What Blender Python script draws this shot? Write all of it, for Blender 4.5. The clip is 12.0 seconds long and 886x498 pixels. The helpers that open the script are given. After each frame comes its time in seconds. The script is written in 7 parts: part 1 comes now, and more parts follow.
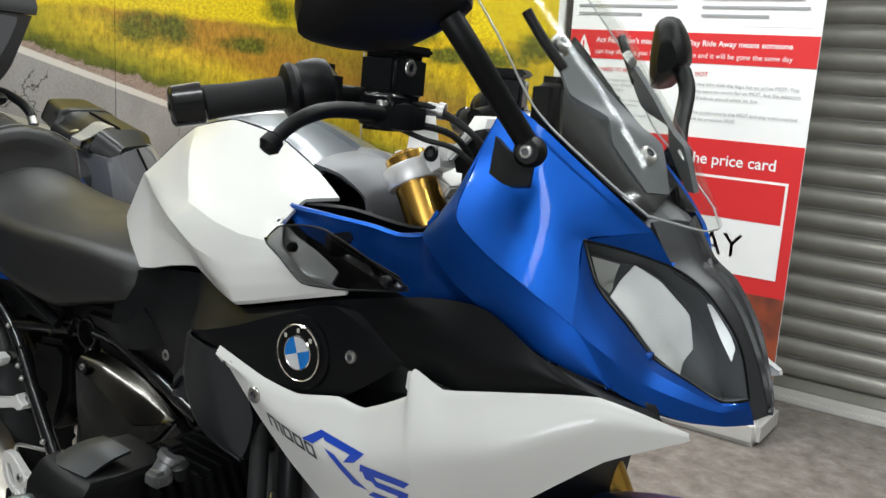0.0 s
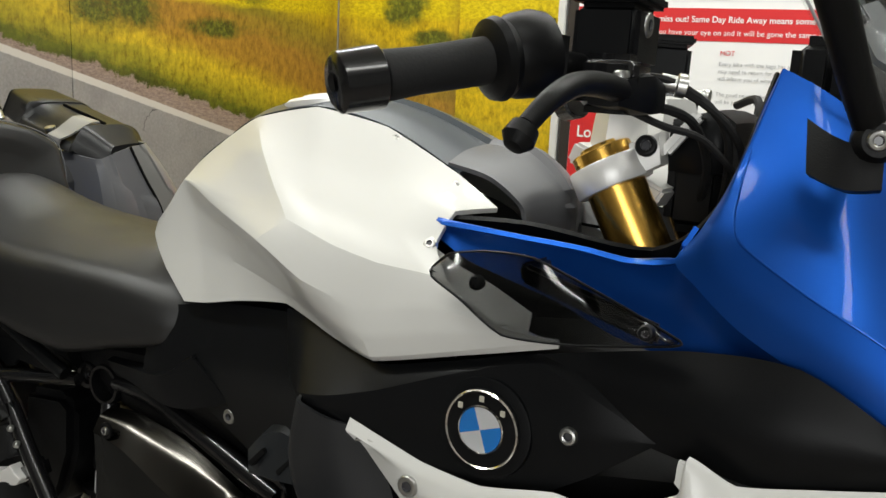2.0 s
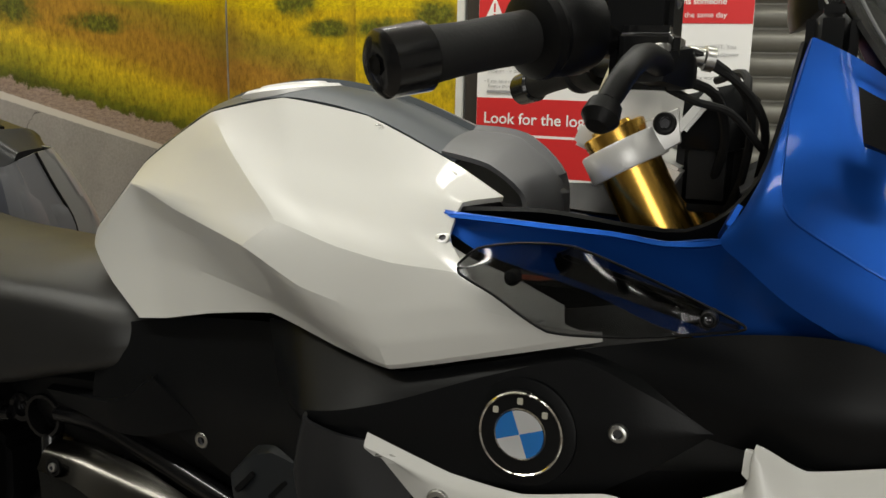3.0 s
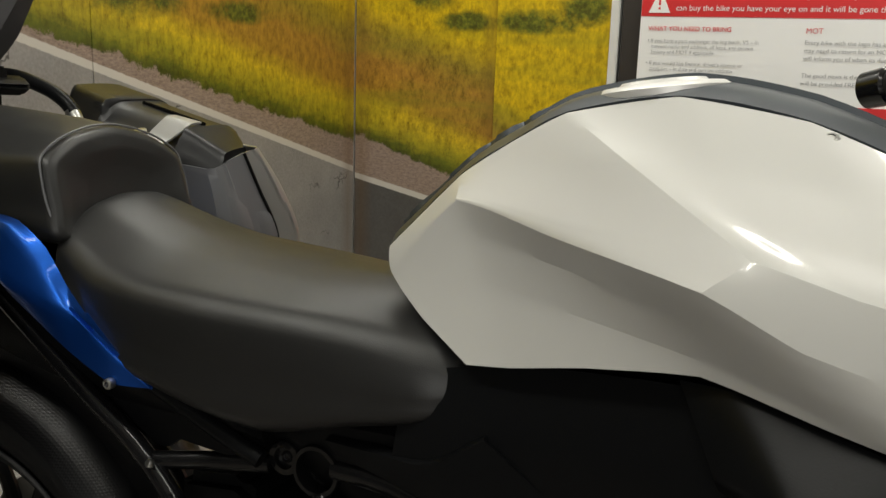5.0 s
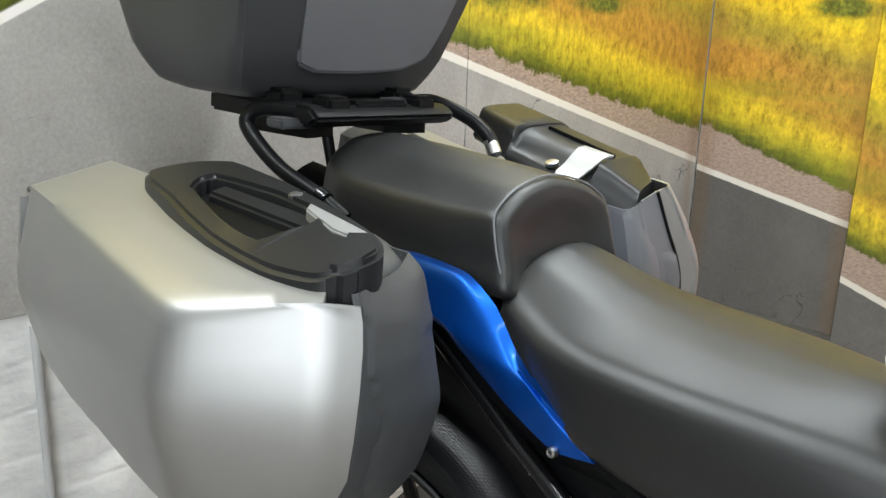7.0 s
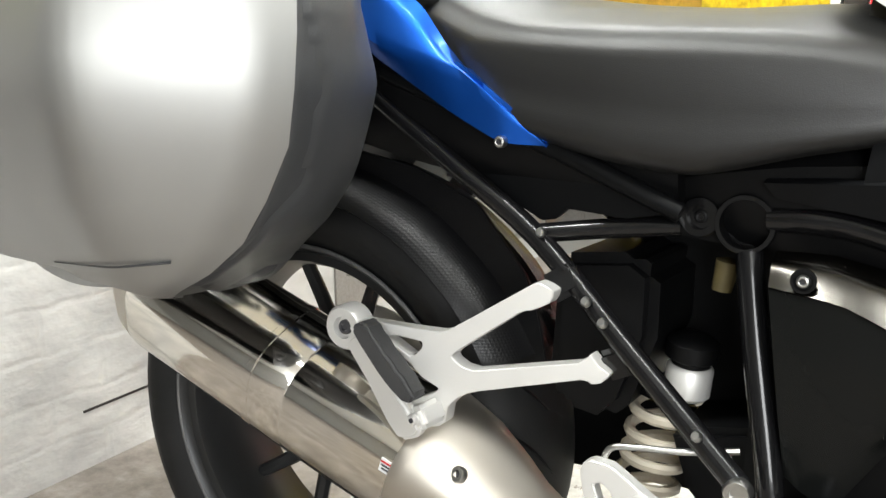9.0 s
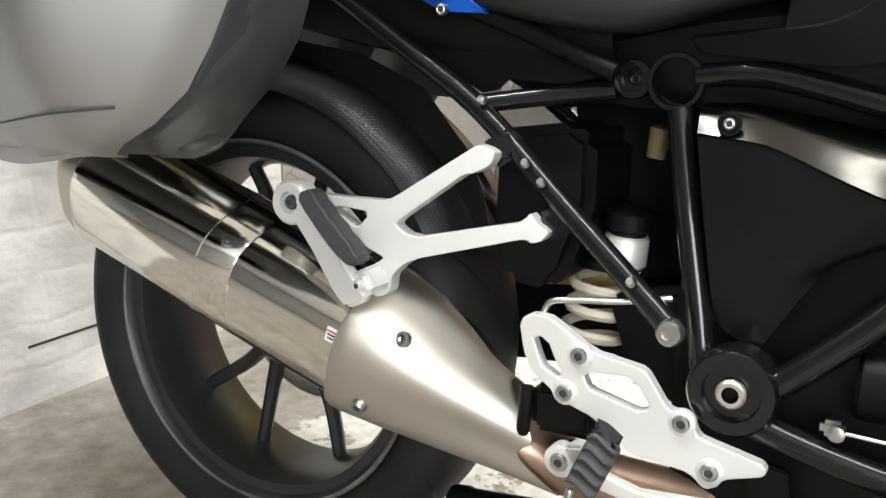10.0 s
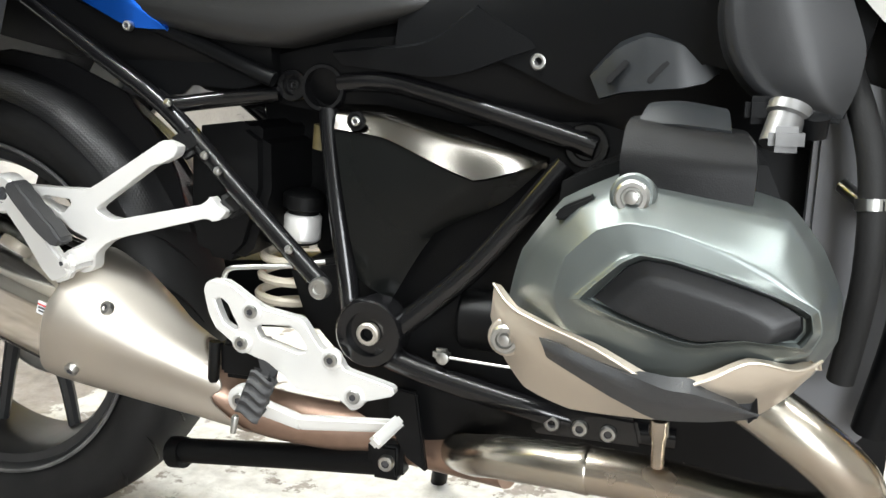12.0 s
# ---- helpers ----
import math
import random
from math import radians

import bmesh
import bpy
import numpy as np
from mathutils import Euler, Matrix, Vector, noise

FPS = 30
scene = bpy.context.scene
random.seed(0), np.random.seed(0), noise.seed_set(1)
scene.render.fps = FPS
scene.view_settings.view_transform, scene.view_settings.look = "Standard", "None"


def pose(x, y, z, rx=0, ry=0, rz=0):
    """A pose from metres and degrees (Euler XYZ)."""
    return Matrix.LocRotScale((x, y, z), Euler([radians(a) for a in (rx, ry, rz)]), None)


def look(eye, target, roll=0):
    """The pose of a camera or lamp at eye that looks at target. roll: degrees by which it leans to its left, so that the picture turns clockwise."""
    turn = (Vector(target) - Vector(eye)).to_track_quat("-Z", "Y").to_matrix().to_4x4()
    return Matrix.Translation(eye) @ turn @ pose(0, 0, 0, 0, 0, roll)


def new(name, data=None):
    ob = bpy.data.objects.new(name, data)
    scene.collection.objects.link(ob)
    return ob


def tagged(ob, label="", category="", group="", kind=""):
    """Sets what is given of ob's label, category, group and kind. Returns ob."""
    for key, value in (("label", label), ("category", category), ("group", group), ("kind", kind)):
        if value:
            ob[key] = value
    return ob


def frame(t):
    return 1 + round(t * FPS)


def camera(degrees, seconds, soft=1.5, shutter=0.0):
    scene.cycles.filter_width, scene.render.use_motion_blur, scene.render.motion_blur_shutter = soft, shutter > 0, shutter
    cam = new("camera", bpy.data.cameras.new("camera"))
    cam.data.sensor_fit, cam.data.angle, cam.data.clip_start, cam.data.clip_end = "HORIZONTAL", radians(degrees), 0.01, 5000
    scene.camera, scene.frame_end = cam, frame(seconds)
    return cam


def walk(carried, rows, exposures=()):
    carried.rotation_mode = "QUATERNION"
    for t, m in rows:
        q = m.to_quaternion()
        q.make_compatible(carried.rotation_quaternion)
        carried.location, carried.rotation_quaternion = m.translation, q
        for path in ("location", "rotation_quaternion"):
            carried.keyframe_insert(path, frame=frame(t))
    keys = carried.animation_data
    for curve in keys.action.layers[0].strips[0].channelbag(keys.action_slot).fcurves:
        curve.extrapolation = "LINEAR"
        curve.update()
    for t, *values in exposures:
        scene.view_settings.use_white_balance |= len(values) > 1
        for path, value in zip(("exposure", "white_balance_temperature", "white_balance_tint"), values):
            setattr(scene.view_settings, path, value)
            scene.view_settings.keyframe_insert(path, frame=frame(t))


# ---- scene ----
cam = camera(52.8, 12.0)
PATH = [
    (0, (1.796, -0.954, 1.111), (0.674, 0.652, 0.709), 3.6),
    (0.5, (1.735, -0.907, 1.088), (0.727, 0.774, 0.687), 3.4),
    (1, (1.667, -0.885, 1.074), (0.694, 0.817, 0.674), 3.1),
    (1.5, (1.537, -0.869, 1.064), (0.559, 0.828, 0.659), 2.9),
    (2, (1.419, -0.857, 1.072), (0.444, 0.84, 0.66), 2.9),
    (2.5, (1.35, -0.856, 1.071), (0.423, 0.866, 0.653), 2.2),
    (2.7, (1.33, -0.86, 1.066), (0.486, 0.904, 0.647), 1.6),
    (4.3, (1.068, -0.833, 1.047), (0.495, 1.035, 0.619), 1.3),
    (4.5, (1.03, -0.826, 1.042), (0.389, 1.018, 0.61), 1.2),
    (5, (0.939, -0.805, 1.044), (0.112, 0.965, 0.615), 1.9),
    (5.5, (0.853, -0.818, 1.095), (-0.174, 0.842, 0.658), 1.9),
    (6, (0.794, -0.844, 1.143), (-0.433, 0.666, 0.679), 2.0),
    (6.5, (0.759, -0.848, 1.154), (-0.564, 0.567, 0.657), 2.0),
    (6.7, (0.755, -0.845, 1.155), (-0.57, 0.56, 0.635), 2.4),
    (8.3, (0.667, -0.848, 0.955), (-0.573, 0.589, 0.324), -2.6),
    (8.5, (0.666, -0.865, 0.898), (-0.506, 0.64, 0.299), -1.9),
    (9, (0.672, -0.908, 0.797), (-0.376, 0.731, 0.333), -0.9),
    (9.5, (0.691, -0.939, 0.719), (-0.311, 0.735, 0.28), -0.5),
    (10, (0.706, -0.947, 0.669), (-0.255, 0.747, 0.213), -0.5),
    (10.5, (0.711, -0.962, 0.638), (-0.246, 0.734, 0.185), -0.3),
    (11, (0.761, -0.989, 0.657), (-0.194, 0.713, 0.219), 0.0),
    (11.5, (0.826, -1.019, 0.675), (0.014, 0.753, 0.225), 0.2),
    (11.8, (0.894, -1.055, 0.688), (0.228, 0.773, 0.225), -0.6),
    (12, (0.926, -1.063, 0.685), (0.343, 0.794, 0.226), 0.2),
]
EXPOSURE = [(0, -0.1, 6350, 10), (1.2, -0.08, 6550, 10), (2.5, -0.58, 7000, 10), (4.5, -1.0, 7500, 10), (5.0, -0.84, 7200, 10), (5.5, -0.40, 6850, 10), (6.5, 0.40, 6250, 9), (8.5, 0.62, 6600, 10), (9.2, 0.95, 6700, 10), (10.5, 1.0, 6550, 10), (12, 1.27, 6500, 10)]
walk(cam, [(t, look(eye, target, roll)) for t, eye, target, roll in PATH], EXPOSURE)

# ---- world and light ----
world = bpy.data.worlds.new("world")
scene.world = world
world.use_nodes = True
world.node_tree.nodes["Background"].inputs["Color"].default_value = (0.85, 0.9, 1.0, 1)
world.node_tree.nodes["Background"].inputs["Strength"].default_value = 0.05


def area_lamp(name, eye, target, size_x, size_y, power, colour):
    data = bpy.data.lights.new(name, "AREA")
    data.shape, data.size, data.size_y, data.energy, data.color = "RECTANGLE", size_x, size_y, power, colour
    ob = new(name, data)
    ob.matrix_world = look(eye, target)
    return ob


# rows of ceiling tubes over the bike and over the wall behind it, and daylight high in the open side
for lx in (-0.15, 1.2, 2.5):
    area_lamp("tube_light", (lx, -0.85, 2.55), (lx, -0.85, 0), 1.2, 0.14, 32 if lx < 0 else 13, (0.96, 1.0, 0.99))
    area_lamp("tube_light", (lx, 0.95, 2.55), (lx, 0.95, 0), 1.2, 0.14, 26, (0.96, 1.0, 0.99))
area_lamp("doorway_light", (2.5, -3.9, 1.38), (0.7, 0, 1.0), 1.7, 1.9, 84, (0.93, 0.97, 1.0))


# ---- materials ----
def material(name, colour, rough=0.5, metal=0.0, grain=0.0, scale=200.0, wear=0.08, wear_scale=6.0, coat=0.0, spec=0.5, tint=None, trans=0.0, relief=0.002, stretch=None):
    """A surface with colour and gloss varied by broad wear, and fine relief."""
    m = bpy.data.materials.new(name)
    m.use_nodes = True
    nt, n = m.node_tree, m.node_tree.nodes
    b = n["Principled BSDF"]
    co = n.new("ShaderNodeTexCoord")
    broad = n.new("ShaderNodeTexNoise")
    broad.inputs["Scale"].default_value, broad.inputs["Detail"].default_value = wear_scale, 6
    nt.links.new(co.outputs["Object"], broad.inputs["Vector"])
    mix = n.new("ShaderNodeMix")
    mix.data_type = "RGBA"
    other = tint or tuple(c * (1 - 2.2 * wear) for c in colour)
    mix.inputs[6].default_value, mix.inputs[7].default_value = (*colour, 1), (*other, 1)
    ramp = n.new("ShaderNodeMapRange")
    ramp.inputs[1].default_value, ramp.inputs[2].default_value = 0.35, 0.75
    nt.links.new(broad.outputs["Fac"], ramp.inputs[0])
    nt.links.new(ramp.outputs[0], mix.inputs[0])
    nt.links.new(mix.outputs[2], b.inputs["Base Color"])
    gloss = n.new("ShaderNodeMapRange")
    gloss.inputs[3].default_value, gloss.inputs[4].default_value = max(0.02, rough * (1 - 2 * wear)), min(1, rough * (1 + 3 * wear))
    nt.links.new(broad.outputs["Fac"], gloss.inputs[0])
    nt.links.new(gloss.outputs[0], b.inputs["Roughness"])
    b.inputs["Metallic"].default_value, b.inputs["Coat Weight"].default_value = metal, coat
    b.inputs["Coat Roughness"].default_value = 0.04 if coat < 0.65 else 0.12
    b.inputs["Specular IOR Level"].default_value, b.inputs["Transmission Weight"].default_value = spec, trans
    if grain:
        fine = n.new("ShaderNodeTexNoise")
        fine.inputs["Scale"].default_value, fine.inputs["Detail"].default_value = scale, 3
        if stretch:
            squeeze = n.new("ShaderNodeMapping")
            squeeze.inputs["Scale"].default_value = stretch
            nt.links.new(co.outputs["Object"], squeeze.inputs[0])
            nt.links.new(squeeze.outputs[0], fine.inputs["Vector"])
            nt.links.new(squeeze.outputs[0], broad.inputs["Vector"])
        else:
            nt.links.new(co.outputs["Object"], fine.inputs["Vector"])
        bump = n.new("ShaderNodeBump")
        bump.inputs["Strength"].default_value, bump.inputs["Distance"].default_value = grain, relief
        nt.links.new(fine.outputs["Fac"], bump.inputs["Height"])
        nt.links.new(bump.outputs[0], b.inputs["Normal"])
    return m


WHITE = material("white_paint", (0.56, 0.556, 0.53), 0.36, coat=0.4, wear=0.02, wear_scale=3)
BLUE = material("blue_metallic_paint", (0.002, 0.070, 0.37), 0.40, metal=0.85, coat=0.18, grain=0.03, scale=1400, wear=0.06, tint=(0.002, 0.052, 0.28))
BLACK = material("black_plastic", (0.0036, 0.0037, 0.004), 0.40, grain=0.12, scale=900, wear=0.12, spec=0.17)
SATIN = material("satin_black_panel", (0.0046, 0.0049, 0.0054), 0.36, grain=0.06, scale=700, wear=0.1, spec=0.13)
SLATE = material("slate_grey_cover", (0.045, 0.055, 0.065), 0.38, metal=0.3, coat=0.15, wear=0.05)
VINYL = material("seat_vinyl", (0.0098, 0.0098, 0.0096), 0.41, grain=0.12, scale=900, wear=0.1, wear_scale=9, spec=0.5)
SILVER = material("silver_lid_paint", (0.36, 0.36, 0.35), 0.43, metal=0.8, wear=0.03, grain=0.02, scale=1500)
CASE = material("dark_grey_case", (0.038, 0.039, 0.041), 0.45, grain=0.2, scale=750, wear=0.08, spec=0.5)
CASEPANEL = material("grey_case_panel", (0.115, 0.116, 0.122), 0.40, grain=0.1, scale=800, wear=0.05, spec=0.4)
CHROME = material("polished_steel", (0.80, 0.78, 0.74), 0.09, metal=1.0, wear=0.1, wear_scale=12, tint=(0.76, 0.71, 0.62))
TITAN = material("satin_steel_shield", (0.60, 0.56, 0.50), 0.46, metal=1.0, grain=0.03, scale=900, wear=0.07)
ALLOY = material("cast_alloy", (0.73, 0.722, 0.70), 0.42, metal=0.45, grain=0.08, scale=600, wear=0.05)
STEEL = material("bolt_steel", (0.5, 0.5, 0.48), 0.32, metal=1.0, wear=0.08, wear_scale=60)
GOLD = material("gold_anodised", (0.72, 0.42, 0.09), 0.24, metal=1.0, wear=0.05)
FRAMEBLACK = material("gloss_black_frame", (0.005, 0.005, 0.0055), 0.22, coat=0.4, grain=0.1, scale=90, wear=0.08, spec=0.28)
RUBBER = material("tyre_rubber", (0.011, 0.011, 0.011), 0.62, grain=0.15, scale=400, wear=0.15, wear_scale=10, spec=0.28)
RIM = material("dark_grey_rim", (0.036, 0.037, 0.038), 0.35, metal=0.5, wear=0.1, wear_scale=14)
GREEN = material("grey_green_metal", (0.165, 0.185, 0.18), 0.34, metal=0.75, grain=0.02, scale=700, wear=0.06)
GUARD = material("beige_alloy_guard", (0.60, 0.53, 0.44), 0.36, metal=0.75, wear=0.05)
HEADER = material("blued_header_pipe", (0.50, 0.48, 0.42), 0.22, metal=1.0, wear=0.2, wear_scale=9, tint=(0.42, 0.34, 0.27))
REDDISH = material("warm_brown_pipe", (0.36, 0.24, 0.18), 0.35, metal=0.8, wear=0.2, wear_scale=20)
REFLECTOR = material("lamp_reflector", (0.86, 0.86, 0.84), 0.38, metal=0.35, wear=0.06, wear_scale=40)
BRIGHT = material("lamp_chrome", (0.88, 0.88, 0.87), 0.08, metal=1.0, wear=0.03)
DECALBLUE = material("blue_decal", (0.01, 0.05, 0.38), 0.3, coat=0.5, wear=0.03)
DECALDARK = material("dark_grey_decal", (0.05, 0.05, 0.055), 0.35, coat=0.4, wear=0.03)
BADGEBLUE = material("badge_blue", (0.02, 0.27, 0.78), 0.15, coat=1.0, wear=0.01)
BADGEWHITE = material("badge_white", (0.82, 0.83, 0.84), 0.15, coat=1.0, wear=0.01)
RIMEDGE = material("worn_rim_edge", (0.22, 0.22, 0.22), 0.4, metal=0.7, wear=0.3, wear_scale=18)
COVERTOP = material("brushed_cover_top", (0.065, 0.062, 0.056), 0.17, metal=1.0, grain=0.03, scale=900, wear=0.06)
SATINGREY = material("dark_grey_satin_leg", (0.014, 0.0147, 0.016), 0.40, grain=0.06, scale=800, wear=0.06, spec=0.4)
NOSEGREY = material("grey_satin_nose", (0.022, 0.023, 0.025), 0.34, grain=0.06, scale=800, wear=0.08)
INSERT = material("black_ribbed_insert", (0.0095, 0.0098, 0.0105), 0.38, grain=0.06, scale=700, wear=0.08, spec=0.35)
COVERGREY = material("dark_olive_cover", (0.0050, 0.0056, 0.0054), 0.26, metal=0.05, grain=0.04, scale=800, wear=0.08, spec=0.2)
DECALGREY = material("pale_grey_mark", (0.42, 0.40, 0.33), 0.4, wear=0.04)
BRACKET = material("grey_screen_bracket", (0.13, 0.135, 0.14), 0.45, grain=0.08, scale=700, wear=0.06)
LATCHGREY = material("grey_latch_metal", (0.36, 0.36, 0.355), 0.38, metal=0.6, grain=0.05, scale=700, wear=0.06)
PADRUBBER = material("grey_foot_rubber", (0.042, 0.042, 0.043), 0.6, grain=0.2, scale=500, wear=0.12, wear_scale=30)
DARKSLATE = material("dark_slate_shroud", (0.010, 0.012, 0.014), 0.4, metal=0.1, wear=0.06, grain=0.05, scale=700)
SPRING = material("spring_cream", (0.62, 0.56, 0.45), 0.4, wear=0.1, wear_scale=30)


def clear(name, colour, rough, gloss_top=0.6):
    m = bpy.data.materials.new(name)
    m.use_nodes = True
    nt, n = m.node_tree, m.node_tree.nodes
    n.remove(n["Principled BSDF"])
    see, gloss, mix, rim = n.new("ShaderNodeBsdfTransparent"), n.new("ShaderNodeBsdfGlossy"), n.new("ShaderNodeMixShader"), n.new("ShaderNodeLayerWeight")
    see.inputs[0].default_value, gloss.inputs[0].default_value, gloss.inputs["Roughness"].default_value = (*colour, 1), (0.95, 0.95, 0.95, 1), rough
    rim.inputs[0].default_value = 0.5
    power, amount = n.new("ShaderNodeMath"), n.new("ShaderNodeMath")
    power.operation, amount.operation = "POWER", "MULTIPLY_ADD"
    power.inputs[1].default_value, amount.inputs[1].default_value, amount.inputs[2].default_value = 4.0, gloss_top, 0.02
    nt.links.new(rim.outputs["Facing"], power.inputs[0])
    nt.links.new(power.outputs[0], amount.inputs[0])
    nt.links.new(amount.outputs[0], mix.inputs[0])
    nt.links.new(see.outputs[0], mix.inputs[1])
    nt.links.new(gloss.outputs[0], mix.inputs[2])
    nt.links.new(mix.outputs[0], n["Material Output"].inputs[0])
    return m


SCREEN = clear("clear_screen", (0.93, 0.94, 0.93), 0.08, 0.10)
LENS = clear("clear_lamp_lens", (0.90, 0.91, 0.91), 0.04)
SMOKE = clear("smoked_lens", (0.47, 0.475, 0.475), 0.05, 0.25)
# pale grey that puts the bevel's highlight into the screen edge
EDGE = material("screen_edge_highlight", (0.36, 0.37, 0.37), 0.3, wear=0.1, wear_scale=30)


# ---- mesh helpers ----
def empty(name, label, category, group="", at=None):
    ob = new(name)
    ob.empty_display_size = 0.1
    if at is not None:
        ob.matrix_world = at
    return tagged(ob, label, category, group)


def part(name, bm, mat, parent=None, label="", sharp=38):
    """One mesh object out of a bmesh, under its thing."""
    me = bpy.data.meshes.new(name)
    bmesh.ops.recalc_face_normals(bm, faces=bm.faces)
    bm.to_mesh(me)
    bm.free()
    for p in me.polygons:
        p.use_smooth = True
    me.set_sharp_from_angle(angle=radians(sharp))
    for one in mat if isinstance(mat, (list, tuple)) else [mat]:
        me.materials.append(one)
    ob = new(name, me)
    if parent is not None:
        ob.parent = parent
    if label:
        ob["label"] = label
    return ob


def spline(points, n, ten=1.0):
    """Points on a curve through the given ones; ten 0 is straight."""
    p = [Vector(q) for q in points]
    out = []
    for i in range(len(p) - 1):
        a, b, c, d = p[max(i - 1, 0)], p[i], p[i + 1], p[min(i + 2, len(p) - 1)]
        for k in range(n):
            t = k / n
            m0, m1 = (c - a) * 0.5 * ten + (c - b) * (1 - ten), (d - b) * 0.5 * ten + (c - b) * (1 - ten)
            out.append((2 * t**3 - 3 * t**2 + 1) * b + (t**3 - 2 * t**2 + t) * m0 + (3 * t**2 - 2 * t**3) * c + (t**3 - t**2) * m1)
    return out + [p[-1]]


def rounded_loop(points, n=4, ten=0.8):
    """A closed outline in two coordinates, smoothed through its points."""
    p = [(x, 0.0, z) for x, z in points]
    ring = spline([p[-1], *p, p[0], p[1]], n, ten)[n : n * (len(p) + 1)]
    return [(q.x, q.z) for q in ring]


def loft(rows, nu=5, nv=4, ten=0.8, thick=0.004, flip=False, tenv=None):
    """A shell through rows of control points. flip: the mirror image across the middle plane."""
    along = [spline(r, nu, ten) for r in rows]
    grid = list(zip(*[spline(col, nv, ten if tenv is None else tenv) for col in zip(*along)]))
    h, w = len(grid), len(grid[0])
    bm = bmesh.new()
    sign = -1 if flip else 1
    front, back = [], []
    for j in range(h):
        for i in range(w):
            p = grid[j][i]
            du = grid[j][min(i + 1, w - 1)] - grid[j][max(i - 1, 0)]
            dv = grid[min(j + 1, h - 1)][i] - grid[max(j - 1, 0)][i]
            nn = du.cross(dv)
            nn = nn.normalized() if nn.length > 1e-9 else Vector((0, 1, 0))
            if nn.y < 0:
                nn = -nn
            q = p + nn * thick
            front.append(bm.verts.new((p.x, sign * p.y, p.z)))
            back.append(bm.verts.new((q.x, sign * q.y, q.z)))
    at = lambda vs, j, i: vs[j * w + i]
    for j in range(h - 1):
        for i in range(w - 1):
            for vs in (front, back):
                bm.faces.new((at(vs, j, i), at(vs, j, i + 1), at(vs, j + 1, i + 1), at(vs, j + 1, i)))
    for j in range(h - 1):
        for i in (0, w - 1):
            bm.faces.new((at(front, j, i), at(front, j + 1, i), at(back, j + 1, i), at(back, j, i)))
    for i in range(w - 1):
        for j in (0, h - 1):
            bm.faces.new((at(front, j, i), at(front, j, i + 1), at(back, j, i + 1), at(back, j, i)))
    bmesh.ops.remove_doubles(bm, verts=bm.verts, dist=0.00005)
    return bm


def hull(sections, nu=5, nv=4, ten=0.8, closed=True, tenv=None):
    """A solid through closed rings of points; both ends capped."""
    rings = []
    for s in sections:
        if closed:
            s = list(s)
            k = len(s)
            ring = spline([s[-1], *s, s[0], s[1]], nv, ten if tenv is None else tenv)[nv : nv * (k + 1)]
        else:
            ring = spline(s, nv, ten if tenv is None else tenv)
        rings.append(ring)
    cols = [spline(c, nu, ten) for c in zip(*rings)]
    bm = bmesh.new()
    grid = [[bm.verts.new(c[j]) for c in cols] for j in range(len(cols[0]))]
    k = len(cols)
    for a, b in zip(grid, grid[1:]):
        for i in range(k):
            bm.faces.new((a[i], a[(i + 1) % k], b[(i + 1) % k], b[i]))
    for ring in (grid[0], grid[-1]):
        bm.faces.new(ring)
    return bm


def halves(x, pts):
    """A ring at x from its right half, given from the bottom up as (y, z); the last lies in the middle."""
    right = [(x, y, z) for y, z in pts]
    return right + [(x, -y, z) for y, z in reversed(pts[:-1])]


def tube(points, radius, n=5, sides=12, ten=1.0, ends=True):
    p = spline(points, n, ten) if len(points) > 2 else [Vector(q) for q in points]
    bm = bmesh.new()
    rings, side = [], None
    for i, c in enumerate(p):
        d = (p[min(i + 1, len(p) - 1)] - p[max(i - 1, 0)]).normalized()
        if side is None:
            side = d.orthogonal().normalized()
        side = (side - d * side.dot(d)).normalized()
        up = d.cross(side)
        r = radius[0] + (radius[1] - radius[0]) * i / max(len(p) - 1, 1) if isinstance(radius, tuple) else radius
        rings.append([bm.verts.new(c + (side * math.cos(a) + up * math.sin(a)) * r) for a in [2 * math.pi * k / sides for k in range(sides)]])
    for a, b in zip(rings, rings[1:]):
        for k in range(sides):
            bm.faces.new((a[k], a[(k + 1) % sides], b[(k + 1) % sides], b[k]))
    if ends:
        bm.faces.new(rings[0]), bm.faces.new(rings[-1])
    return bm


def lathe(profile, start, end, sides=28, squash=1.0, caps=True, square=None):
    """Turns (along, radius) about the line from start to end; squash narrows it sideways; square: the turn of a rounded square section."""
    swell = lambda t: 1.0 if square is None else 0.955 / (abs(math.cos(t - square)) ** 3 + abs(math.sin(t - square)) ** 3) ** (1 / 3)
    a, b = Vector(start), Vector(end)
    d = (b - a).normalized()
    up = Vector((0, 0, 1)) if abs(d.z) < 0.9 else Vector((1, 0, 0))
    up = (up - d * up.dot(d)).normalized()
    side = d.cross(up)
    bm = bmesh.new()
    rings = []
    for s, r in profile:
        c = a + d * s
        rings.append([bm.verts.new(c + (up * math.cos(t) + side * math.sin(t) * squash) * r * swell(t)) for t in [2 * math.pi * k / sides for k in range(sides)]])
    for p, q in zip(rings, rings[1:]):
        for k in range(sides):
            bm.faces.new((p[k], p[(k + 1) % sides], q[(k + 1) % sides], q[k]))
    for ring in (rings[0], rings[-1]) if caps else ():
        bm.faces.new(ring)
    bmesh.ops.remove_doubles(bm, verts=bm.verts, dist=0.00005)
    return bm


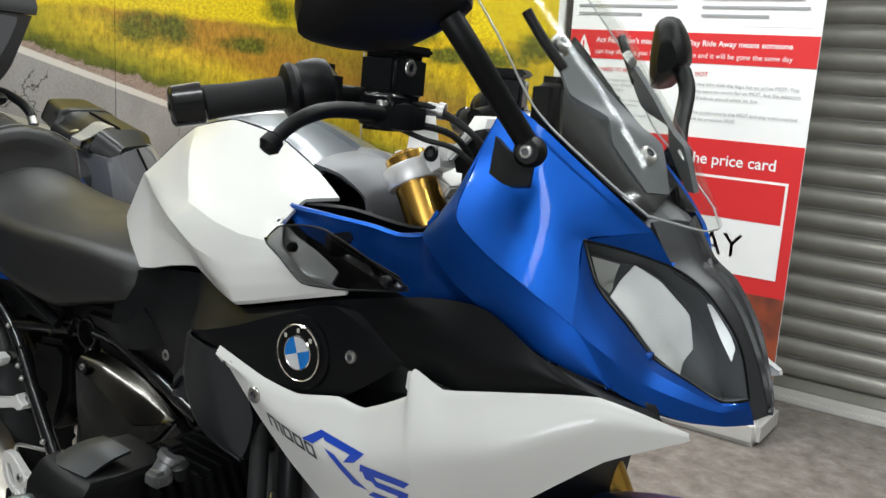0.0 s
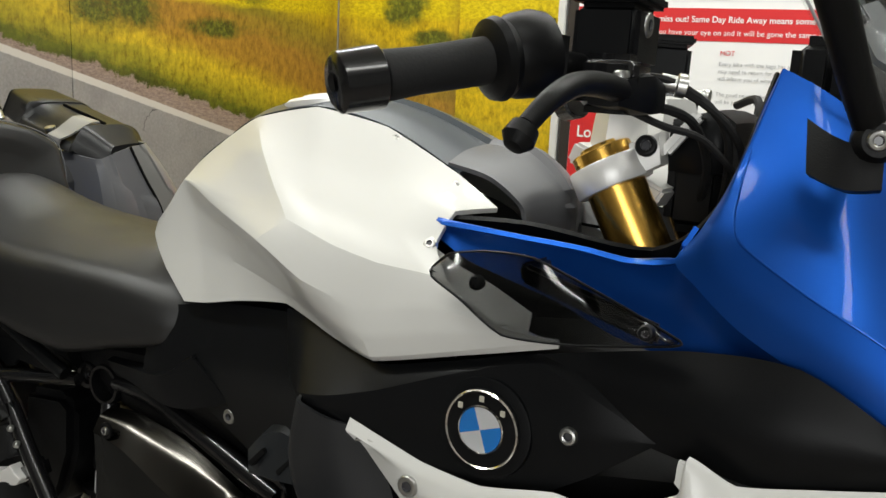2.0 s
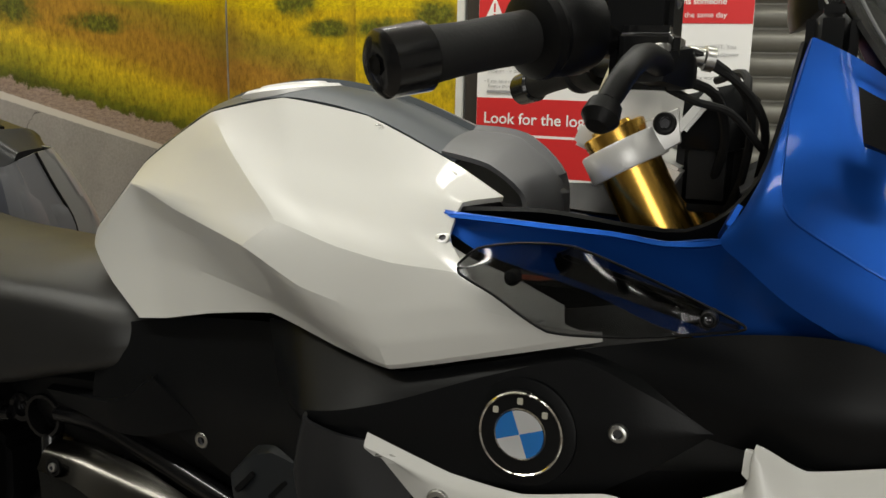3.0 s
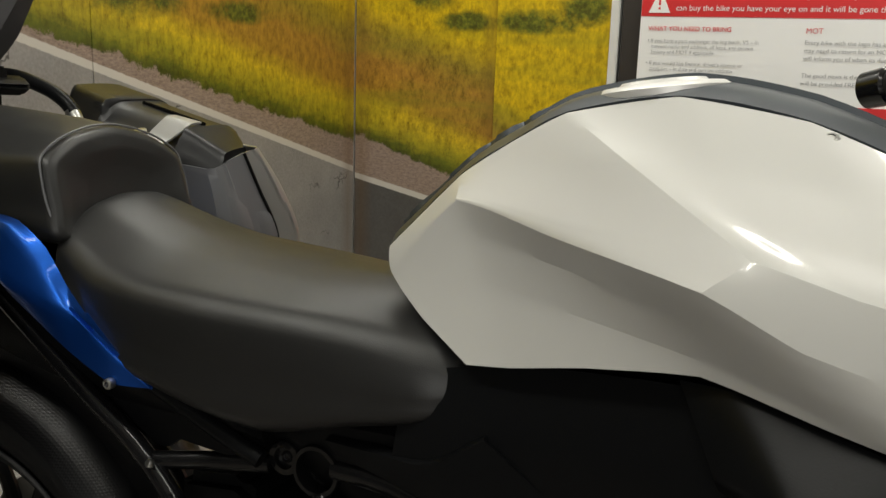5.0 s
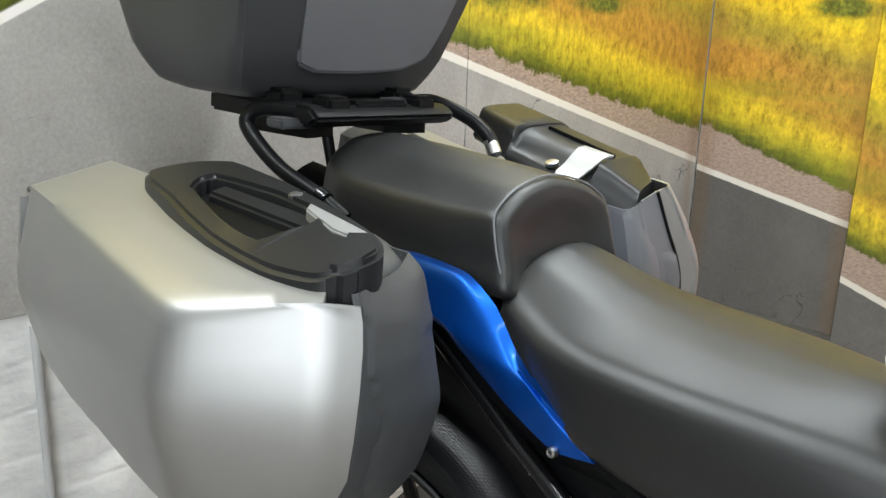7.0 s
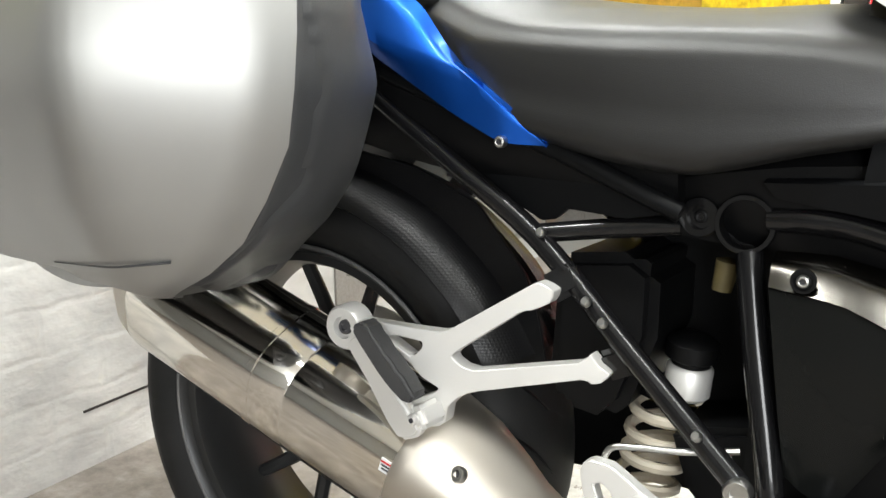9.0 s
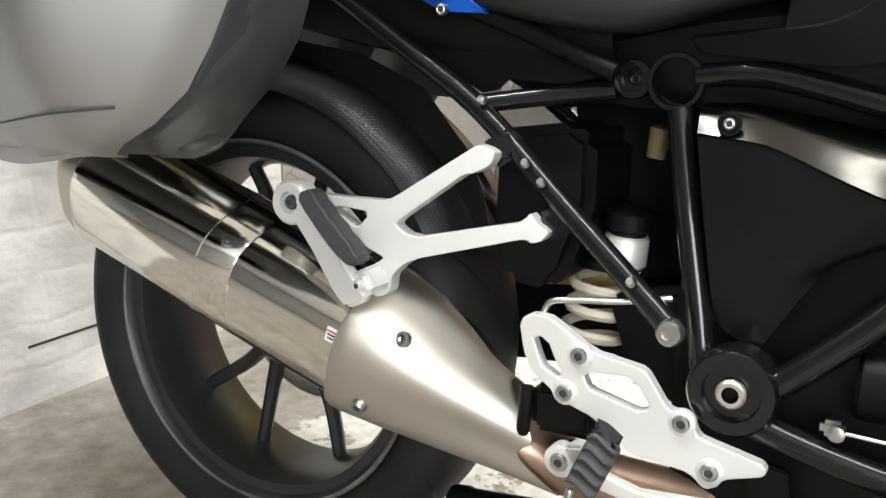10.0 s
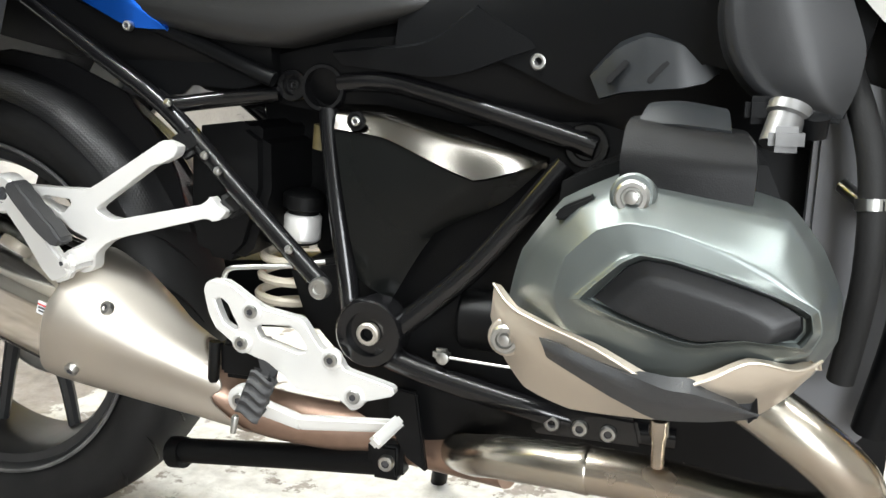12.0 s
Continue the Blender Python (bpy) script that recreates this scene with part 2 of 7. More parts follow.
def plate(outline, y0, y1, holes=(), bevel=0.0, lift=None, seg=2):
    """A flat plate from an outline in x and z, between two depths. lift(x, z) shifts its depth."""
    bm = bmesh.new()
    edges = []
    for loop in (outline, *holes):
        vs = [bm.verts.new((x, y0, z)) for x, z in loop]
        edges += [bm.edges.new((vs[i], vs[(i + 1) % len(vs)])) for i in range(len(vs))]
    bmesh.ops.triangle_fill(bm, edges=edges, use_beauty=True)
    got = bmesh.ops.extrude_face_region(bm, geom=bm.faces[:])
    for v in got["geom"]:
        if isinstance(v, bmesh.types.BMVert):
            v.co.y = y1
    bmesh.ops.recalc_face_normals(bm, faces=bm.faces)
    bmesh.ops.dissolve_limit(bm, angle_limit=radians(2), verts=bm.verts, edges=bm.edges)
    if bevel:
        sharp = [e for e in bm.edges if len(e.link_faces) == 2 and e.calc_face_angle(0) > radians(30)]
        bmesh.ops.bevel(bm, geom=sharp, offset=bevel, segments=seg, affect="EDGES", clamp_overlap=True)
    if lift:
        for v in bm.verts:
            v.co.y += lift(v.co.x, v.co.z)
    return bm


def box(lo, hi, bevel=0.004, seg=2):
    bm = bmesh.new()
    bmesh.ops.create_cube(bm, size=1)
    for v in bm.verts:
        v.co = [l + (h - l) * (c + 0.5) for l, h, c in zip(lo, hi, v.co)]
    if bevel:
        bmesh.ops.bevel(bm, geom=bm.edges[:], offset=bevel, segments=seg, affect="EDGES", clamp_overlap=True)
    return bm


def bar(a, b, wide, deep, bevel=0.003, end=None):
    """A straight member from a to b; wide across in its plane, deep in y. end: its width at b."""
    a, b = Vector(a), Vector(b)
    d = (b - a).normalized()
    up = Vector((0, 1, 0)).cross(d).normalized()
    out = d.cross(up)
    bm = bmesh.new()
    quads = []
    for c, w in ((a, wide), (b, end or wide)):
        quads.append([bm.verts.new(c + up * (w / 2) * s + out * (deep / 2) * t) for s, t in ((1, 1), (1, -1), (-1, -1), (-1, 1))])
    for k in range(4):
        bm.faces.new((quads[0][k], quads[0][(k + 1) % 4], quads[1][(k + 1) % 4], quads[1][k]))
    bm.faces.new(quads[0]), bm.faces.new(quads[1])
    bmesh.ops.bevel(bm, geom=bm.edges[:], offset=bevel, segments=2, affect="EDGES", clamp_overlap=True)
    return bm


def merge(*many):
    """Several bmeshes as one."""
    out = bmesh.new()
    for one in many:
        me = bpy.data.meshes.new("tmp")
        one.to_mesh(me)
        one.free()
        out.from_mesh(me)
        bpy.data.meshes.remove(me)
    return out


def bolt(name, at, r, parent, mat=None, way=(0, -1, 0), label="", tall=0.004):
    """A button-head bolt with a dark six-sided socket."""
    a = Vector(at)
    w = Vector(way).normalized()
    head = lathe([(-0.004, r), (tall * 0.4, r), (tall * 0.85, r * 0.86), (tall, r * 0.62), (tall * 0.9, r * 0.48)], a, a + w, sides=18, caps=False)
    socket = lathe([(tall * 0.92, r * 0.5), (tall * 0.3, r * 0.44), (tall * 0.3, 0.0)], a, a + w, sides=6, caps=False)
    for f in socket.faces:
        f.material_index = 1
    bm = merge(head, socket)
    return part(name, bm, [mat or STEEL, DECALDARK], parent, label)


# ---- the room ----
def wall(name, lo, hi, mat):
    return tagged(part(name, box(lo, hi, 0), mat), kind="structure")


def tone(n, nt, source, stops):
    r = n.new("ShaderNodeValToRGB")
    while len(r.color_ramp.elements) < len(stops):
        r.color_ramp.elements.new(0.5)
    for e, (at, c) in zip(r.color_ramp.elements, stops):
        e.position, e.color = at, (*c, 1)
    nt.links.new(source, r.inputs[0])
    return r.outputs[0]


def floor_material():
    m = bpy.data.materials.new("painted_concrete")
    m.use_nodes = True
    nt, n = m.node_tree, m.node_tree.nodes
    b = n["Principled BSDF"]
    co = n.new("ShaderNodeTexCoord")
    def noise_at(scale, detail=6, rough=0.6):
        t = n.new("ShaderNodeTexNoise")
        t.inputs["Scale"].default_value, t.inputs["Detail"].default_value, t.inputs["Roughness"].default_value = scale, detail, rough
        nt.links.new(co.outputs["Object"], t.inputs["Vector"])
        return t.outputs["Fac"]
    base = tone(n, nt, noise_at(16, 9, 0.7), [(0.3, (0.13, 0.112, 0.098)), (0.55, (0.25, 0.222, 0.198)), (0.8, (0.40, 0.37, 0.34))])
    paint = tone(n, nt, noise_at(38, 8), [(0.3, (0.40, 0.39, 0.365)), (0.7, (0.62, 0.61, 0.58))])
    # the flaked pale paint lies along the bike's far side
    pos = n.new("ShaderNodeSeparateXYZ")
    nt.links.new(co.outputs["Object"], pos.inputs[0])
    near = n.new("ShaderNodeMapRange")
    near.inputs[1].default_value, near.inputs[2].default_value = -0.22, 0.02
    nt.links.new(pos.outputs[1], near.inputs[0])
    far = n.new("ShaderNodeMapRange")
    far.inputs[1].default_value, far.inputs[2].default_value, far.inputs[3].default_value, far.inputs[4].default_value = 0.9, 1.2, 1, 0
    nt.links.new(pos.outputs[1], far.inputs[0])
    left = n.new("ShaderNodeMapRange")
    left.inputs[1].default_value, left.inputs[2].default_value = -0.42, -0.22
    nt.links.new(pos.outputs[0], left.inputs[0])
    grit = n.new("ShaderNodeMath")
    grit.operation = "MULTIPLY_ADD"
    nt.links.new(noise_at(7, 10, 0.72), grit.inputs[0])
    grit.inputs[1].default_value, grit.inputs[2].default_value = 1.6, -0.8
    fac = n.new("ShaderNodeMath")
    fac.operation = "MULTIPLY"
    nt.links.new(near.outputs[0], fac.inputs[0])
    nt.links.new(left.outputs[0], fac.inputs[1])
    fac2 = n.new("ShaderNodeMath")
    fac2.operation = "MULTIPLY"
    nt.links.new(fac.outputs[0], fac2.inputs[0])
    nt.links.new(far.outputs[0], fac2.inputs[1])
    add = n.new("ShaderNodeMath")
    add.operation = "ADD"
    nt.links.new(fac2.outputs[0], add.inputs[0])
    nt.links.new(grit.outputs[0], add.inputs[1])
    step = n.new("ShaderNodeMapRange")
    step.inputs[1].default_value, step.inputs[2].default_value = 0.86, 0.90
    nt.links.new(add.outputs[0], step.inputs[0])
    mix = n.new("ShaderNodeMix")
    mix.data_type = "RGBA"
    nt.links.new(step.outputs[0], mix.inputs[0])
    nt.links.new(base, mix.inputs[6])
    nt.links.new(paint, mix.inputs[7])
    nt.links.new(mix.outputs[2], b.inputs["Base Color"])
    b.inputs["Roughness"].default_value = 0.62
    bump = n.new("ShaderNodeBump")
    bump.inputs["Strength"].default_value, bump.inputs["Distance"].default_value = 0.5, 0.004
    nt.links.new(add.outputs[0], bump.inputs["Height"])
    nt.links.new(bump.outputs[0], b.inputs["Normal"])
    return m


PLASTER = material("white_painted_masonry", (0.72, 0.71, 0.685), 0.36, grain=1.0, scale=26, wear=0.10, wear_scale=15, tint=(0.50, 0.50, 0.49), relief=0.005, stretch=(1, 0.6, 1.1))
wall_nodes = PLASTER.node_tree
where, split, join_ = [wall_nodes.nodes.new(n) for n in ("ShaderNodeTexCoord", "ShaderNodeSeparateXYZ", "ShaderNodeCombineXYZ")]
brick, dent = wall_nodes.nodes.new("ShaderNodeTexBrick"), wall_nodes.nodes.new("ShaderNodeBump")
brick.inputs["Scale"].default_value, brick.inputs["Mortar Size"].default_value, brick.inputs["Mortar Smooth"].default_value = 1.0, 0.010, 1.0
brick.inputs["Brick Width"].default_value, brick.inputs["Row Height"].default_value = 0.225, 0.085
dent.inputs["Strength"].default_value, dent.inputs["Distance"].default_value = 0.22, 0.004
dent.invert = True
wall_nodes.links.new(where.outputs["Object"], split.inputs[0])
wall_nodes.links.new(split.outputs["Y"], join_.inputs["X"])
wall_nodes.links.new(split.outputs["Z"], join_.inputs["Y"])
wobble, shove = wall_nodes.nodes.new("ShaderNodeTexNoise"), wall_nodes.nodes.new("ShaderNodeMix")
wobble.inputs["Scale"].default_value, wobble.inputs["Detail"].default_value = 9.0, 4
shove.data_type = "RGBA"
shove.inputs[0].default_value = 0.035
wall_nodes.links.new(where.outputs["Object"], wobble.inputs["Vector"])
wall_nodes.links.new(join_.outputs[0], shove.inputs[6])
wall_nodes.links.new(wobble.outputs["Color"], shove.inputs[7])
wall_nodes.links.new(shove.outputs[2], brick.inputs["Vector"])
wall_nodes.links.new(brick.outputs["Fac"], dent.inputs["Height"])
paint_in = wall_nodes.nodes["Principled BSDF"].inputs["Normal"]
if paint_in.is_linked:
    wall_nodes.links.new(dent.outputs[0], paint_in.links[0].from_node.inputs["Normal"])
CEIL = material("white_ceiling", (0.75, 0.75, 0.73), 0.8, wear=0.03)
GREYWALL = material("grey_plaster", (0.42, 0.42, 0.41), 0.7, grain=0.2, scale=60, wear=0.08)
SHUTTER = material("galvanised_slat", (0.33, 0.32, 0.285), 0.40, metal=0.45, grain=0.1, scale=120, wear=0.12, wear_scale=7)
DARKPOST = material("dark_brown_post", (0.035, 0.028, 0.025), 0.5, wear=0.1)
WHITETRIM = material("white_trim", (0.78, 0.78, 0.76), 0.4, wear=0.05)

XR, YB, YS = -0.755, 2.015, 2.365
wall("floor", (-3.5, -4.2, -0.1), (4.8, 3.2, 0.0), floor_material())
wall("ceiling", (-3.5, -4.2, 2.62), (4.8, 3.2, 2.72), CEIL)
wall("wall_west", (XR - 0.12, -0.76, 0.0), (XR, YB + 0.05, 2.62), PLASTER)
# unseen added wall; with wall_west cut short, the pannier lid mirrors grey
wall("wall_far_west", (-3.6, -4.2, 0.0), (-3.5, 3.2, 2.62), GREYWALL)
wall("wall_north", (XR - 0.12, YB + 0.05, 0.0), (0.24, YB + 0.2, 2.62), GREYWALL)
wall("wall_far_north", (-3.6, 3.2, 0.0), (4.8, 3.3, 2.62), GREYWALL)
wall("wall_south", (-3.5, -4.3, 0.0), (4.8, -4.2, 2.62), GREYWALL)
wall("wall_east", (4.7, -4.2, 0.0), (4.8, 3.2, 2.62), GREYWALL)
tagged(part("post", box((0.215, 1.99, 0), (0.285, 2.5, 2.62), 0.006), DARKPOST), kind="structure", label="dark brown post beside the mural")
wall("wall_northeast", (0.285, YS + 0.06, 0.0), (4.7, YS + 0.16, 2.62), GREYWALL)
tagged(part("sill", box((0.285, YS - 0.1, 0.0), (4.7, YS + 0.05, 0.03), 0.006), material("pale_concrete_sill", (0.60, 0.585, 0.55), 0.7, grain=0.3, scale=60)), kind="structure")

tagged(part("wall_joint", box((XR - 0.01, 0.05, 0.112), (XR + 0.0015, 0.22, 0.117), 0), DARKPOST), kind="structure", label="dark open joint low in the painted wall")
tagged(part("conduit", tube([(XR + 0.012, -0.285, 0.0), (XR + 0.012, -0.285, 0.58)], 0.008, sides=14), material("grey_conduit", (0.45, 0.45, 0.44), 0.5, wear=0.1)), kind="structure", label="grey conduit on the end wall")

# roller shutter: curved interlocking slats
shutter = empty("roller_shutter", "grey galvanised steel roller shutter, closed, with dusty slats", "shutter")
shutter["kind"] = "structure"
PITCH = 0.079


def slat_mesh():
    bm = bmesh.new()
    prof = [(0.010, 0.0), (0.002, 0.003), (-0.010, 0.012), (-0.018, 0.026), (-0.020, 0.040), (-0.016, 0.054), (-0.006, 0.064), (0.006, 0.069), (0.012, 0.072), (0.012, 0.079)]
    a = [[bm.verts.new((x, y, z)) for y, z in prof] for x in (0.29, 4.69)]
    b = [[bm.verts.new((x, y + 0.0015, z)) for y, z in prof] for x in (0.29, 4.69)]
    for k in range(len(prof) - 1):
        bm.faces.new((a[0][k], a[1][k], a[1][k + 1], a[0][k + 1]))
        bm.faces.new((b[0][k], b[1][k], b[1][k + 1], b[0][k + 1]))
        for e in (0, 1):
            bm.faces.new((a[e][k], a[e][k + 1], b[e][k + 1], b[e][k]))
    return bm


first_slat = part("slat", slat_mesh(), SHUTTER, shutter)
first_slat.location = (0, YS, 0.07)
for k in range(1, 32):
    s = new("slat", first_slat.data)
    s.parent, s.location = shutter, (0, YS, 0.07 + k * PITCH)
part("bottom_rail", box((0.29, YS - 0.02, 0.03), (4.69, YS + 0.02, 0.072), 0.004), SHUTTER, shutter)


# the mural: a printed photograph of a country road between yellow fields
def mural_material(name, axis, z0, slope, verge0, verge1, bushes, seam_shades, left_edge=None, pale=1.0):
    m = bpy.data.materials.new(name)
    m.use_nodes = True
    nt, n = m.node_tree, m.node_tree.nodes
    b = n["Principled BSDF"]
    geo = n.new("ShaderNodeNewGeometry")
    sep = n.new("ShaderNodeSeparateXYZ")
    nt.links.new(geo.outputs["Position"], sep.inputs[0])
    u, z = sep.outputs[axis], sep.outputs[2]

    def mth(op, a, c, d=None):
        k = n.new("ShaderNodeMath")
        k.operation = op
        for s, v in zip(k.inputs, (a, c, d)):
            if v is None:
                continue
            if isinstance(v, (int, float)):
                s.default_value = v
            else:
                nt.links.new(v, s)
        return k.outputs[0]

    def noise_at(scale, detail=8, rough=0.65, stretch=(1, 1, 1)):
        mp = n.new("ShaderNodeMapping")
        mp.inputs["Scale"].default_value = stretch
        nt.links.new(geo.outputs["Position"], mp.inputs[0])
        t = n.new("ShaderNodeTexNoise")
        t.inputs["Scale"].default_value, t.inputs["Detail"].default_value, t.inputs["Roughness"].default_value = scale, detail, rough
        nt.links.new(mp.outputs[0], t.inputs["Vector"])
        return t.outputs["Fac"]

    def mixed(fac, a, c):
        k = n.new("ShaderNodeMix")
        k.data_type = "RGBA"
        nt.links.new(fac, k.inputs[0])
        for s, v in ((k.inputs[6], a), (k.inputs[7], c)):
            if isinstance(v, tuple):
                s.default_value = (*v, 1)
            else:
                nt.links.new(v, s)
        return k.outputs[2]

    def ramp01(v, lo, hi):
        k = n.new("ShaderNodeMapRange")
        for s, val in zip(k.inputs[:3], (v, lo, hi)):
            if isinstance(val, (int, float)):
                s.default_value = val
            else:
                nt.links.new(val, s)
        return k.outputs[0]

    line = mth("MULTIPLY_ADD", u, slope, z0)
    s = mth("SUBTRACT", z, line)
    blades = noise_at(44, 9, 0.76, (1, 1, 0.55))
    clumps = noise_at(9, 8, 0.7, (1, 1, 2.2))
    drift = noise_at(3.2, 5, 0.6, (0.5, 0.5, 3.0))
    road = tone(n, nt, noise_at(120, 6), [(0.3, (0.115 * pale, 0.107 * pale, 0.10 * pale)), (0.7, (0.19 * pale, 0.182 * pale, 0.175 * pale))])
    patchy = tone(n, nt, noise_at(5, 4), [(0.35, (0.15 * pale, 0.142 * pale, 0.132 * pale)), (0.7, (0.24 * pale, 0.228 * pale, 0.213 * pale))])
    road = mixed(mth("MULTIPLY", noise_at(2.0, 3), 0.9), road, patchy)
    # height above the verge, stirred by clumps, picks the growth
    w = mth("MULTIPLY_ADD", u, verge1, verge0)
    up = mth("SUBTRACT", s, w)
    stir = mth("ADD", up, mth("MULTIPLY", mth("SUBTRACT", clumps, 0.5), 0.09))
    growth = tone(n, nt, mth("MULTIPLY", stir, 1.9), [(0.0, (0.07, 0.085, 0.012)), (0.05, (0.13, 0.14, 0.016)), (0.11, (0.34, 0.29, 0.022)), (0.24, (0.60, 0.43, 0.026)), (0.36, (0.40, 0.22, 0.03)), (0.54, (0.40, 0.21, 0.035)), (0.72, (0.30, 0.22, 0.03)), (0.90, (0.60, 0.42, 0.016))])
    shade = tone(n, nt, blades, [(0.34, (0.42, 0.38, 0.24)), (0.5, (0.95, 0.93, 0.9)), (0.66, (1.35, 1.32, 1.1))])
    mul = n.new("ShaderNodeMix")
    mul.data_type, mul.blend_type = "RGBA", "MULTIPLY"
    mul.inputs[0].default_value = 0.9
    nt.links.new(growth, mul.inputs[6])
    nt.links.new(shade, mul.inputs[7])
    growth = mul.outputs[2]
    growth = mixed(mth("MULTIPLY", ramp01(drift, 0.5, 0.75), 0.55), growth, (0.20, 0.23, 0.02))
    # flat gold of the far fields
    gold = tone(n, nt, noise_at(60, 10, 0.8, (1, 1, 1.6)), [(0.36, (0.40, 0.27, 0.008)), (0.52, (0.66, 0.50, 0.012)), (0.66, (0.85, 0.68, 0.03))])
    growth = mixed(ramp01(mth("ADD", z, mth("MULTIPLY", clumps, 0.05)), 1.235, 1.255), growth, gold)
    # dark bushes
    leaf = tone(n, nt, noise_at(48, 10, 0.8), [(0.38, (0.014, 0.024, 0.006)), (0.5, (0.06, 0.085, 0.014)), (0.64, (0.22, 0.23, 0.03))])
    for bu, bz, ru, rz in bushes:
        du = mth("DIVIDE", mth("SUBTRACT", u, bu), ru)
        dz = mth("DIVIDE", mth("SUBTRACT", z, bz), rz)
        dd = mth("ADD", mth("POWER", mth("ABSOLUTE", du, 0), 2), mth("POWER", mth("ABSOLUTE", dz, 0), 2))
        dd = mth("ADD", dd, mth("MULTIPLY", mth("SUBTRACT", noise_at(11, 10, 0.75), 0.5), 4.5))
        growth = mixed(mth("MULTIPLY", ramp01(dd, 1.6, 0.3), 0.92), growth, leaf)
    gravel = tone(n, nt, noise_at(70, 8, 0.7, (1, 1, 2.5)), [(0.32, (0.21, 0.148, 0.118)), (0.68, (0.41, 0.31, 0.25))])
    ragged = mth("MULTIPLY", mth("SUBTRACT", noise_at(14, 9, 0.75), 0.5), 0.12)
    pic = mixed(ramp01(mth("ADD", up, ragged), -0.004, 0.004), gravel, growth)
    soft = mth("MULTIPLY", mth("SUBTRACT", noise_at(60, 4), 0.5), 0.006)
    se = mth("ADD", s, soft)
    crack = n.new("ShaderNodeTexVoronoi")
    crack.feature = "DISTANCE_TO_EDGE"
    crack.inputs["Scale"].default_value = 6.5
    wob = n.new("ShaderNodeVectorMath")
    wob.operation = "ADD"
    tw = n.new("ShaderNodeTexNoise")
    tw.inputs["Scale"].default_value, tw.inputs["Detail"].default_value = 14, 6
    nt.links.new(geo.outputs["Position"], tw.inputs["Vector"])
    shrink = n.new("ShaderNodeVectorMath")
    shrink.operation = "SCALE"
    shrink.inputs[3].default_value = 0.16
    nt.links.new(tw.outputs["Color"], shrink.inputs[0])
    nt.links.new(geo.outputs["Position"], wob.inputs[0])
    nt.links.new(shrink.outputs[0], wob.inputs[1])
    nt.links.new(wob.outputs[0], crack.inputs["Vector"])
    thin = mth("MULTIPLY", ramp01(crack.outputs["Distance"], 0.022, 0.008), ramp01(noise_at(3.5, 3), 0.54, 0.60))
    road = mixed(mth("MULTIPLY", thin, 0.8), road, (0.03, 0.027, 0.025))
    pic = mixed(ramp01(se, 0.0, 0.003), road, pic)
    stripe = mth("MULTIPLY", ramp01(se, -0.012, -0.009), ramp01(se, 0.012, 0.009))
    pic = mixed(stripe, pic, (0.62, 0.58, 0.52))
    if left_edge:
        e0, e1 = left_edge
        s2 = mth("SUBTRACT", z, mth("MULTIPLY_ADD", u, e1, e0))
        only = ramp01(u, 0.42, 0.36)
        pic = mixed(mth("MULTIPLY", only, ramp01(s2, 0.010, 0.014)), pic, growth)
        band = mth("MULTIPLY", ramp01(s2, -0.008, -0.005), ramp01(s2, 0.012, 0.009))
        pic = mixed(mth("MULTIPLY", only, band), pic, (0.66, 0.63, 0.58))
    # brown bands at corner and board joint, their shade put into the print
    for at in seam_shades:
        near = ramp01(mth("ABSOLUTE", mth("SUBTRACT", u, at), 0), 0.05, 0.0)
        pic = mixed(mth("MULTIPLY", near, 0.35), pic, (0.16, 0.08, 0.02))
    nt.links.new(pic, b.inputs["Base Color"])
    b.inputs["Roughness"].default_value = 0.33
    b.inputs["Specular IOR Level"].default_value = 0.45
    return m


# west road is lightened: glare off the glossy board is put into its colour
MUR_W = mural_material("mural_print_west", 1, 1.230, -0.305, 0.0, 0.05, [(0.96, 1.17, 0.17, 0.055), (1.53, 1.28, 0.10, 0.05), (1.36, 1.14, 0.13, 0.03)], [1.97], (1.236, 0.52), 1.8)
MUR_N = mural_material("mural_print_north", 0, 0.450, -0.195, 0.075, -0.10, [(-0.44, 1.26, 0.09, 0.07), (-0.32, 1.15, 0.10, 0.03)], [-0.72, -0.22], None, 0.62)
MUR_E = mural_material("mural_print_east", 0, 0.250, -0.33, 0.10, -0.08, [(-0.07, 1.15, 0.14, 0.035), (0.10, 1.20, 0.08, 0.05)], [], None, 0.7)


def mural_panel(name, lo, hi, mat, label):
    p = part(name, box(lo, hi, 0.0015, 1), mat)
    return tagged(p, label, "mural panel", "mural panels")


mural_panel("mural_panel", (XR, -0.75, 0.60), (XR + 0.006, 0.80, 1.8), MUR_W, "glossy printed mural panel of a country road on the end wall")
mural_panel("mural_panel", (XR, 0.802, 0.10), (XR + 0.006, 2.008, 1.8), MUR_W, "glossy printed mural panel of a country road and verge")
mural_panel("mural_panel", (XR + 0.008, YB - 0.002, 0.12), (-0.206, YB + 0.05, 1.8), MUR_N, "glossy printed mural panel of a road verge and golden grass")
mural_panel("mural_panel", (-0.204, YB - 0.012, 0.06), (0.176, YB + 0.05, 1.8), MUR_E, "glossy printed mural panel of golden grass and dark bushes")
tagged(part("trim", box((0.177, YB - 0.016, 0.06), (0.205, YB + 0.05, 1.8), 0.003), WHITETRIM), kind="structure", label="white edge strip of the mural boards")

# the pull-up banner in front of the shutter
RED = material("banner_red", (0.62, 0.022, 0.025), 0.42, wear=0.03)
PAPER = material("banner_white", (0.80, 0.80, 0.80), 0.42, wear=0.02)
INK = material("banner_grey_ink", (0.30, 0.30, 0.31), 0.5, wear=0.02)
EMBER = material("banner_ember_print", (0.28, 0.055, 0.02), 0.42, wear=0.3, wear_scale=14, tint=(0.07, 0.02, 0.015))
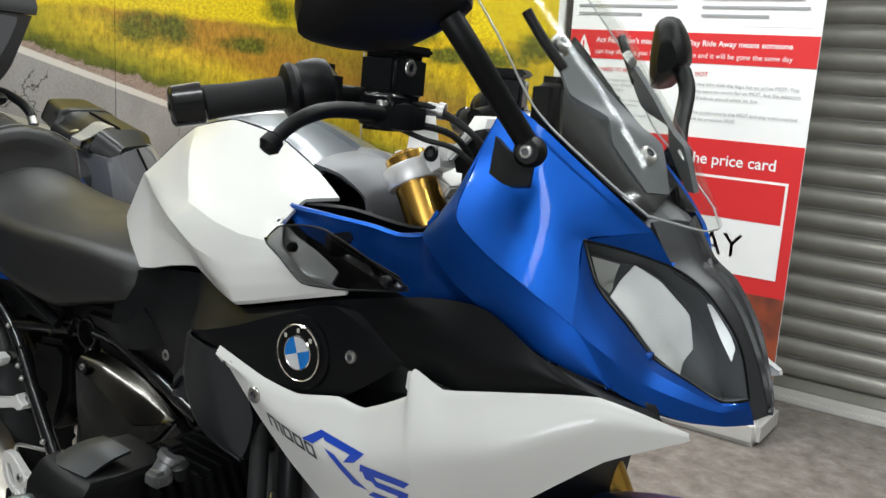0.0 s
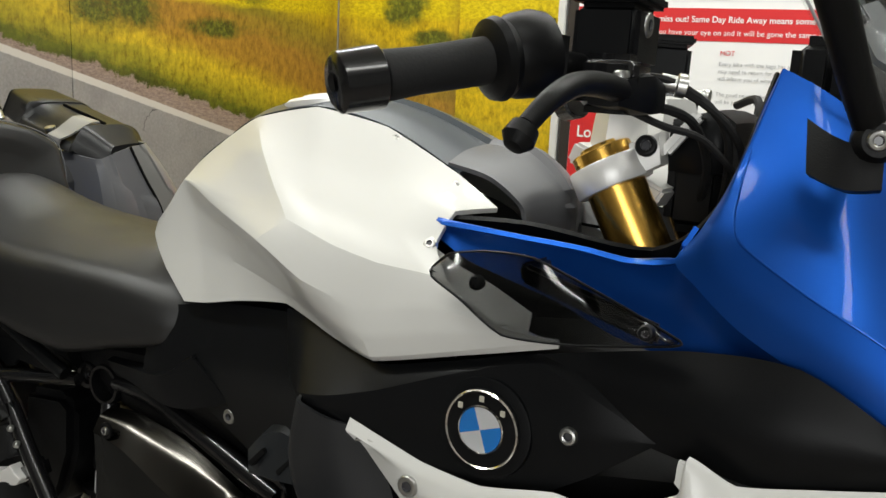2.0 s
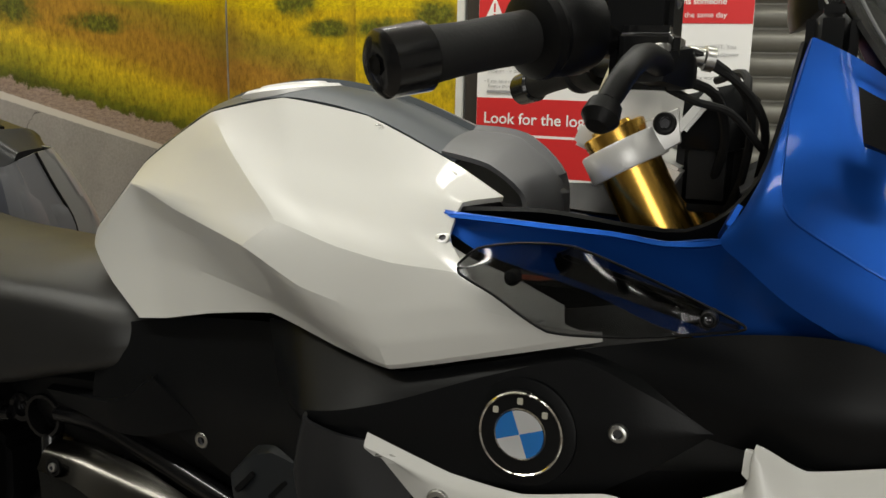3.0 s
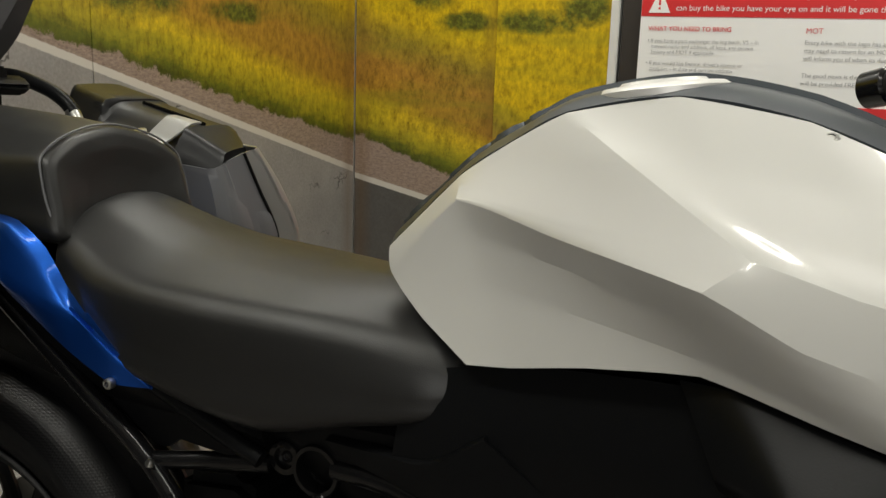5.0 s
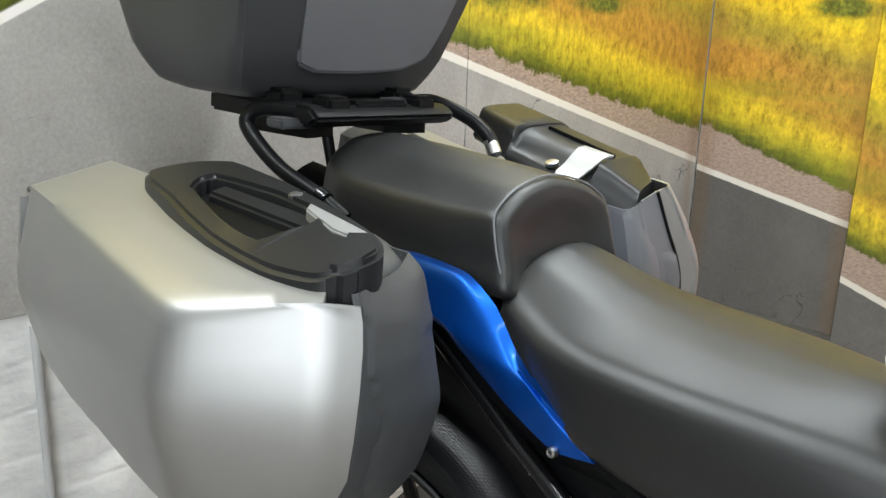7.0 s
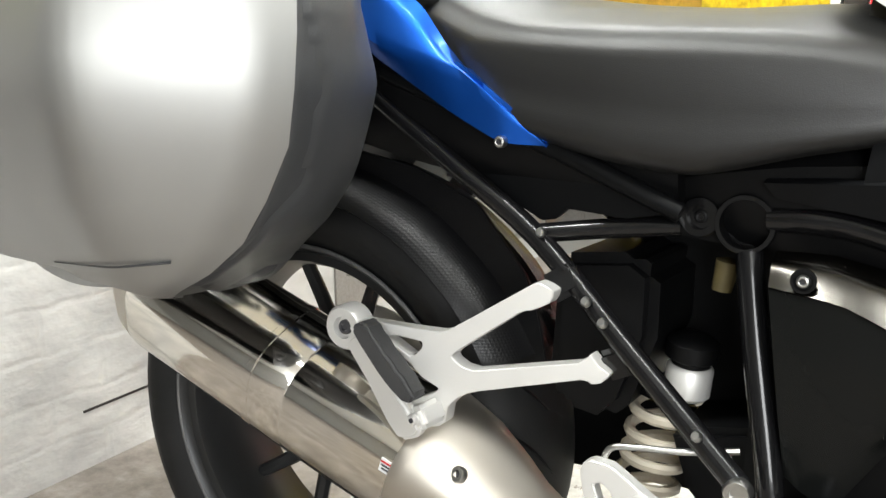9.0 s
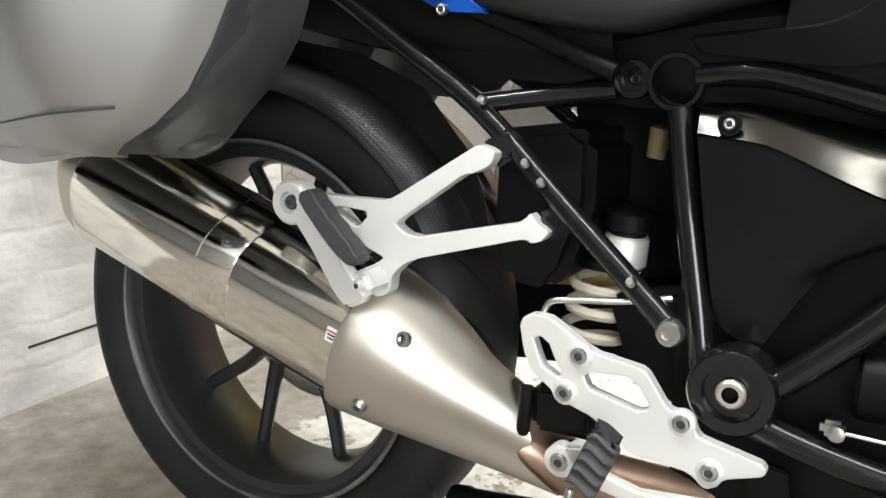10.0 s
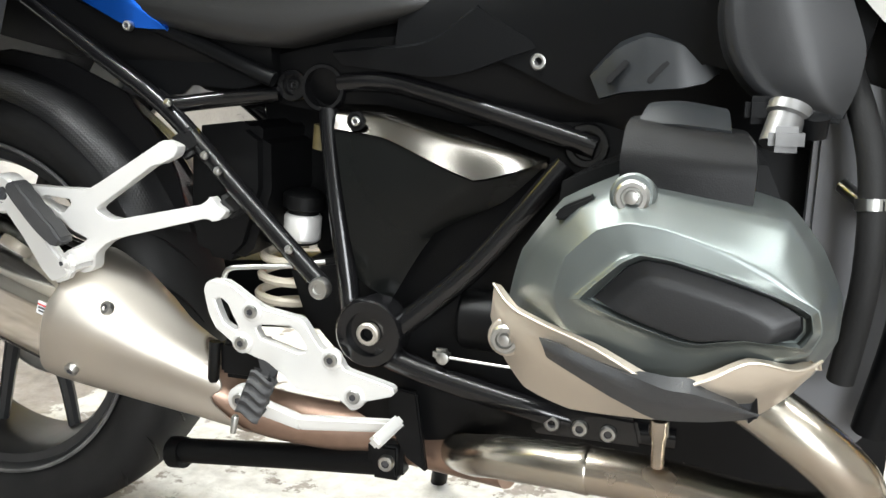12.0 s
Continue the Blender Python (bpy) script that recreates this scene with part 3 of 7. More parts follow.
banner = empty("pull_up_banner", "red and white printed pull-up banner in front of the shutter", "banner", at=pose(0, 1.88, 0))


def sheet(name, x0, x1, z0, z1, mat, proud, label=""):
    return part(name, box((x0, -0.002 - proud, z0), (x1, 0.001 - proud if proud else 0.001, z1), 0), mat, banner, label)


sheet("cloth", 0.300, 1.124, 0.10, 2.05, PAPER, 0)
sheet("header_band", 0.301, 1.123, 1.285, 1.62, PAPER, 0.0008)
sheet("warning_band", 0.301, 1.123, 1.168, 1.262, RED, 0.0016, "red band with white lettering")
sheet("price_band", 0.301, 1.123, 0.42, 0.935, RED, 0.0016, "red lower band")
sheet("picture_band", 0.301, 1.123, 0.102, 0.46, EMBER, 0.0024, "dark fiery picture at the foot")
sheet("card_frame", 0.36, 1.09, 0.515, 0.822, PAPER, 0.0032)
sheet("card_red", 0.368, 1.082, 0.69, 0.814, RED, 0.0040)
part("base", box((0.29, -0.12, 0.0), (1.134, 0.12, 0.09), 0.02, 3), ALLOY, banner)


def words(text, x, z, size, mat, depth=0.0052, shear=0.0, bold=False):
    cu = bpy.data.curves.new("text_line", "FONT")
    cu.body, cu.size, cu.shear = text, size, shear
    cu.offset = 0.012 * size if bold else 0
    ob = new("text_line", cu)
    deps = bpy.context.evaluated_depsgraph_get()
    me = bpy.data.meshes.new_from_object(ob.evaluated_get(deps))
    bpy.data.objects.remove(ob)
    bpy.data.curves.remove(cu)
    me.materials.clear()
    me.materials.append(mat)
    me.transform(pose(x, -depth, z, 90, 0, 0))
    o = tagged(new("text_line", me), kind="stuff")
    o.parent = banner
    return o


words("Act Fast! Don't miss out! Same Day Ride Away means someone", 0.40, 1.222, 0.025, PAPER, bold=True)
words("can buy the bike you have your eye on and it will be gone the same day", 0.40, 1.185, 0.0225, PAPER)
words("MOT", 0.755, 1.128, 0.020, RED)


def text_bars(x, z, wide, lines, step=0.021, tall=0.008, mat=None):
    """Small print that cannot be made out: a plain bar for each line."""
    for k in range(lines):
        w = wide * (0.62 if k == lines - 1 else 0.94 + 0.05 * math.sin(3 * k + x))
        part("text_bar", box((x, -0.0062, z - step * k), (x + w, -0.0045, z - step * k + tall), 0), mat or INK, banner)


words("WHAT YOU NEED TO BRING", 0.325, 1.128, 0.0178, RED, bold=True)
for z, text in ((1.095, "\u2022 If you have a part exchange: the log book, V5 \u2013 in"), (1.079, "   current name and address, all keys, any service"), (1.063, "   history and MOT if applicable"), (1.031, "\u2022 If you would like finance: driver's licence or"), (1.015, "   passport \u2013 in date and current address"), (0.983, "\u2022 If you have no part exchange and don't need"), (0.967, "   finance then all you need to bring is the")):
    words(text, 0.325, z, 0.0150, INK)
text_bars(0.335, 0.951, 0.16, 1)
# warning triangle on the red band
part("warning_sign", plate([(0.322, 1.178), (0.384, 1.178), (0.353, 1.246)], -0.0058, -0.0040), PAPER, banner, "white warning triangle")
part("warning_mark", merge(box((0.350, -0.0064, 1.199), (0.356, -0.0050, 1.226), 0), box((0.350, -0.0064, 1.187), (0.356, -0.0050, 1.194), 0)), RED, banner)
text_bars(0.325, 1.390, 0.37, 4, step=0.026)
text_bars(0.755, 1.390, 0.34, 4, step=0.026)
for k, text in enumerate(("Every bike with the logo has an active MOT. You", "may need to return for an MOT, but the salesman", "will inform you of when its due.")):
    words(text, 0.755, 1.098 - 0.021 * k, 0.0165, INK)
for k, text in enumerate(("The good news is the MOT and any work needed", "will be provided FREE.")):
    words(text, 0.755, 1.010 - 0.021 * k, 0.0165, INK)
words("Look for the logo on the price card", 0.325, 0.855, 0.050, PAPER, bold=True)
words("SAME DAY", 0.41, 0.718, 0.105, PAPER, bold=True)
words("RIDE AWAY", 0.41, 0.570, 0.105, RED)
words("at no extra cost!", 0.66, 0.53, 0.035, INK)


# ---- the motorcycle, leaning slightly on its stand ----
LEAN = pose(0, -0.06, 0, -3.0, 0, 0)
bike = empty("motorcycle", "blue and white touring motorcycle with black seat, on its stand", "motorcycle", at=LEAN)


def both(name, rows, mat, parent, label="", sharp=38, **kw):
    """A panel and its mirror image on the far side."""
    a = part(name, loft(rows, **kw), mat, parent, label, sharp)
    part(name, loft(rows, flip=True, **kw), mat, parent, label, sharp)
    return a


def mirrored(bm):
    for v in bm.verts:
        v.co.y = -v.co.y
    return bm


# fuel tank: white side panels, slate centre, filler cap
tank_top = [(0.526, -0.030, 0.856), (0.605, -0.044, 0.934), (0.655, -0.049, 0.968), (0.705, -0.054, 0.996), (0.800, -0.065, 1.014), (0.900, -0.074, 1.000), (1.000, -0.095, 0.962), (1.055, -0.115, 0.937)]
tank_1 = [(0.529, -0.037, 0.852), (0.609, -0.056, 0.928), (0.692, -0.084, 0.951), (0.770, -0.118, 0.966), (0.850, -0.128, 0.962), (0.930, -0.133, 0.952), (0.995, -0.145, 0.940), (1.030, -0.150, 0.933)]
tank_2 = [(0.533, -0.044, 0.846), (0.613, -0.068, 0.921), (0.722, -0.118, 0.932), (0.828, -0.166, 0.938), (0.890, -0.180, 0.925), (0.950, -0.187, 0.916), (1.000, -0.190, 0.912), (1.034, -0.188, 0.908)]
tank_3 = [(0.538, -0.051, 0.840), (0.616, -0.077, 0.9165), (0.742, -0.146, 0.9135), (0.881, -0.207, 0.911), (0.948, -0.221, 0.897), (1.000, -0.227, 0.890), (1.050, -0.225, 0.888), (1.068, -0.222, 0.884)]
tank_4 = [(0.543, -0.056, 0.835), (0.618, -0.081, 0.914), (0.736, -0.150, 0.901), (0.855, -0.217, 0.888), (0.920, -0.229, 0.862), (0.985, -0.234, 0.850), (1.060, -0.235, 0.864), (1.124, -0.232, 0.858)]
tank_5 = [(0.560, -0.066, 0.822), (0.634, -0.083, 0.882), (0.742, -0.132, 0.874), (0.856, -0.188, 0.852), (0.930, -0.219, 0.836), (0.995, -0.235, 0.826), (1.080, -0.236, 0.846), (1.150, -0.228, 0.8555)]
tank_6 = [(0.590, -0.080, 0.802), (0.655, -0.091, 0.838), (0.748, -0.126, 0.838), (0.856, -0.171, 0.830), (0.940, -0.208, 0.816), (1.002, -0.232, 0.808), (1.090, -0.233, 0.832), (1.170, -0.226, 0.8545)]
tank_7 = [(0.646, -0.103, 0.7735), (0.690, -0.113, 0.781), (0.762, -0.136, 0.800), (0.853, -0.166, 0.818), (0.942, -0.204, 0.808), (1.003, -0.227, 0.8035), (1.090, -0.229, 0.827), (1.171, -0.223, 0.8485)]
tank = part("fuel_tank", hull([halves(0.56, [(-0.03, 0.74), (-0.05, 0.80), (0, 0.86)]), halves(0.75, [(-0.06, 0.72), (-0.09, 0.85), (0, 0.99)]), halves(1.0, [(-0.09, 0.72), (-0.14, 0.85), (0, 0.93)])], ten=0.6), BLACK, bike)
both("side_panel", [tank_top, tank_1, tank_2, tank_3, tank_4, tank_5, tank_6, tank_7], WHITE, tank, "white tank side panel with a scooped crease", ten=0.35, nu=8, nv=6, tenv=0.3, thick=0.005, sharp=14)
seam = [(x, y * 0.985, z + 0.001) for x, y, z in tank_top[:7]]
mid_l = [(x, y * 0.55, z + 0.011) for x, y, z in seam]
crest = [(x, 0.0, z + 0.016) for x, y, z in seam]
part("centre_cover", loft([seam, mid_l, crest, [(x, -y, z) for x, y, z in mid_l], [(x, -y, z) for x, y, z in seam]], ten=0.8, nu=6, nv=4, thick=0.006), SLATE, tank, "slate grey tank top")
nose_r = [(0.985, -0.090, 0.972), (1.030, -0.085, 0.962), (1.060, -0.070, 0.935), (1.066, -0.065, 0.900)]
nose_c = [(0.985, 0.0, 0.990), (1.035, 0.0, 0.985), (1.075, 0.0, 0.950), (1.080, 0.0, 0.900)]
part("airbox_nose", loft([nose_r, [(x, -0.055, z + 0.012) for x, y, z in nose_r], nose_c, [(x, 0.055, z + 0.012) for x, y, z in nose_r], [(x, -y, z) for x, y, z in nose_r]], nu=6, nv=4, thick=0.005), CASEPANEL, tank, "dark grey airbox nose")
part("filler_cap", lathe([(0, 0.058), (0.006, 0.058), (0.010, 0.052), (0.010, 0.040), (0.014, 0.036), (0.014, 0.0)], (0.775, 0, 1.014), (0.775 - 0.03, 0, 1.214), sides=36), ALLOY, tank, "silver filler cap")
for px, py, pz in ((1.004, -0.112, 0.954), (1.030, -0.193, 0.910), (0.916, -0.084, 0.992)):
    bolt("panel_screw", (px, py + 0.002, pz - 0.003), 0.0062, tank, way=(0.0, -0.72, 0.69), tall=0.0022)

# black covers between tank and engine
both("frame_cover", [[(0.590, -0.085, 0.755), (0.700, -0.096, 0.780), (0.860, -0.145, 0.803), (0.960, -0.195, 0.795), (1.040, -0.215, 0.795)], [(0.580, -0.098, 0.710), (0.695, -0.110, 0.715), (0.840, -0.155, 0.720), (0.950, -0.198, 0.715), (1.045, -0.212, 0.720)], [(0.575, -0.100, 0.668), (0.690, -0.113, 0.660), (0.800, -0.122, 0.615), (0.905, -0.165, 0.655), (1.020, -0.214, 0.610)]], SATIN, bike, "black plastic frame cover", nu=6, nv=5, ten=0.6)
tongue = [(0.495, -0.088, 0.665), (0.552, -0.098, 0.669), (0.604, -0.109, 0.673), (0.632, -0.1115, 0.683), (0.653, -0.113, 0.699), (0.672, -0.114, 0.712)]
both("cover_tongue", [[(x, y + 0.012, z + 0.004) for x, y, z in tongue], tongue, [(0.506, -0.086, 0.652), (0.562, -0.096, 0.646), (0.622, -0.108, 0.640), (0.664, -0.114, 0.646), (0.704, -0.118, 0.660), (0.742, -0.120, 0.672)]], SATIN, bike, "black fold of the frame cover", nu=5, nv=4, ten=0.7, tenv=0.3)
bolt("cover_screw", (0.739, -0.117, 0.657), 0.009, bike)
both("intake_cover", [
    [(0.835, -0.142, 0.806), (0.880, -0.166, 0.811), (0.945, -0.196, 0.803), (1.003, -0.219, 0.799), (1.090, -0.221, 0.822), (1.150, -0.215, 0.838), (1.200, -0.214, 0.826), (1.252, -0.216, 0.793)],
    [(0.870, -0.178, 0.752), (0.922, -0.228, 0.757), (0.962, -0.237, 0.765), (1.010, -0.234, 0.780), (1.088, -0.229, 0.812), (1.152, -0.222, 0.832), (1.203, -0.222, 0.815), (1.2525, -0.217, 0.792)],
    [(0.872, -0.176, 0.746), (0.923, -0.227, 0.748), (0.965, -0.236, 0.752), (1.015, -0.234, 0.760), (1.088, -0.2315, 0.775), (1.150, -0.229, 0.780), (1.205, -0.226, 0.786), (1.253, -0.218, 0.791)],
    [(0.874, -0.172, 0.740), (0.924, -0.222, 0.740), (0.968, -0.228, 0.738), (1.020, -0.226, 0.728), (1.085, -0.224, 0.718), (1.145, -0.222, 0.716), (1.205, -0.222, 0.752), (1.2535, -0.217, 0.790)],
], SATIN, bike, "black intake cover carrying the badge", nu=6, nv=5, ten=0.6, tenv=0.2, sharp=18)
leg_edge = [(0.930, -0.238, 0.756), (0.917, -0.230, 0.702), (0.924, -0.226, 0.662), (0.947, -0.224, 0.631), (0.984, -0.221, 0.615), (1.018, -0.219, 0.609)]
both("intake_leg", [
    [(x + 0.004, -0.150, z) for x, y, z in leg_edge], leg_edge,
    [(0.948, -0.240, 0.748), (0.936, -0.236, 0.704), (0.944, -0.233, 0.666), (0.962, -0.230, 0.637), (0.990, -0.225, 0.619), (1.0183, -0.2192, 0.6097)],
    [(0.970, -0.238, 0.744), (0.972, -0.237, 0.706), (0.984, -0.234, 0.669), (0.994, -0.231, 0.641), (1.006, -0.226, 0.621), (1.0186, -0.2194, 0.6104)],
    [(1.006, -0.226, 0.740), (1.018, -0.222, 0.708), (1.032, -0.218, 0.669), (1.030, -0.218, 0.642), (1.025, -0.218, 0.624), (1.019, -0.2195, 0.611)],
], SATINGREY, bike, "dark grey satin leg of the intake cover", nu=6, nv=5, ten=0.8, tenv=0.6)
bolt("cover_screw", (1.188, -0.2265, 0.783), 0.0075, bike)
both("radiator_cowl", [[(1.150, -0.215, 0.838), (1.262, -0.205, 0.862), (1.345, -0.216, 0.868), (1.420, -0.214, 0.832), (1.500, -0.140, 0.792)], [(1.200, -0.215, 0.815), (1.275, -0.228, 0.820), (1.345, -0.232, 0.822), (1.440, -0.212, 0.815), (1.515, -0.150, 0.785)], [(1.230, -0.218, 0.790), (1.290, -0.215, 0.780), (1.350, -0.220, 0.780), (1.455, -0.195, 0.800), (1.520, -0.145, 0.775)]], SATIN, bike, "black radiator cowl", nu=6, nv=4)
# round badge: black ring with chrome rim, blue and white quarters
badge = part("badge", lathe([(0, 0.036), (0.005, 0.036), (0.007, 0.034), (0.007, 0.0)], (1.116, -0.228, 0.772), (1.116, -1.0, 0.79), sides=40), BLACK, bike, "round badge with blue and white quarters")
part("badge_seat", lathe([(-0.012, 0.045), (0.002, 0.042), (0.003, 0.038), (0.003, 0.0)], (1.116, -0.228, 0.772), (1.116, -1.0, 0.79), sides=36), SATIN, bike)


def ring(r0, r1, at, depth):
    bm = bmesh.new()
    vs = [[bm.verts.new((at[0] + r * math.cos(t), at[1] - d, at[2] + r * math.sin(t))) for t in [2 * math.pi * k / 44 for k in range(44)]] for r, d in ((r0, depth), ((r0 + r1) / 2, depth + 0.0012), (r1, depth))]
    for a, b in zip(vs, vs[1:]):
        for k in range(44):
            bm.faces.new((a[k], a[(k + 1) % 44], b[(k + 1) % 44], b[k]))
    return bm


part("badge_rim", merge(ring(0.0335, 0.036, (1.116, -0.228, 0.772), 0.0072), ring(0.0205, 0.0222, (1.116, -0.228, 0.772), 0.0076)), CHROME, badge)
for q in range(4):
    bm = bmesh.new()
    t0 = math.pi / 2 * q + 0.35
    vs = [bm.verts.new((1.116, -0.2362, 0.772))] + [bm.verts.new((1.116 + 0.0205 * math.cos(t0 + k * math.pi / 20), -0.2362, 0.772 + 0.0205 * math.sin(t0 + k * math.pi / 20))) for k in range(11)]
    bm.faces.new(vs)
    bmesh.ops.solidify(bm, geom=bm.faces[:], thickness=0.0008)
    part("badge_quarter", bm, BADGEBLUE if q % 2 else BADGEWHITE, badge)
for q in range(3):
    t0 = math.radians(140 - 48 * q)
    cx, cz = 1.116 + 0.028 * math.cos(t0), 0.772 + 0.028 * math.sin(t0)
    part("badge_mark", box((cx - 0.0024, -0.2362, cz - 0.0028), (cx + 0.0024, -0.235, cz + 0.0028), 0.0005), DECALGREY, badge)

for ob in (badge, *badge.children):
    for v in ob.data.vertices:
        v.co.x, v.co.z = 1.116 + (v.co.x - 1.116) * 0.92, 0.772 + (v.co.z - 0.772) * 0.92

# blue nose fairing
fold = [(1.292, -0.128, 1.074), (1.281, -0.156, 1.012), (1.281, -0.184, 0.968), (1.288, -0.196, 0.948), (1.306, -0.202, 0.936), (1.340, -0.2075, 0.918), (1.385, -0.2075, 0.896), (1.432, -0.197, 0.868), (1.470, -0.178, 0.812)]
flank = [(1.290, -0.126, 1.073), (1.272, -0.166, 0.988), (1.258, -0.184, 0.950), (1.244, -0.192, 0.926), (1.262, -0.200, 0.911), (1.299, -0.205, 0.884), (1.357, -0.207, 0.856), (1.411, -0.202, 0.831), (1.4695, -0.1775, 0.8115)]
face = [
    [(1.292, -0.128, 1.074), (1.318, -0.130, 1.062), (1.344, -0.128, 1.046), (1.380, -0.118, 1.018), (1.415, -0.105, 0.990), (1.454, -0.080, 0.954)],
    [(1.281, -0.156, 1.012), (1.318, -0.154, 1.013), (1.350, -0.151, 1.003), (1.376, -0.145, 0.986), (1.400, -0.134, 0.967), (1.4305, -0.112, 0.949)],
    [(1.281, -0.184, 0.968), (1.316, -0.178, 0.970), (1.350, -0.174, 0.965), (1.374, -0.168, 0.954), (1.392, -0.158, 0.947), (1.407, -0.142, 0.942)],
    [(1.284, -0.191, 0.957), (1.314, -0.192, 0.951), (1.347, -0.190, 0.941), (1.371, -0.187, 0.928), (1.396, -0.181, 0.917), (1.420, -0.170, 0.905)],
    [(1.288, -0.196, 0.948), (1.306, -0.202, 0.936), (1.340, -0.2075, 0.918), (1.368, -0.2085, 0.905), (1.400, -0.2055, 0.888), (1.432, -0.197, 0.868)],
]
# the face runs nearly straight from its upper edge to the fold
for r in face[1:4]:
    for c in range(1, 5):
        x, y, z = r[c]
        (_, y0, z0), (_, y1, z1) = face[0][c], face[4][c]
        s_ = (z0 - z) / (z0 - z1)
        r[c] = (x, min(y, y0 + (y1 - y0) * s_) if c > 2 else y0 + (y1 - y0) * s_ + 0.001, z)
both("nose_fairing", face, BLUE, bike, "metallic blue nose fairing", nu=6, nv=6, ten=0.9, tenv=0.8, thick=0.005)
# thin bead added along the fold to catch a bright highlight line
for side in (1, -1):
    part("fold_edge", tube([(x, side * (y + 0.0002), z) for x, y, z in fold[1:8]], (0.0009, 0.0013), n=6, sides=8, ten=0.8), BLUE, bike)
both("fairing_flank", [fold, [tuple((Vector(a) + Vector(b)) / 2 + Vector((0, -0.0015, 0))) for a, b in zip(fold, flank)], flank], BLUE, bike, "metallic blue flank below the fold", nu=6, nv=4, ten=0.8, tenv=0.6, thick=0.005)
tail_edge = [(1.000, -0.162, 0.924), (1.055, -0.172, 0.925), (1.110, -0.176, 0.924), (1.165, -0.180, 0.923), (1.205, -0.185, 0.920), (1.244, -0.192, 0.926), (1.262, -0.200, 0.911), (1.299, -0.205, 0.884), (1.357, -0.207, 0.856), (1.411, -0.202, 0.831)]
tail_low = [(1.001, -0.163, 0.9225), (1.052, -0.174, 0.898), (1.095, -0.180, 0.888), (1.150, -0.184, 0.876), (1.200, -0.186, 0.858), (1.240, -0.188, 0.851), (1.264, -0.192, 0.853), (1.302, -0.197, 0.849), (1.361, -0.201, 0.837), (1.412, -0.198, 0.824)]
both("fairing_tail", [tail_edge, [tuple(Vector(a).lerp(Vector(b), 0.5) + Vector((0, 0.004, 0))) for a, b in zip(tail_edge, tail_low)], tail_low], BLUE, bike, "metallic blue tail of the fairing", nu=5, nv=5, ten=0.6, tenv=0.6, thick=0.005)
both("fairing_ledge", [[(1.002, -0.158, 0.9235), (1.075, -0.152, 0.914), (1.122, -0.152, 0.909), (1.164, -0.153, 0.906), (1.203, -0.157, 0.903), (1.236, -0.168, 0.912), (1.252, -0.172, 0.945)], [(1.001, -0.161, 0.925), (1.055, -0.1715, 0.9258), (1.110, -0.1755, 0.9248), (1.165, -0.1795, 0.9238), (1.205, -0.1845, 0.9208), (1.243, -0.1915, 0.9268), (1.257, -0.1835, 0.9508)]], BLUE, bike, "metallic blue upper ledge of the fairing", nu=5, nv=3, ten=0.6, thick=-0.004)
LAMP_OUT = [(1.407, -0.142, 0.942), (1.427, -0.142, 0.899), (1.455, -0.122, 0.863), (1.481, -0.100, 0.828), (1.511, -0.080, 0.809), (1.541, -0.060, 0.791), (1.562, -0.036, 0.793)]
LAMP_IN = [(1.407, -0.142, 0.942), (1.435, -0.105, 0.934), (1.472, -0.062, 0.919), (1.501, -0.050, 0.902), (1.523, -0.044, 0.880), (1.547, -0.038, 0.845), (1.562, -0.034, 0.794)]
both("brow_panel", [[(1.454, -0.080, 0.954), (1.465, -0.071, 0.936), (1.473, -0.0625, 0.920)], [(1.432, -0.112, 0.949), (1.450, -0.089, 0.935), (1.4725, -0.062, 0.9195)], [LAMP_IN[0], LAMP_IN[1], (1.472, -0.0615, 0.919)]], BLUE, bike, "metallic blue brow over the headlamp", nu=5, nv=4, ten=0.5, thick=0.005)
both("chin_panel", [
    LAMP_OUT,
    [(1.420, -0.170, 0.905), (1.437, -0.168, 0.878), (1.460, -0.148, 0.852), (1.486, -0.122, 0.823), (1.515, -0.097, 0.806), (1.543, -0.068, 0.789), (1.563, -0.0355, 0.789)],
    [(1.432, -0.197, 0.868), (1.446, -0.189, 0.855), (1.466, -0.172, 0.838), (1.490, -0.142, 0.813), (1.519, -0.110, 0.797), (1.545, -0.074, 0.784), (1.565, -0.034, 0.784)],
    [(1.470, -0.178, 0.812), (1.480, -0.170, 0.805), (1.496, -0.154, 0.795), (1.511, -0.134, 0.786), (1.529, -0.108, 0.777), (1.552, -0.070, 0.770), (1.569, -0.026, 0.766)],
], BLUE, bike, "metallic blue chin below the headlamp", nu=6, nv=6, ten=0.5, tenv=0.1, thick=0.005, sharp=14)
both("fairing_lip", [[(1.004, -0.150, 0.924), (1.100, -0.148, 0.930), (1.215, -0.156, 0.925), (1.266, -0.160, 0.970), (1.286, -0.118, 1.072)], [(1.030, -0.100, 0.905), (1.110, -0.110, 0.900), (1.245, -0.130, 0.895), (1.300, -0.120, 0.940), (1.330, -0.090, 1.020)]], SATIN, bike, "black inner lip of the fairing", nu=6, nv=3)
both("tank_tongue", [[(0.995, -0.172, 0.918), (1.050, -0.182, 0.893), (1.092, -0.190, 0.882), (1.135, -0.198, 0.866)], [(1.000, -0.196, 0.885), (1.052, -0.208, 0.868), (1.100, -0.214, 0.860), (1.140, -0.214, 0.853)], [(1.000, -0.206, 0.858), (1.055, -0.220, 0.848), (1.105, -0.224, 0.845), (1.142, -0.222, 0.843)]], WHITE, bike, "white tank panel behind the deflector", nu=5, nv=4, ten=0.6)
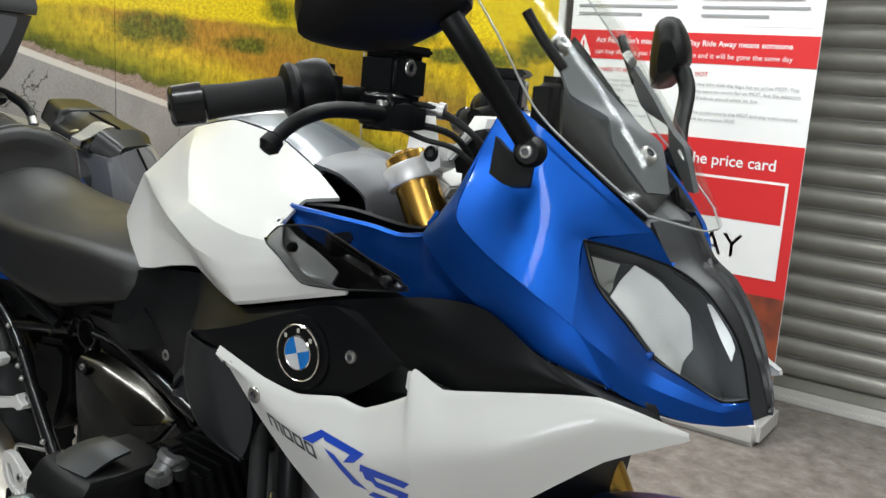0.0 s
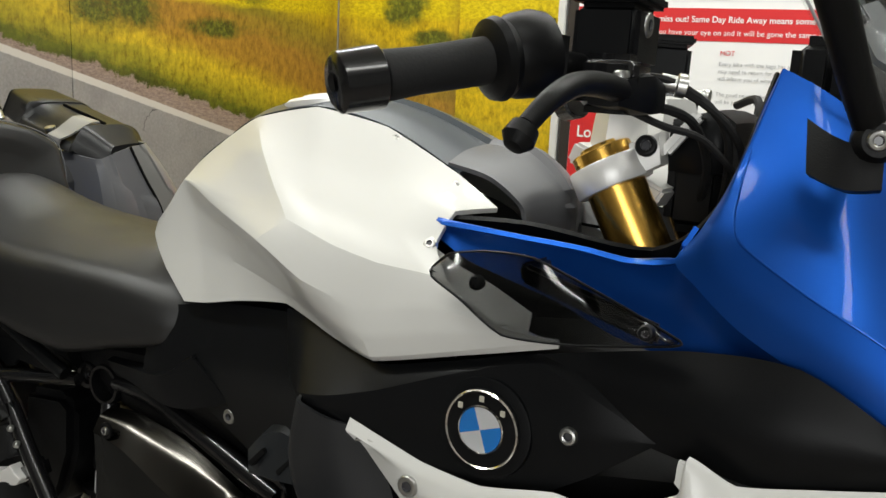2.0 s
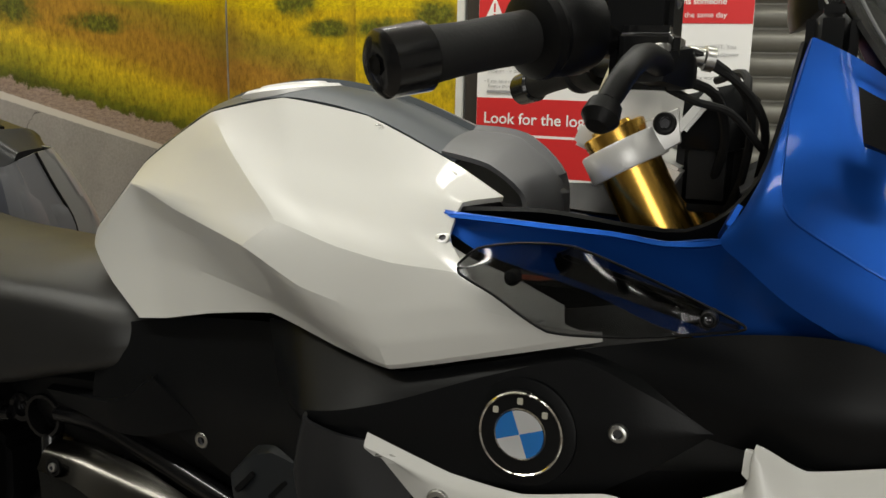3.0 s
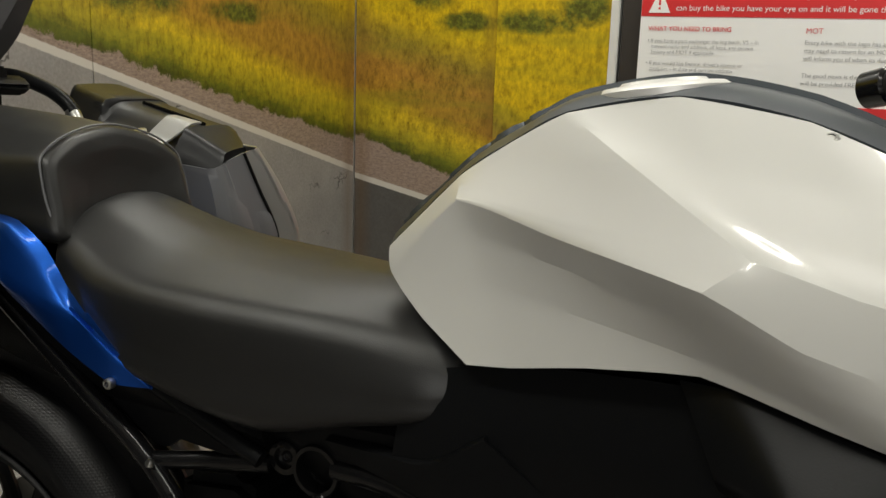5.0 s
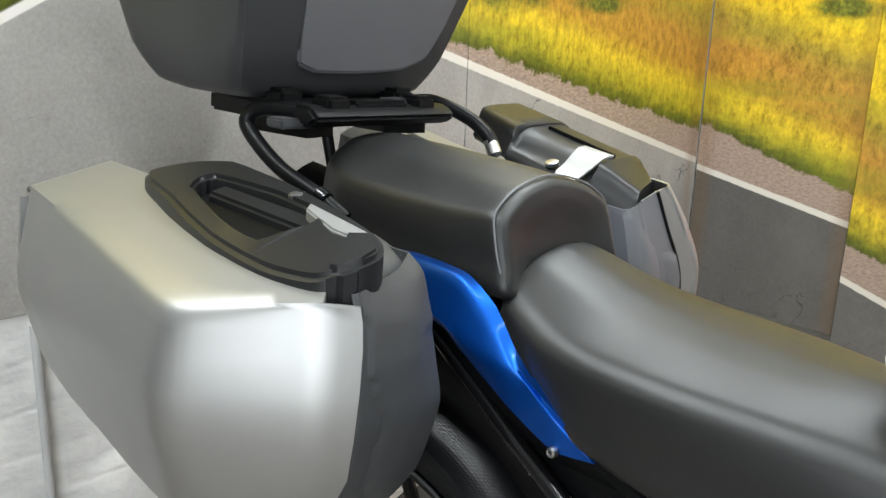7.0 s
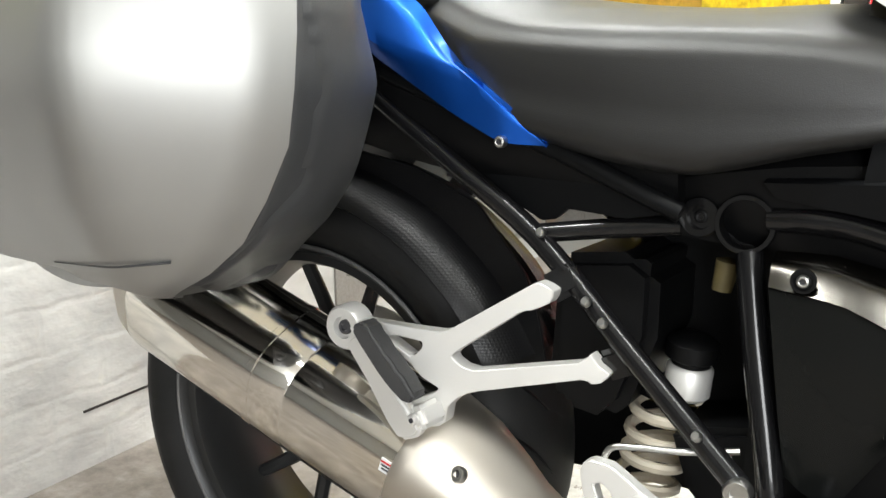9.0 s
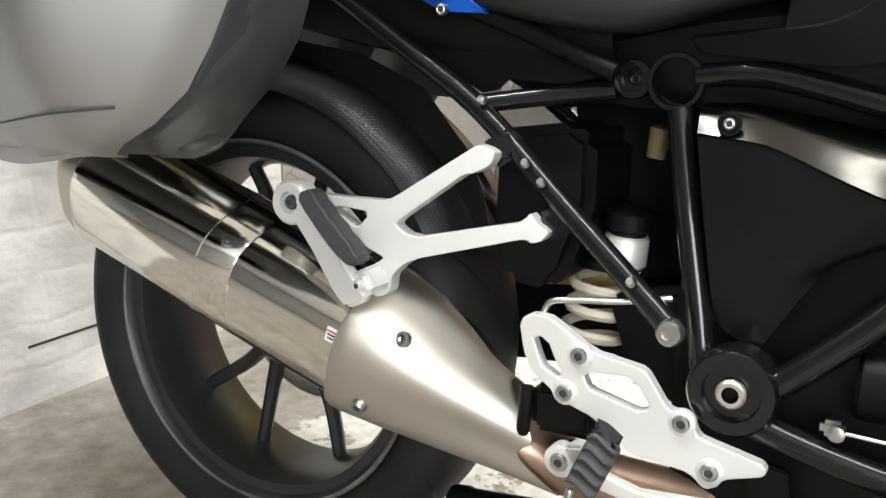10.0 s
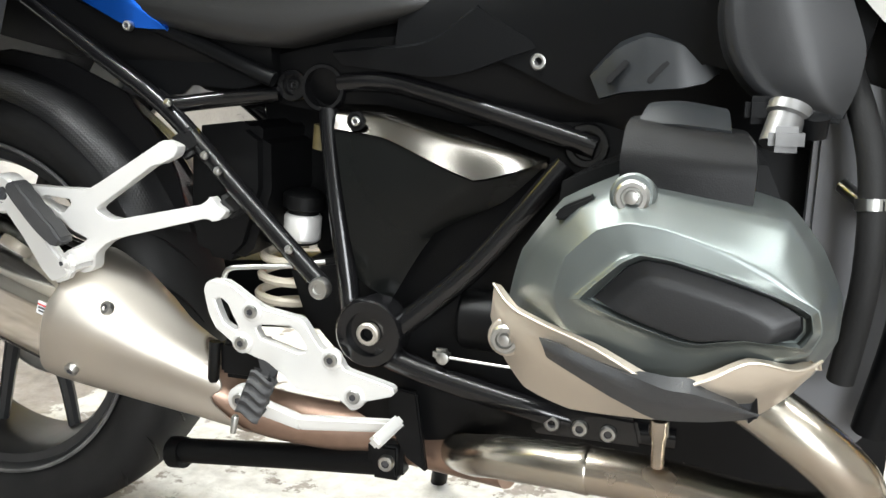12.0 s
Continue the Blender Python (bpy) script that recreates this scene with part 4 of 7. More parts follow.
# smoked side deflectors
DEF_TOP = [(1.063, -0.240, 0.898), (1.078, -0.240, 0.911), (1.110, -0.241, 0.918), (1.152, -0.243, 0.919), (1.215, -0.245, 0.899), (1.267, -0.242, 0.878)]
DEF_LOW = [(1.066, -0.245, 0.891), (1.095, -0.252, 0.880), (1.139, -0.260, 0.860), (1.195, -0.262, 0.864), (1.235, -0.256, 0.870), (1.264, -0.246, 0.874)]
def_mid = [tuple((Vector(a) + Vector(b)) / 2 + Vector((0, -0.006, 0.002))) for a, b in zip(DEF_TOP, DEF_LOW)]
both("side_deflector", [DEF_TOP, def_mid, DEF_LOW], SMOKE, bike, "smoked translucent side deflector", nu=6, nv=5, ten=0.6, thick=0.003)
for side in (1, -1):
    part("deflector_edge", tube([(x, y * side, z) for x, y, z in [*DEF_TOP, *reversed(DEF_LOW), DEF_TOP[0]]], 0.0011, n=5, sides=6, ten=0.6), SATIN, bike)
part("deflector_bracket", merge(bar((1.135, -0.222, 0.903), (1.250, -0.232, 0.876), 0.016, 0.008, 0.003), bar((1.135, -0.222, 0.903), (1.140, -0.185, 0.905), 0.014, 0.010, 0.003)), BLACK, bike, "black bracket behind the deflector")
bolt("deflector_screw", (1.107, -0.246, 0.893), 0.006, bike, SATIN)
bolt("deflector_screw", (1.246, -0.251, 0.881), 0.006, bike, SATIN)
# white lower fairing
belly_top = [(0.990, -0.238, 0.752), (1.060, -0.230, 0.728), (1.120, -0.235, 0.725), (1.183, -0.237, 0.739), (1.222, -0.238, 0.737), (1.278, -0.239, 0.766), (1.283, -0.238, 0.796), (1.316, -0.232, 0.781), (1.371, -0.226, 0.792), (1.470, -0.202, 0.808), (1.545, -0.160, 0.784)]
belly = both("belly_fairing", [
    belly_top,
    [(x, y - 0.006, z - 0.010) for x, y, z in belly_top[:-2]] + [(1.471, -0.206, 0.802), (1.5455, -0.1605, 0.783)],
    [(0.992, -0.239, 0.746), (1.055, -0.236, 0.705), (1.115, -0.246, 0.690), (1.175, -0.253, 0.680), (1.225, -0.256, 0.682), (1.285, -0.256, 0.703), (1.300, -0.257, 0.710), (1.335, -0.253, 0.723), (1.390, -0.247, 0.743), (1.475, -0.212, 0.785), (1.546, -0.161, 0.781)],
    [(0.995, -0.237, 0.739), (1.050, -0.228, 0.680), (1.110, -0.230, 0.640), (1.170, -0.226, 0.602), (1.225, -0.222, 0.590), (1.280, -0.217, 0.598), (1.300, -0.215, 0.605), (1.340, -0.213, 0.630), (1.390, -0.212, 0.670), (1.480, -0.195, 0.745), (1.547, -0.160, 0.777)],
], WHITE, bike, "white lower fairing", nu=6, nv=6, ten=0.4, tenv=0.7, thick=0.005)
bolt("fairing_screw", (1.053, -0.236, 0.706), 0.010, bike)
# front opening and lamps
nose_edge = [(1.444, -0.060, 0.962), (1.472, -0.060, 0.918), (1.500, -0.048, 0.901), (1.523, -0.042, 0.879), (1.546, -0.036, 0.844), (1.560, -0.030, 0.792), (1.567, -0.022, 0.769)]
nose_ridge = [(1.456, -0.024, 0.965), (1.486, -0.022, 0.922), (1.514, -0.020, 0.902), (1.537, -0.016, 0.872), (1.556, -0.013, 0.836), (1.571, -0.010, 0.792), (1.574, -0.008, 0.772)]
nose_mid = [(1.462, 0, 0.962), (1.492, 0, 0.916), (1.516, 0, 0.895), (1.538, 0, 0.866), (1.558, 0, 0.828), (1.572, 0, 0.790), (1.575, 0, 0.772)]
flip_y = lambda r: [(x, -y, z) for x, y, z in r]
nose = part("nose_centre", loft([nose_edge, nose_ridge, nose_mid, flip_y(nose_ridge), flip_y(nose_edge)], nu=6, nv=5, ten=0.6, thick=0.004), NOSEGREY, bike, "dark grey satin nose centre")


def headlamp(side):
    way = Vector((0.75, -0.55, 0.30)).normalized()
    put = lambda r, d: [Vector(p) + way * d for p in r]
    middle = [(Vector(a) + Vector(b)) / 2 + way * (0.009 * math.sin(math.pi * k / 6)) for k, (a, b) in enumerate(zip(LAMP_OUT, LAMP_IN))]
    rows = [LAMP_OUT, middle, LAMP_IN]
    lamp = part("headlamp", merge(*[loft(r, nu=6, nv=4, thick=0.002, ten=0.6, flip=side > 0) for r in ([put(q, -0.045) for q in rows], [LAMP_OUT, put(LAMP_OUT, -0.046)], [LAMP_IN, put(LAMP_IN, -0.046)])]), BRACKET, bike, "headlamp with clear lens and pale reflector")
    lens = part("lens", loft([put(q, -0.001) for q in rows], nu=6, nv=5, thick=0.002, ten=0.6, flip=side > 0), LENS, lamp, "clear lens")
    lens.visible_shadow = False
    part("lamp_seal", merge(*[tube([(x, -side * y, z) for x, y, z in r], 0.0016, n=5, sides=6) for r in (LAMP_OUT, LAMP_IN)]), BLACK, lamp)
    lo = [(1.430, -0.112, 0.885), (1.453, -0.100, 0.859), (1.475, -0.085, 0.829), (1.498, -0.068, 0.810)]
    hi = [(1.439, -0.080, 0.917), (1.464, -0.066, 0.902), (1.494, -0.052, 0.871), (1.502, -0.050, 0.836)]
    mid = [(Vector(a) + Vector(b)) / 2 - way * 0.006 for a, b in zip(lo, hi)]
    part("reflector", loft([lo, mid, hi], nu=6, nv=6, thick=0.002, ten=0.3, flip=side > 0), REFLECTOR, lamp, "pale frosted reflector")
    part("chrome_corner", loft([[(1.410, -0.125, 0.925), (1.420, -0.122, 0.899), (1.430, -0.115, 0.889)], [(1.431, -0.100, 0.918), (1.429, -0.105, 0.904), (1.431, -0.112, 0.892)]], nu=4, nv=3, thick=0.002, flip=side > 0), BRIGHT, lamp, "chrome corner facet")
    part("light_guide", loft([[(1.508, -0.044, 0.885), (1.524, -0.041, 0.854), (1.540, -0.039, 0.829)], [(1.514, -0.040, 0.884), (1.530, -0.037, 0.864), (1.541, -0.036, 0.843)]], nu=6, nv=2, thick=0.002, flip=side > 0), REFLECTOR, lamp, "white light guide strip")


headlamp(-1)
headlamp(1)
# windscreen and its bracket
screen_edge = [(1.454, -0.100, 0.972), (1.421, -0.120, 0.999), (1.376, -0.138, 1.035), (1.352, -0.145, 1.055), (1.333, -0.152, 1.077), (1.306, -0.160, 1.121), (1.283, -0.165, 1.155), (1.190, -0.152, 1.262), (1.160, -0.085, 1.315)]
screen_bow = [(1.485, -0.032, 0.958), (1.446, -0.060, 1.012), (1.409, -0.076, 1.056), (1.385, -0.083, 1.085), (1.362, -0.088, 1.112), (1.330, -0.095, 1.152), (1.298, -0.098, 1.188), (1.205, -0.090, 1.280), (1.162, -0.045, 1.322)]
screen_mid = [(1.489, 0, 0.957), (1.456, 0, 1.016), (1.418, 0, 1.064), (1.392, 0, 1.095), (1.368, 0, 1.122), (1.338, 0, 1.158), (1.306, 0, 1.196), (1.212, 0, 1.290), (1.163, 0, 1.325)]
screen = part("windscreen", loft([screen_edge, screen_bow, screen_mid, flip_y(screen_bow), flip_y(screen_edge)], nu=5, nv=5, thick=0.004), SCREEN, bike, "tall clear windscreen")
screen.visible_shadow = False
for side in (1, -1):
    part("screen_edge", tube([(x, y * side, z) for x, y, z in screen_edge], 0.0012, n=5, sides=8), EDGE, screen, "edge of the screen, its bevel highlight painted pale")
part("screen_edge", tube([screen_edge[0], screen_bow[0], screen_mid[0], flip_y(screen_bow)[0], flip_y(screen_edge)[0]], 0.0012, n=5, sides=8), EDGE, screen, "edge of the screen, its bevel highlight painted pale")
for side in (-1, 1):
    rows = [[(1.332, -0.100, 1.123), (1.352, -0.100, 1.086), (1.393, -0.090, 1.066), (1.401, -0.085, 1.038), (1.436, -0.065, 0.992)], [(1.345, -0.080, 1.131), (1.380, -0.070, 1.094), (1.414, -0.050, 1.060), (1.436, -0.040, 1.042), (1.453, -0.045, 0.992)]]
    part("screen_bracket", loft(rows, nu=7, nv=3, thick=0.006, ten=0.5, flip=side > 0), BRACKET, bike, "grey screen bracket")
    part("bracket_arm", tube([(1.300, side * 0.120, 1.168), (1.318, side * 0.110, 1.140), (1.338, side * 0.095, 1.112)], 0.006, n=5, sides=10), BLACK, bike)
    for bx, by, bz in ((1.427, 0.056, 1.030), (1.328, 0.090, 1.139)):
        bolt("screen_bolt", (bx, side * by, bz), 0.0105, bike, way=(0.72, side * 0.25, 0.66), tall=0.006)
backing = [[(1.355, -0.115, 1.043), (1.376, -0.105, 1.020), (1.408, -0.090, 0.992), (1.442, -0.070, 0.966)], [(1.322, -0.060, 1.096), (1.352, -0.052, 1.061), (1.390, -0.044, 1.017), (1.436, -0.032, 0.972)], [(1.296, -0.004, 1.152), (1.330, -0.004, 1.118), (1.376, -0.003, 1.070), (1.440, 0, 0.996)]]
part("cockpit_cover", loft([*backing, *[flip_y(r) for r in backing[1::-1]]], nu=5, nv=4, ten=0.5, thick=0.004), BLACK, bike, "black cover behind the screen bracket")
part("cockpit_tray", loft([[(1.250, -0.115, 0.955), (1.340, -0.120, 1.010), (1.430, -0.080, 0.955)], [(1.240, 0, 0.960), (1.350, 0, 1.015), (1.460, 0, 0.955)], [(1.250, 0.115, 0.955), (1.340, 0.120, 1.010), (1.430, 0.080, 0.955)]], thick=0.006), CASEPANEL, bike)
part("instrument_panel", box((1.285, -0.075, 1.010), (1.325, 0.095, 1.105), 0.012, 3), BLACK, bike, "black instrument panel")

# mirrors on stalks
for side in (-1, 1):
    m = part("mirror", hull([[(x, -y, z) if side < 0 else (1.300 + (x - 1.300) * 0.62, y, 1.150 + (z - 1.150) * 0.75) for x, y, z in r] for r in ([(1.262, 0.405, 1.150), (1.262, 0.400, 1.185), (1.268, 0.395, 1.200), (1.275, 0.395, 1.170)], [(1.240, 0.392, 1.112), (1.236, 0.385, 1.205), (1.275, 0.375, 1.225), (1.300, 0.375, 1.160)], [(1.242, 0.340, 1.104), (1.236, 0.335, 1.222), (1.290, 0.325, 1.238), (1.328, 0.328, 1.165)], [(1.258, 0.295, 1.108), (1.254, 0.290, 1.218), (1.305, 0.285, 1.228), (1.340, 0.290, 1.155)], [(1.290, 0.268, 1.130), (1.288, 0.266, 1.180), (1.312, 0.264, 1.190), (1.332, 0.268, 1.150)])], nu=5, nv=4, ten=0.9), BLACK, bike, "black rear-view mirror on a stalk")
    part("mirror_stalk", tube([(1.322, side * 0.288, 1.140), (1.338, side * 0.272, 1.112), (1.352, side * 0.228, 1.066), (1.365, side * 0.196, 1.030)], (0.012, 0.011)), BLACK, m)
    part("mirror_foot", loft([[(1.325, -0.185, 1.035), (1.350, -0.197, 1.022), (1.372, -0.194, 1.016)], [(1.330, -0.200, 0.998), (1.355, -0.207, 0.990), (1.375, -0.203, 0.992)]], nu=4, nv=4, thick=-0.008, flip=side > 0), BLACK, m)
    part("ball_joint", lathe([(-0.014, 0.012), (0.0, 0.0155), (0.012, 0.0155), (0.018, 0.011), (0.018, 0.0)], (1.366, side * 0.193, 1.026), (1.366 + 0.03, side * 0.30, 1.026), sides=20), BLACK, m)
    bolt("joint_screw", (1.370, side * 0.212, 1.026), 0.007, m, STEEL, way=(0.27, side, 0))

# handlebar, controls and fork
bars = part("handlebar", tube([(1.080, -0.355, 1.043), (1.120, -0.285, 1.060), (1.160, -0.190, 1.062), (1.150, -0.080, 1.050)], 0.0115), BLACK, bike, "black handlebar")
bars_far = part("handlebar", tube([(1.080, 0.355, 1.043), (1.120, 0.285, 1.060), (1.160, 0.190, 1.062), (1.150, 0.080, 1.050)], 0.0115), BLACK, bike, "black handlebar")
for side in (-1, 1):
    a, b_ = Vector((1.061, side * 0.380, 1.036)), Vector((1.126, side * 0.280, 1.062))
    part("grip", lathe([(0.030, 0.0165), (0.034, 0.0175), (0.060, 0.0162), (0.118, 0.0170), (0.124, 0.019), (0.126, 0.0150)], a, b_, sides=26), RUBBER, bars, "ribbed black rubber grip")
    part("bar_end", lathe([(-0.001, 0.006), (-0.001, 0.0165), (0.002, 0.0205), (0.030, 0.0215), (0.033, 0.018)], a, b_, sides=30), FRAMEBLACK, bars, "gloss black bar-end weight")
    part("bar_end_socket", lathe([(-0.0025, 0.0065), (-0.0025, 0.003), (0.001, 0.003)], a, b_, sides=6), BLACK, bars)
    part("grip_flange", lathe([(0.112, 0.020), (0.116, 0.0285), (0.122, 0.0300), (0.128, 0.027), (0.134, 0.030), (0.150, 0.0315), (0.160, 0.029), (0.166, 0.020)], a, b_, sides=28), BLACK, bars)
    part("switch_block", box((1.118, min(side * 0.236, side * 0.276), 1.040), (1.166, max(side * 0.236, side * 0.276), 1.094), 0.012, 3), BLACK, bars, "black switch block")
    part("lever", merge(tube([(1.196, side * 0.205, 1.046), (1.198, side * 0.255, 1.049), (1.198, side * 0.305, 1.047), (1.196, side * 0.340, 1.036), (1.191, side * 0.362, 1.019)], (0.0098, 0.0068), sides=10), lathe([(-0.008, 0.004), (-0.005, 0.0095), (0.004, 0.0110), (0.010, 0.0065), (0.011, 0.0)], (1.190, side * 0.366, 1.014), (1.188, side * 0.374, 1.004), sides=14)), BLACK, bars, "black hand lever with a ball end")
    part("lever_clamp", box((1.160, min(side * 0.180, side * 0.222), 1.030), (1.208, max(side * 0.180, side * 0.222), 1.074), 0.008, 3), FRAMEBLACK, bars)
    part("reservoir", merge(box((1.148, min(side * 0.147, side * 0.205), 1.064), (1.200, max(side * 0.147, side * 0.205), 1.112), 0.006, 3), box((1.145, min(side * 0.144, side * 0.208), 1.112), (1.203, max(side * 0.144, side * 0.208), 1.122), 0.003)), SATIN, bars, "black brake fluid reservoir")
    bolt("reservoir_plug", (1.198, side * 0.180, 1.098), 0.010, bars, STEEL, way=(1, 0, 0))
    part("fork_tube", tube([(1.1455, side * 0.100, 0.995), (1.515, side * 0.100, 0.335)], 0.0265, sides=26), GOLD, bike, "gold anodised fork tube")
    part("fork_cap", lathe([(-0.004, 0.0272), (0.003, 0.0272), (0.004, 0.0262), (0.004, 0.019), (0.008, 0.018), (0.008, 0.0)], (1.1455, side * 0.100, 0.995), (1.0955, side * 0.100, 1.084), sides=26), GOLD, bike)
    part("fork_clamp", lathe([(0.008, 0.027), (0.008, 0.0335), (0.0095, 0.0345), (0.0305, 0.0345), (0.032, 0.0335), (0.032, 0.027)], (1.1455, side * 0.100, 0.995), (1.515, side * 0.100, 0.335), sides=26), ALLOY, bike, "alloy fork clamp")
    part("clamp_lug", hull([[(1.165, side * 0.070, 0.975), (1.160, side * 0.072, 1.004), (1.172, side * 0.112, 1.006), (1.178, side * 0.112, 0.978)], [(1.196, side * 0.066, 0.992), (1.192, side * 0.068, 1.018), (1.196, side * 0.108, 1.018), (1.200, side * 0.108, 0.992)]], nu=3, nv=3, ten=0.4), ALLOY, bike)
    bolt("clamp_bolt", (1.187, side * 0.111, 1.006), 0.0095, bike, BLACK, way=(0.12, side * 0.95, 0.2))
    part("bar_riser", hull([[(1.110, side * 0.045, 0.985), (1.150, side * 0.040, 0.965), (1.185, side * 0.085, 0.990), (1.150, side * 0.110, 1.006)], [(1.118, side * 0.055, 1.028), (1.150, side * 0.050, 1.020), (1.178, side * 0.090, 1.028), (1.150, side * 0.105, 1.036)], [(1.128, side * 0.062, 1.052), (1.150, side * 0.060, 1.050), (1.170, side * 0.088, 1.052), (1.150, side * 0.098, 1.054)]], nu=4, nv=3, ten=0.4), ALLOY, bike, "cast alloy handlebar riser")
part("top_yoke", plate([(1.105, 0.985), (1.190, 0.950), (1.200, 0.968), (1.112, 1.004)], -0.085, 0.085, bevel=0.003), ALLOY, bike, "cast alloy top yoke")
for pts, r in (([(1.165, -0.170, 1.060), (1.215, -0.150, 1.058), (1.250, -0.110, 1.025), (1.248, -0.080, 0.965), (1.230, -0.060, 0.920)], 0.0036), ([(1.170, -0.165, 1.052), (1.225, -0.140, 1.050), (1.262, -0.100, 1.010), (1.256, -0.065, 0.945), (1.235, -0.050, 0.900)], 0.0034), ([(1.196, -0.175, 1.040), (1.225, -0.125, 1.030), (1.232, -0.080, 0.990), (1.215, -0.040, 0.940)], 0.0040), ([(1.190, -0.190, 1.036), (1.215, -0.165, 1.024), (1.240, -0.140, 1.016), (1.262, -0.110, 0.990)], 0.0030), ([(1.200, 0.150, 1.050), (1.235, 0.090, 1.050), (1.230, 0.050, 0.960)], 0.0045)):
    part("cable", tube(pts, r, sides=8), RUBBER, bike, "black control cable")
for side in (-1, 1):
    part("lever_bracket", hull([[(1.178, side * 0.232, 1.036), (1.178, side * 0.232, 1.054), (1.200, side * 0.230, 1.054), (1.200, side * 0.230, 1.036)], [(1.186, side * 0.200, 1.032), (1.184, side * 0.200, 1.062), (1.214, side * 0.196, 1.060), (1.214, side * 0.196, 1.032)], [(1.196, side * 0.168, 1.034), (1.194, side * 0.168, 1.056), (1.214, side * 0.166, 1.054), (1.214, side * 0.166, 1.034)]], nu=3, nv=3, ten=0.5), BLACK, bars, "black lever bracket")
    bolt("pivot_screw", (1.196, side * 0.218, 1.058), 0.0065, bars, STEEL, way=(0, 0, 1))
    part("switch_button", box((1.120, min(side * 0.272, side * 0.283), 1.060), (1.134, max(side * 0.272, side * 0.283), 1.076), 0.003), CASEPANEL, bars)
    part("hose_union", lathe([(0, 0.007), (0.012, 0.007), (0.013, 0.0095), (0.020, 0.0095), (0.021, 0.004)], (1.205, side * 0.150, 1.058), (1.226, side * 0.142, 1.055), sides=14), STEEL, bars, "steel brake hose union")
    part("riser_strut", bar((1.172, side * 0.092, 1.002), (1.158, side * 0.088, 1.052), 0.011, 0.012, 0.003), ALLOY, bike)
    part("riser_strut", bar((1.196, side * 0.088, 1.000), (1.222, side * 0.082, 1.036), 0.010, 0.012, 0.003), ALLOY, bike)
# the bars stand turned, the far half swung back
swing = pose(1.16, 0, 0) @ pose(0, 0, 0, 0, 0, 21) @ pose(-1.16, 0, 0)
for ob in [bars_far, *bars.children]:
    if sum(v.co.y for v in ob.data.vertices) > 0.1 * len(ob.data.vertices):
        ob.data.transform(swing)
part("yoke_housing", hull([[(1.196, y, z) for y, z in ((-0.070, 0.985), (-0.070, 1.030), (0.070, 1.030), (0.070, 0.985))], [(1.235, y, z) for y, z in ((-0.078, 0.985), (-0.078, 1.040), (0.078, 1.040), (0.078, 0.985))], [(1.250, y, z) for y, z in ((-0.072, 0.990), (-0.072, 1.030), (0.072, 1.030), (0.072, 0.990))]], nu=2, nv=3, ten=0.4), SATIN, bike, "black housing ahead of the yoke")
part("ignition_block", box((1.190, -0.060, 0.930), (1.245, 0.060, 1.010), 0.012, 3), BLACK, bike)
# front wheel and mudguard, mostly hidden behind the fairing
fw = part("front_wheel", lathe([(-0.055, 0.235), (-0.060, 0.262), (-0.045, 0.288), (0, 0.300), (0.045, 0.288), (0.060, 0.262), (0.055, 0.235)], (1.510, 0, 0.302), (1.510, 1, 0.302), sides=48, caps=False), RUBBER, bike, "front tyre on a dark cast wheel")
part("rim", lathe([(-0.045, 0.20), (-0.050, 0.236), (0.050, 0.236), (0.045, 0.20)], (1.510, 0, 0.302), (1.510, 1, 0.302), sides=48, caps=False), RIM, fw)
guard_rows = [[(1.510 + 0.325 * math.cos(a) + 0.02 * abs(y) * 0, y, 0.302 + (0.330 - 2.2 * y * y) * math.sin(a)) for a in [math.radians(d) for d in (165, 140, 115, 90, 65, 40)]] for y in (-0.075, -0.045, 0, 0.045, 0.075)]
part("front_mudguard", loft(guard_rows, nu=4, nv=3, thick=0.004), BLUE, bike, "dark blue front mudguard")

# seats
seat_bm = hull([
    halves(0.146, [(-0.080, 0.782), (-0.090, 0.800), (-0.087, 0.818), (-0.074, 0.832), (-0.040, 0.849), (0, 0.855)]),
    halves(0.150, [(-0.092, 0.766), (-0.104, 0.792), (-0.101, 0.818), (-0.086, 0.837), (-0.046, 0.856), (0, 0.862)]),
    halves(0.166, [(-0.098, 0.752), (-0.112, 0.784), (-0.110, 0.812), (-0.094, 0.832), (-0.050, 0.853), (0, 0.860)]),
    halves(0.220, [(-0.112, 0.718), (-0.126, 0.756), (-0.125, 0.790), (-0.108, 0.812), (-0.055, 0.836), (0, 0.843)]),
    halves(0.280, [(-0.116, 0.698), (-0.130, 0.745), (-0.130, 0.783), (-0.114, 0.802), (-0.055, 0.820), (0, 0.826)]),
    halves(0.360, [(-0.117, 0.679), (-0.131, 0.736), (-0.130, 0.778), (-0.112, 0.798), (-0.055, 0.812), (0, 0.816)]),
    halves(0.440, [(-0.111, 0.670), (-0.125, 0.730), (-0.123, 0.775), (-0.105, 0.795), (-0.050, 0.807), (0, 0.811)]),
    halves(0.530, [(-0.101, 0.690), (-0.115, 0.730), (-0.110, 0.770), (-0.092, 0.789), (-0.044, 0.805), (0, 0.812)]),
    halves(0.605, [(-0.088, 0.704), (-0.103, 0.732), (-0.097, 0.758), (-0.082, 0.776), (-0.042, 0.798), (0, 0.806)]),
    halves(0.648, [(-0.066, 0.716), (-0.080, 0.734), (-0.077, 0.748), (-0.066, 0.759), (-0.038, 0.775), (0, 0.780)])], nu=6, nv=6, ten=0.7, tenv=0.6)
# the saddle sits level, against the lean of the bike
for v in seat_bm.verts:
    v.co.z += 0.08 * (v.co.y + 0.11)
part("rider_seat", seat_bm, VINYL, bike, "black vinyl rider seat")


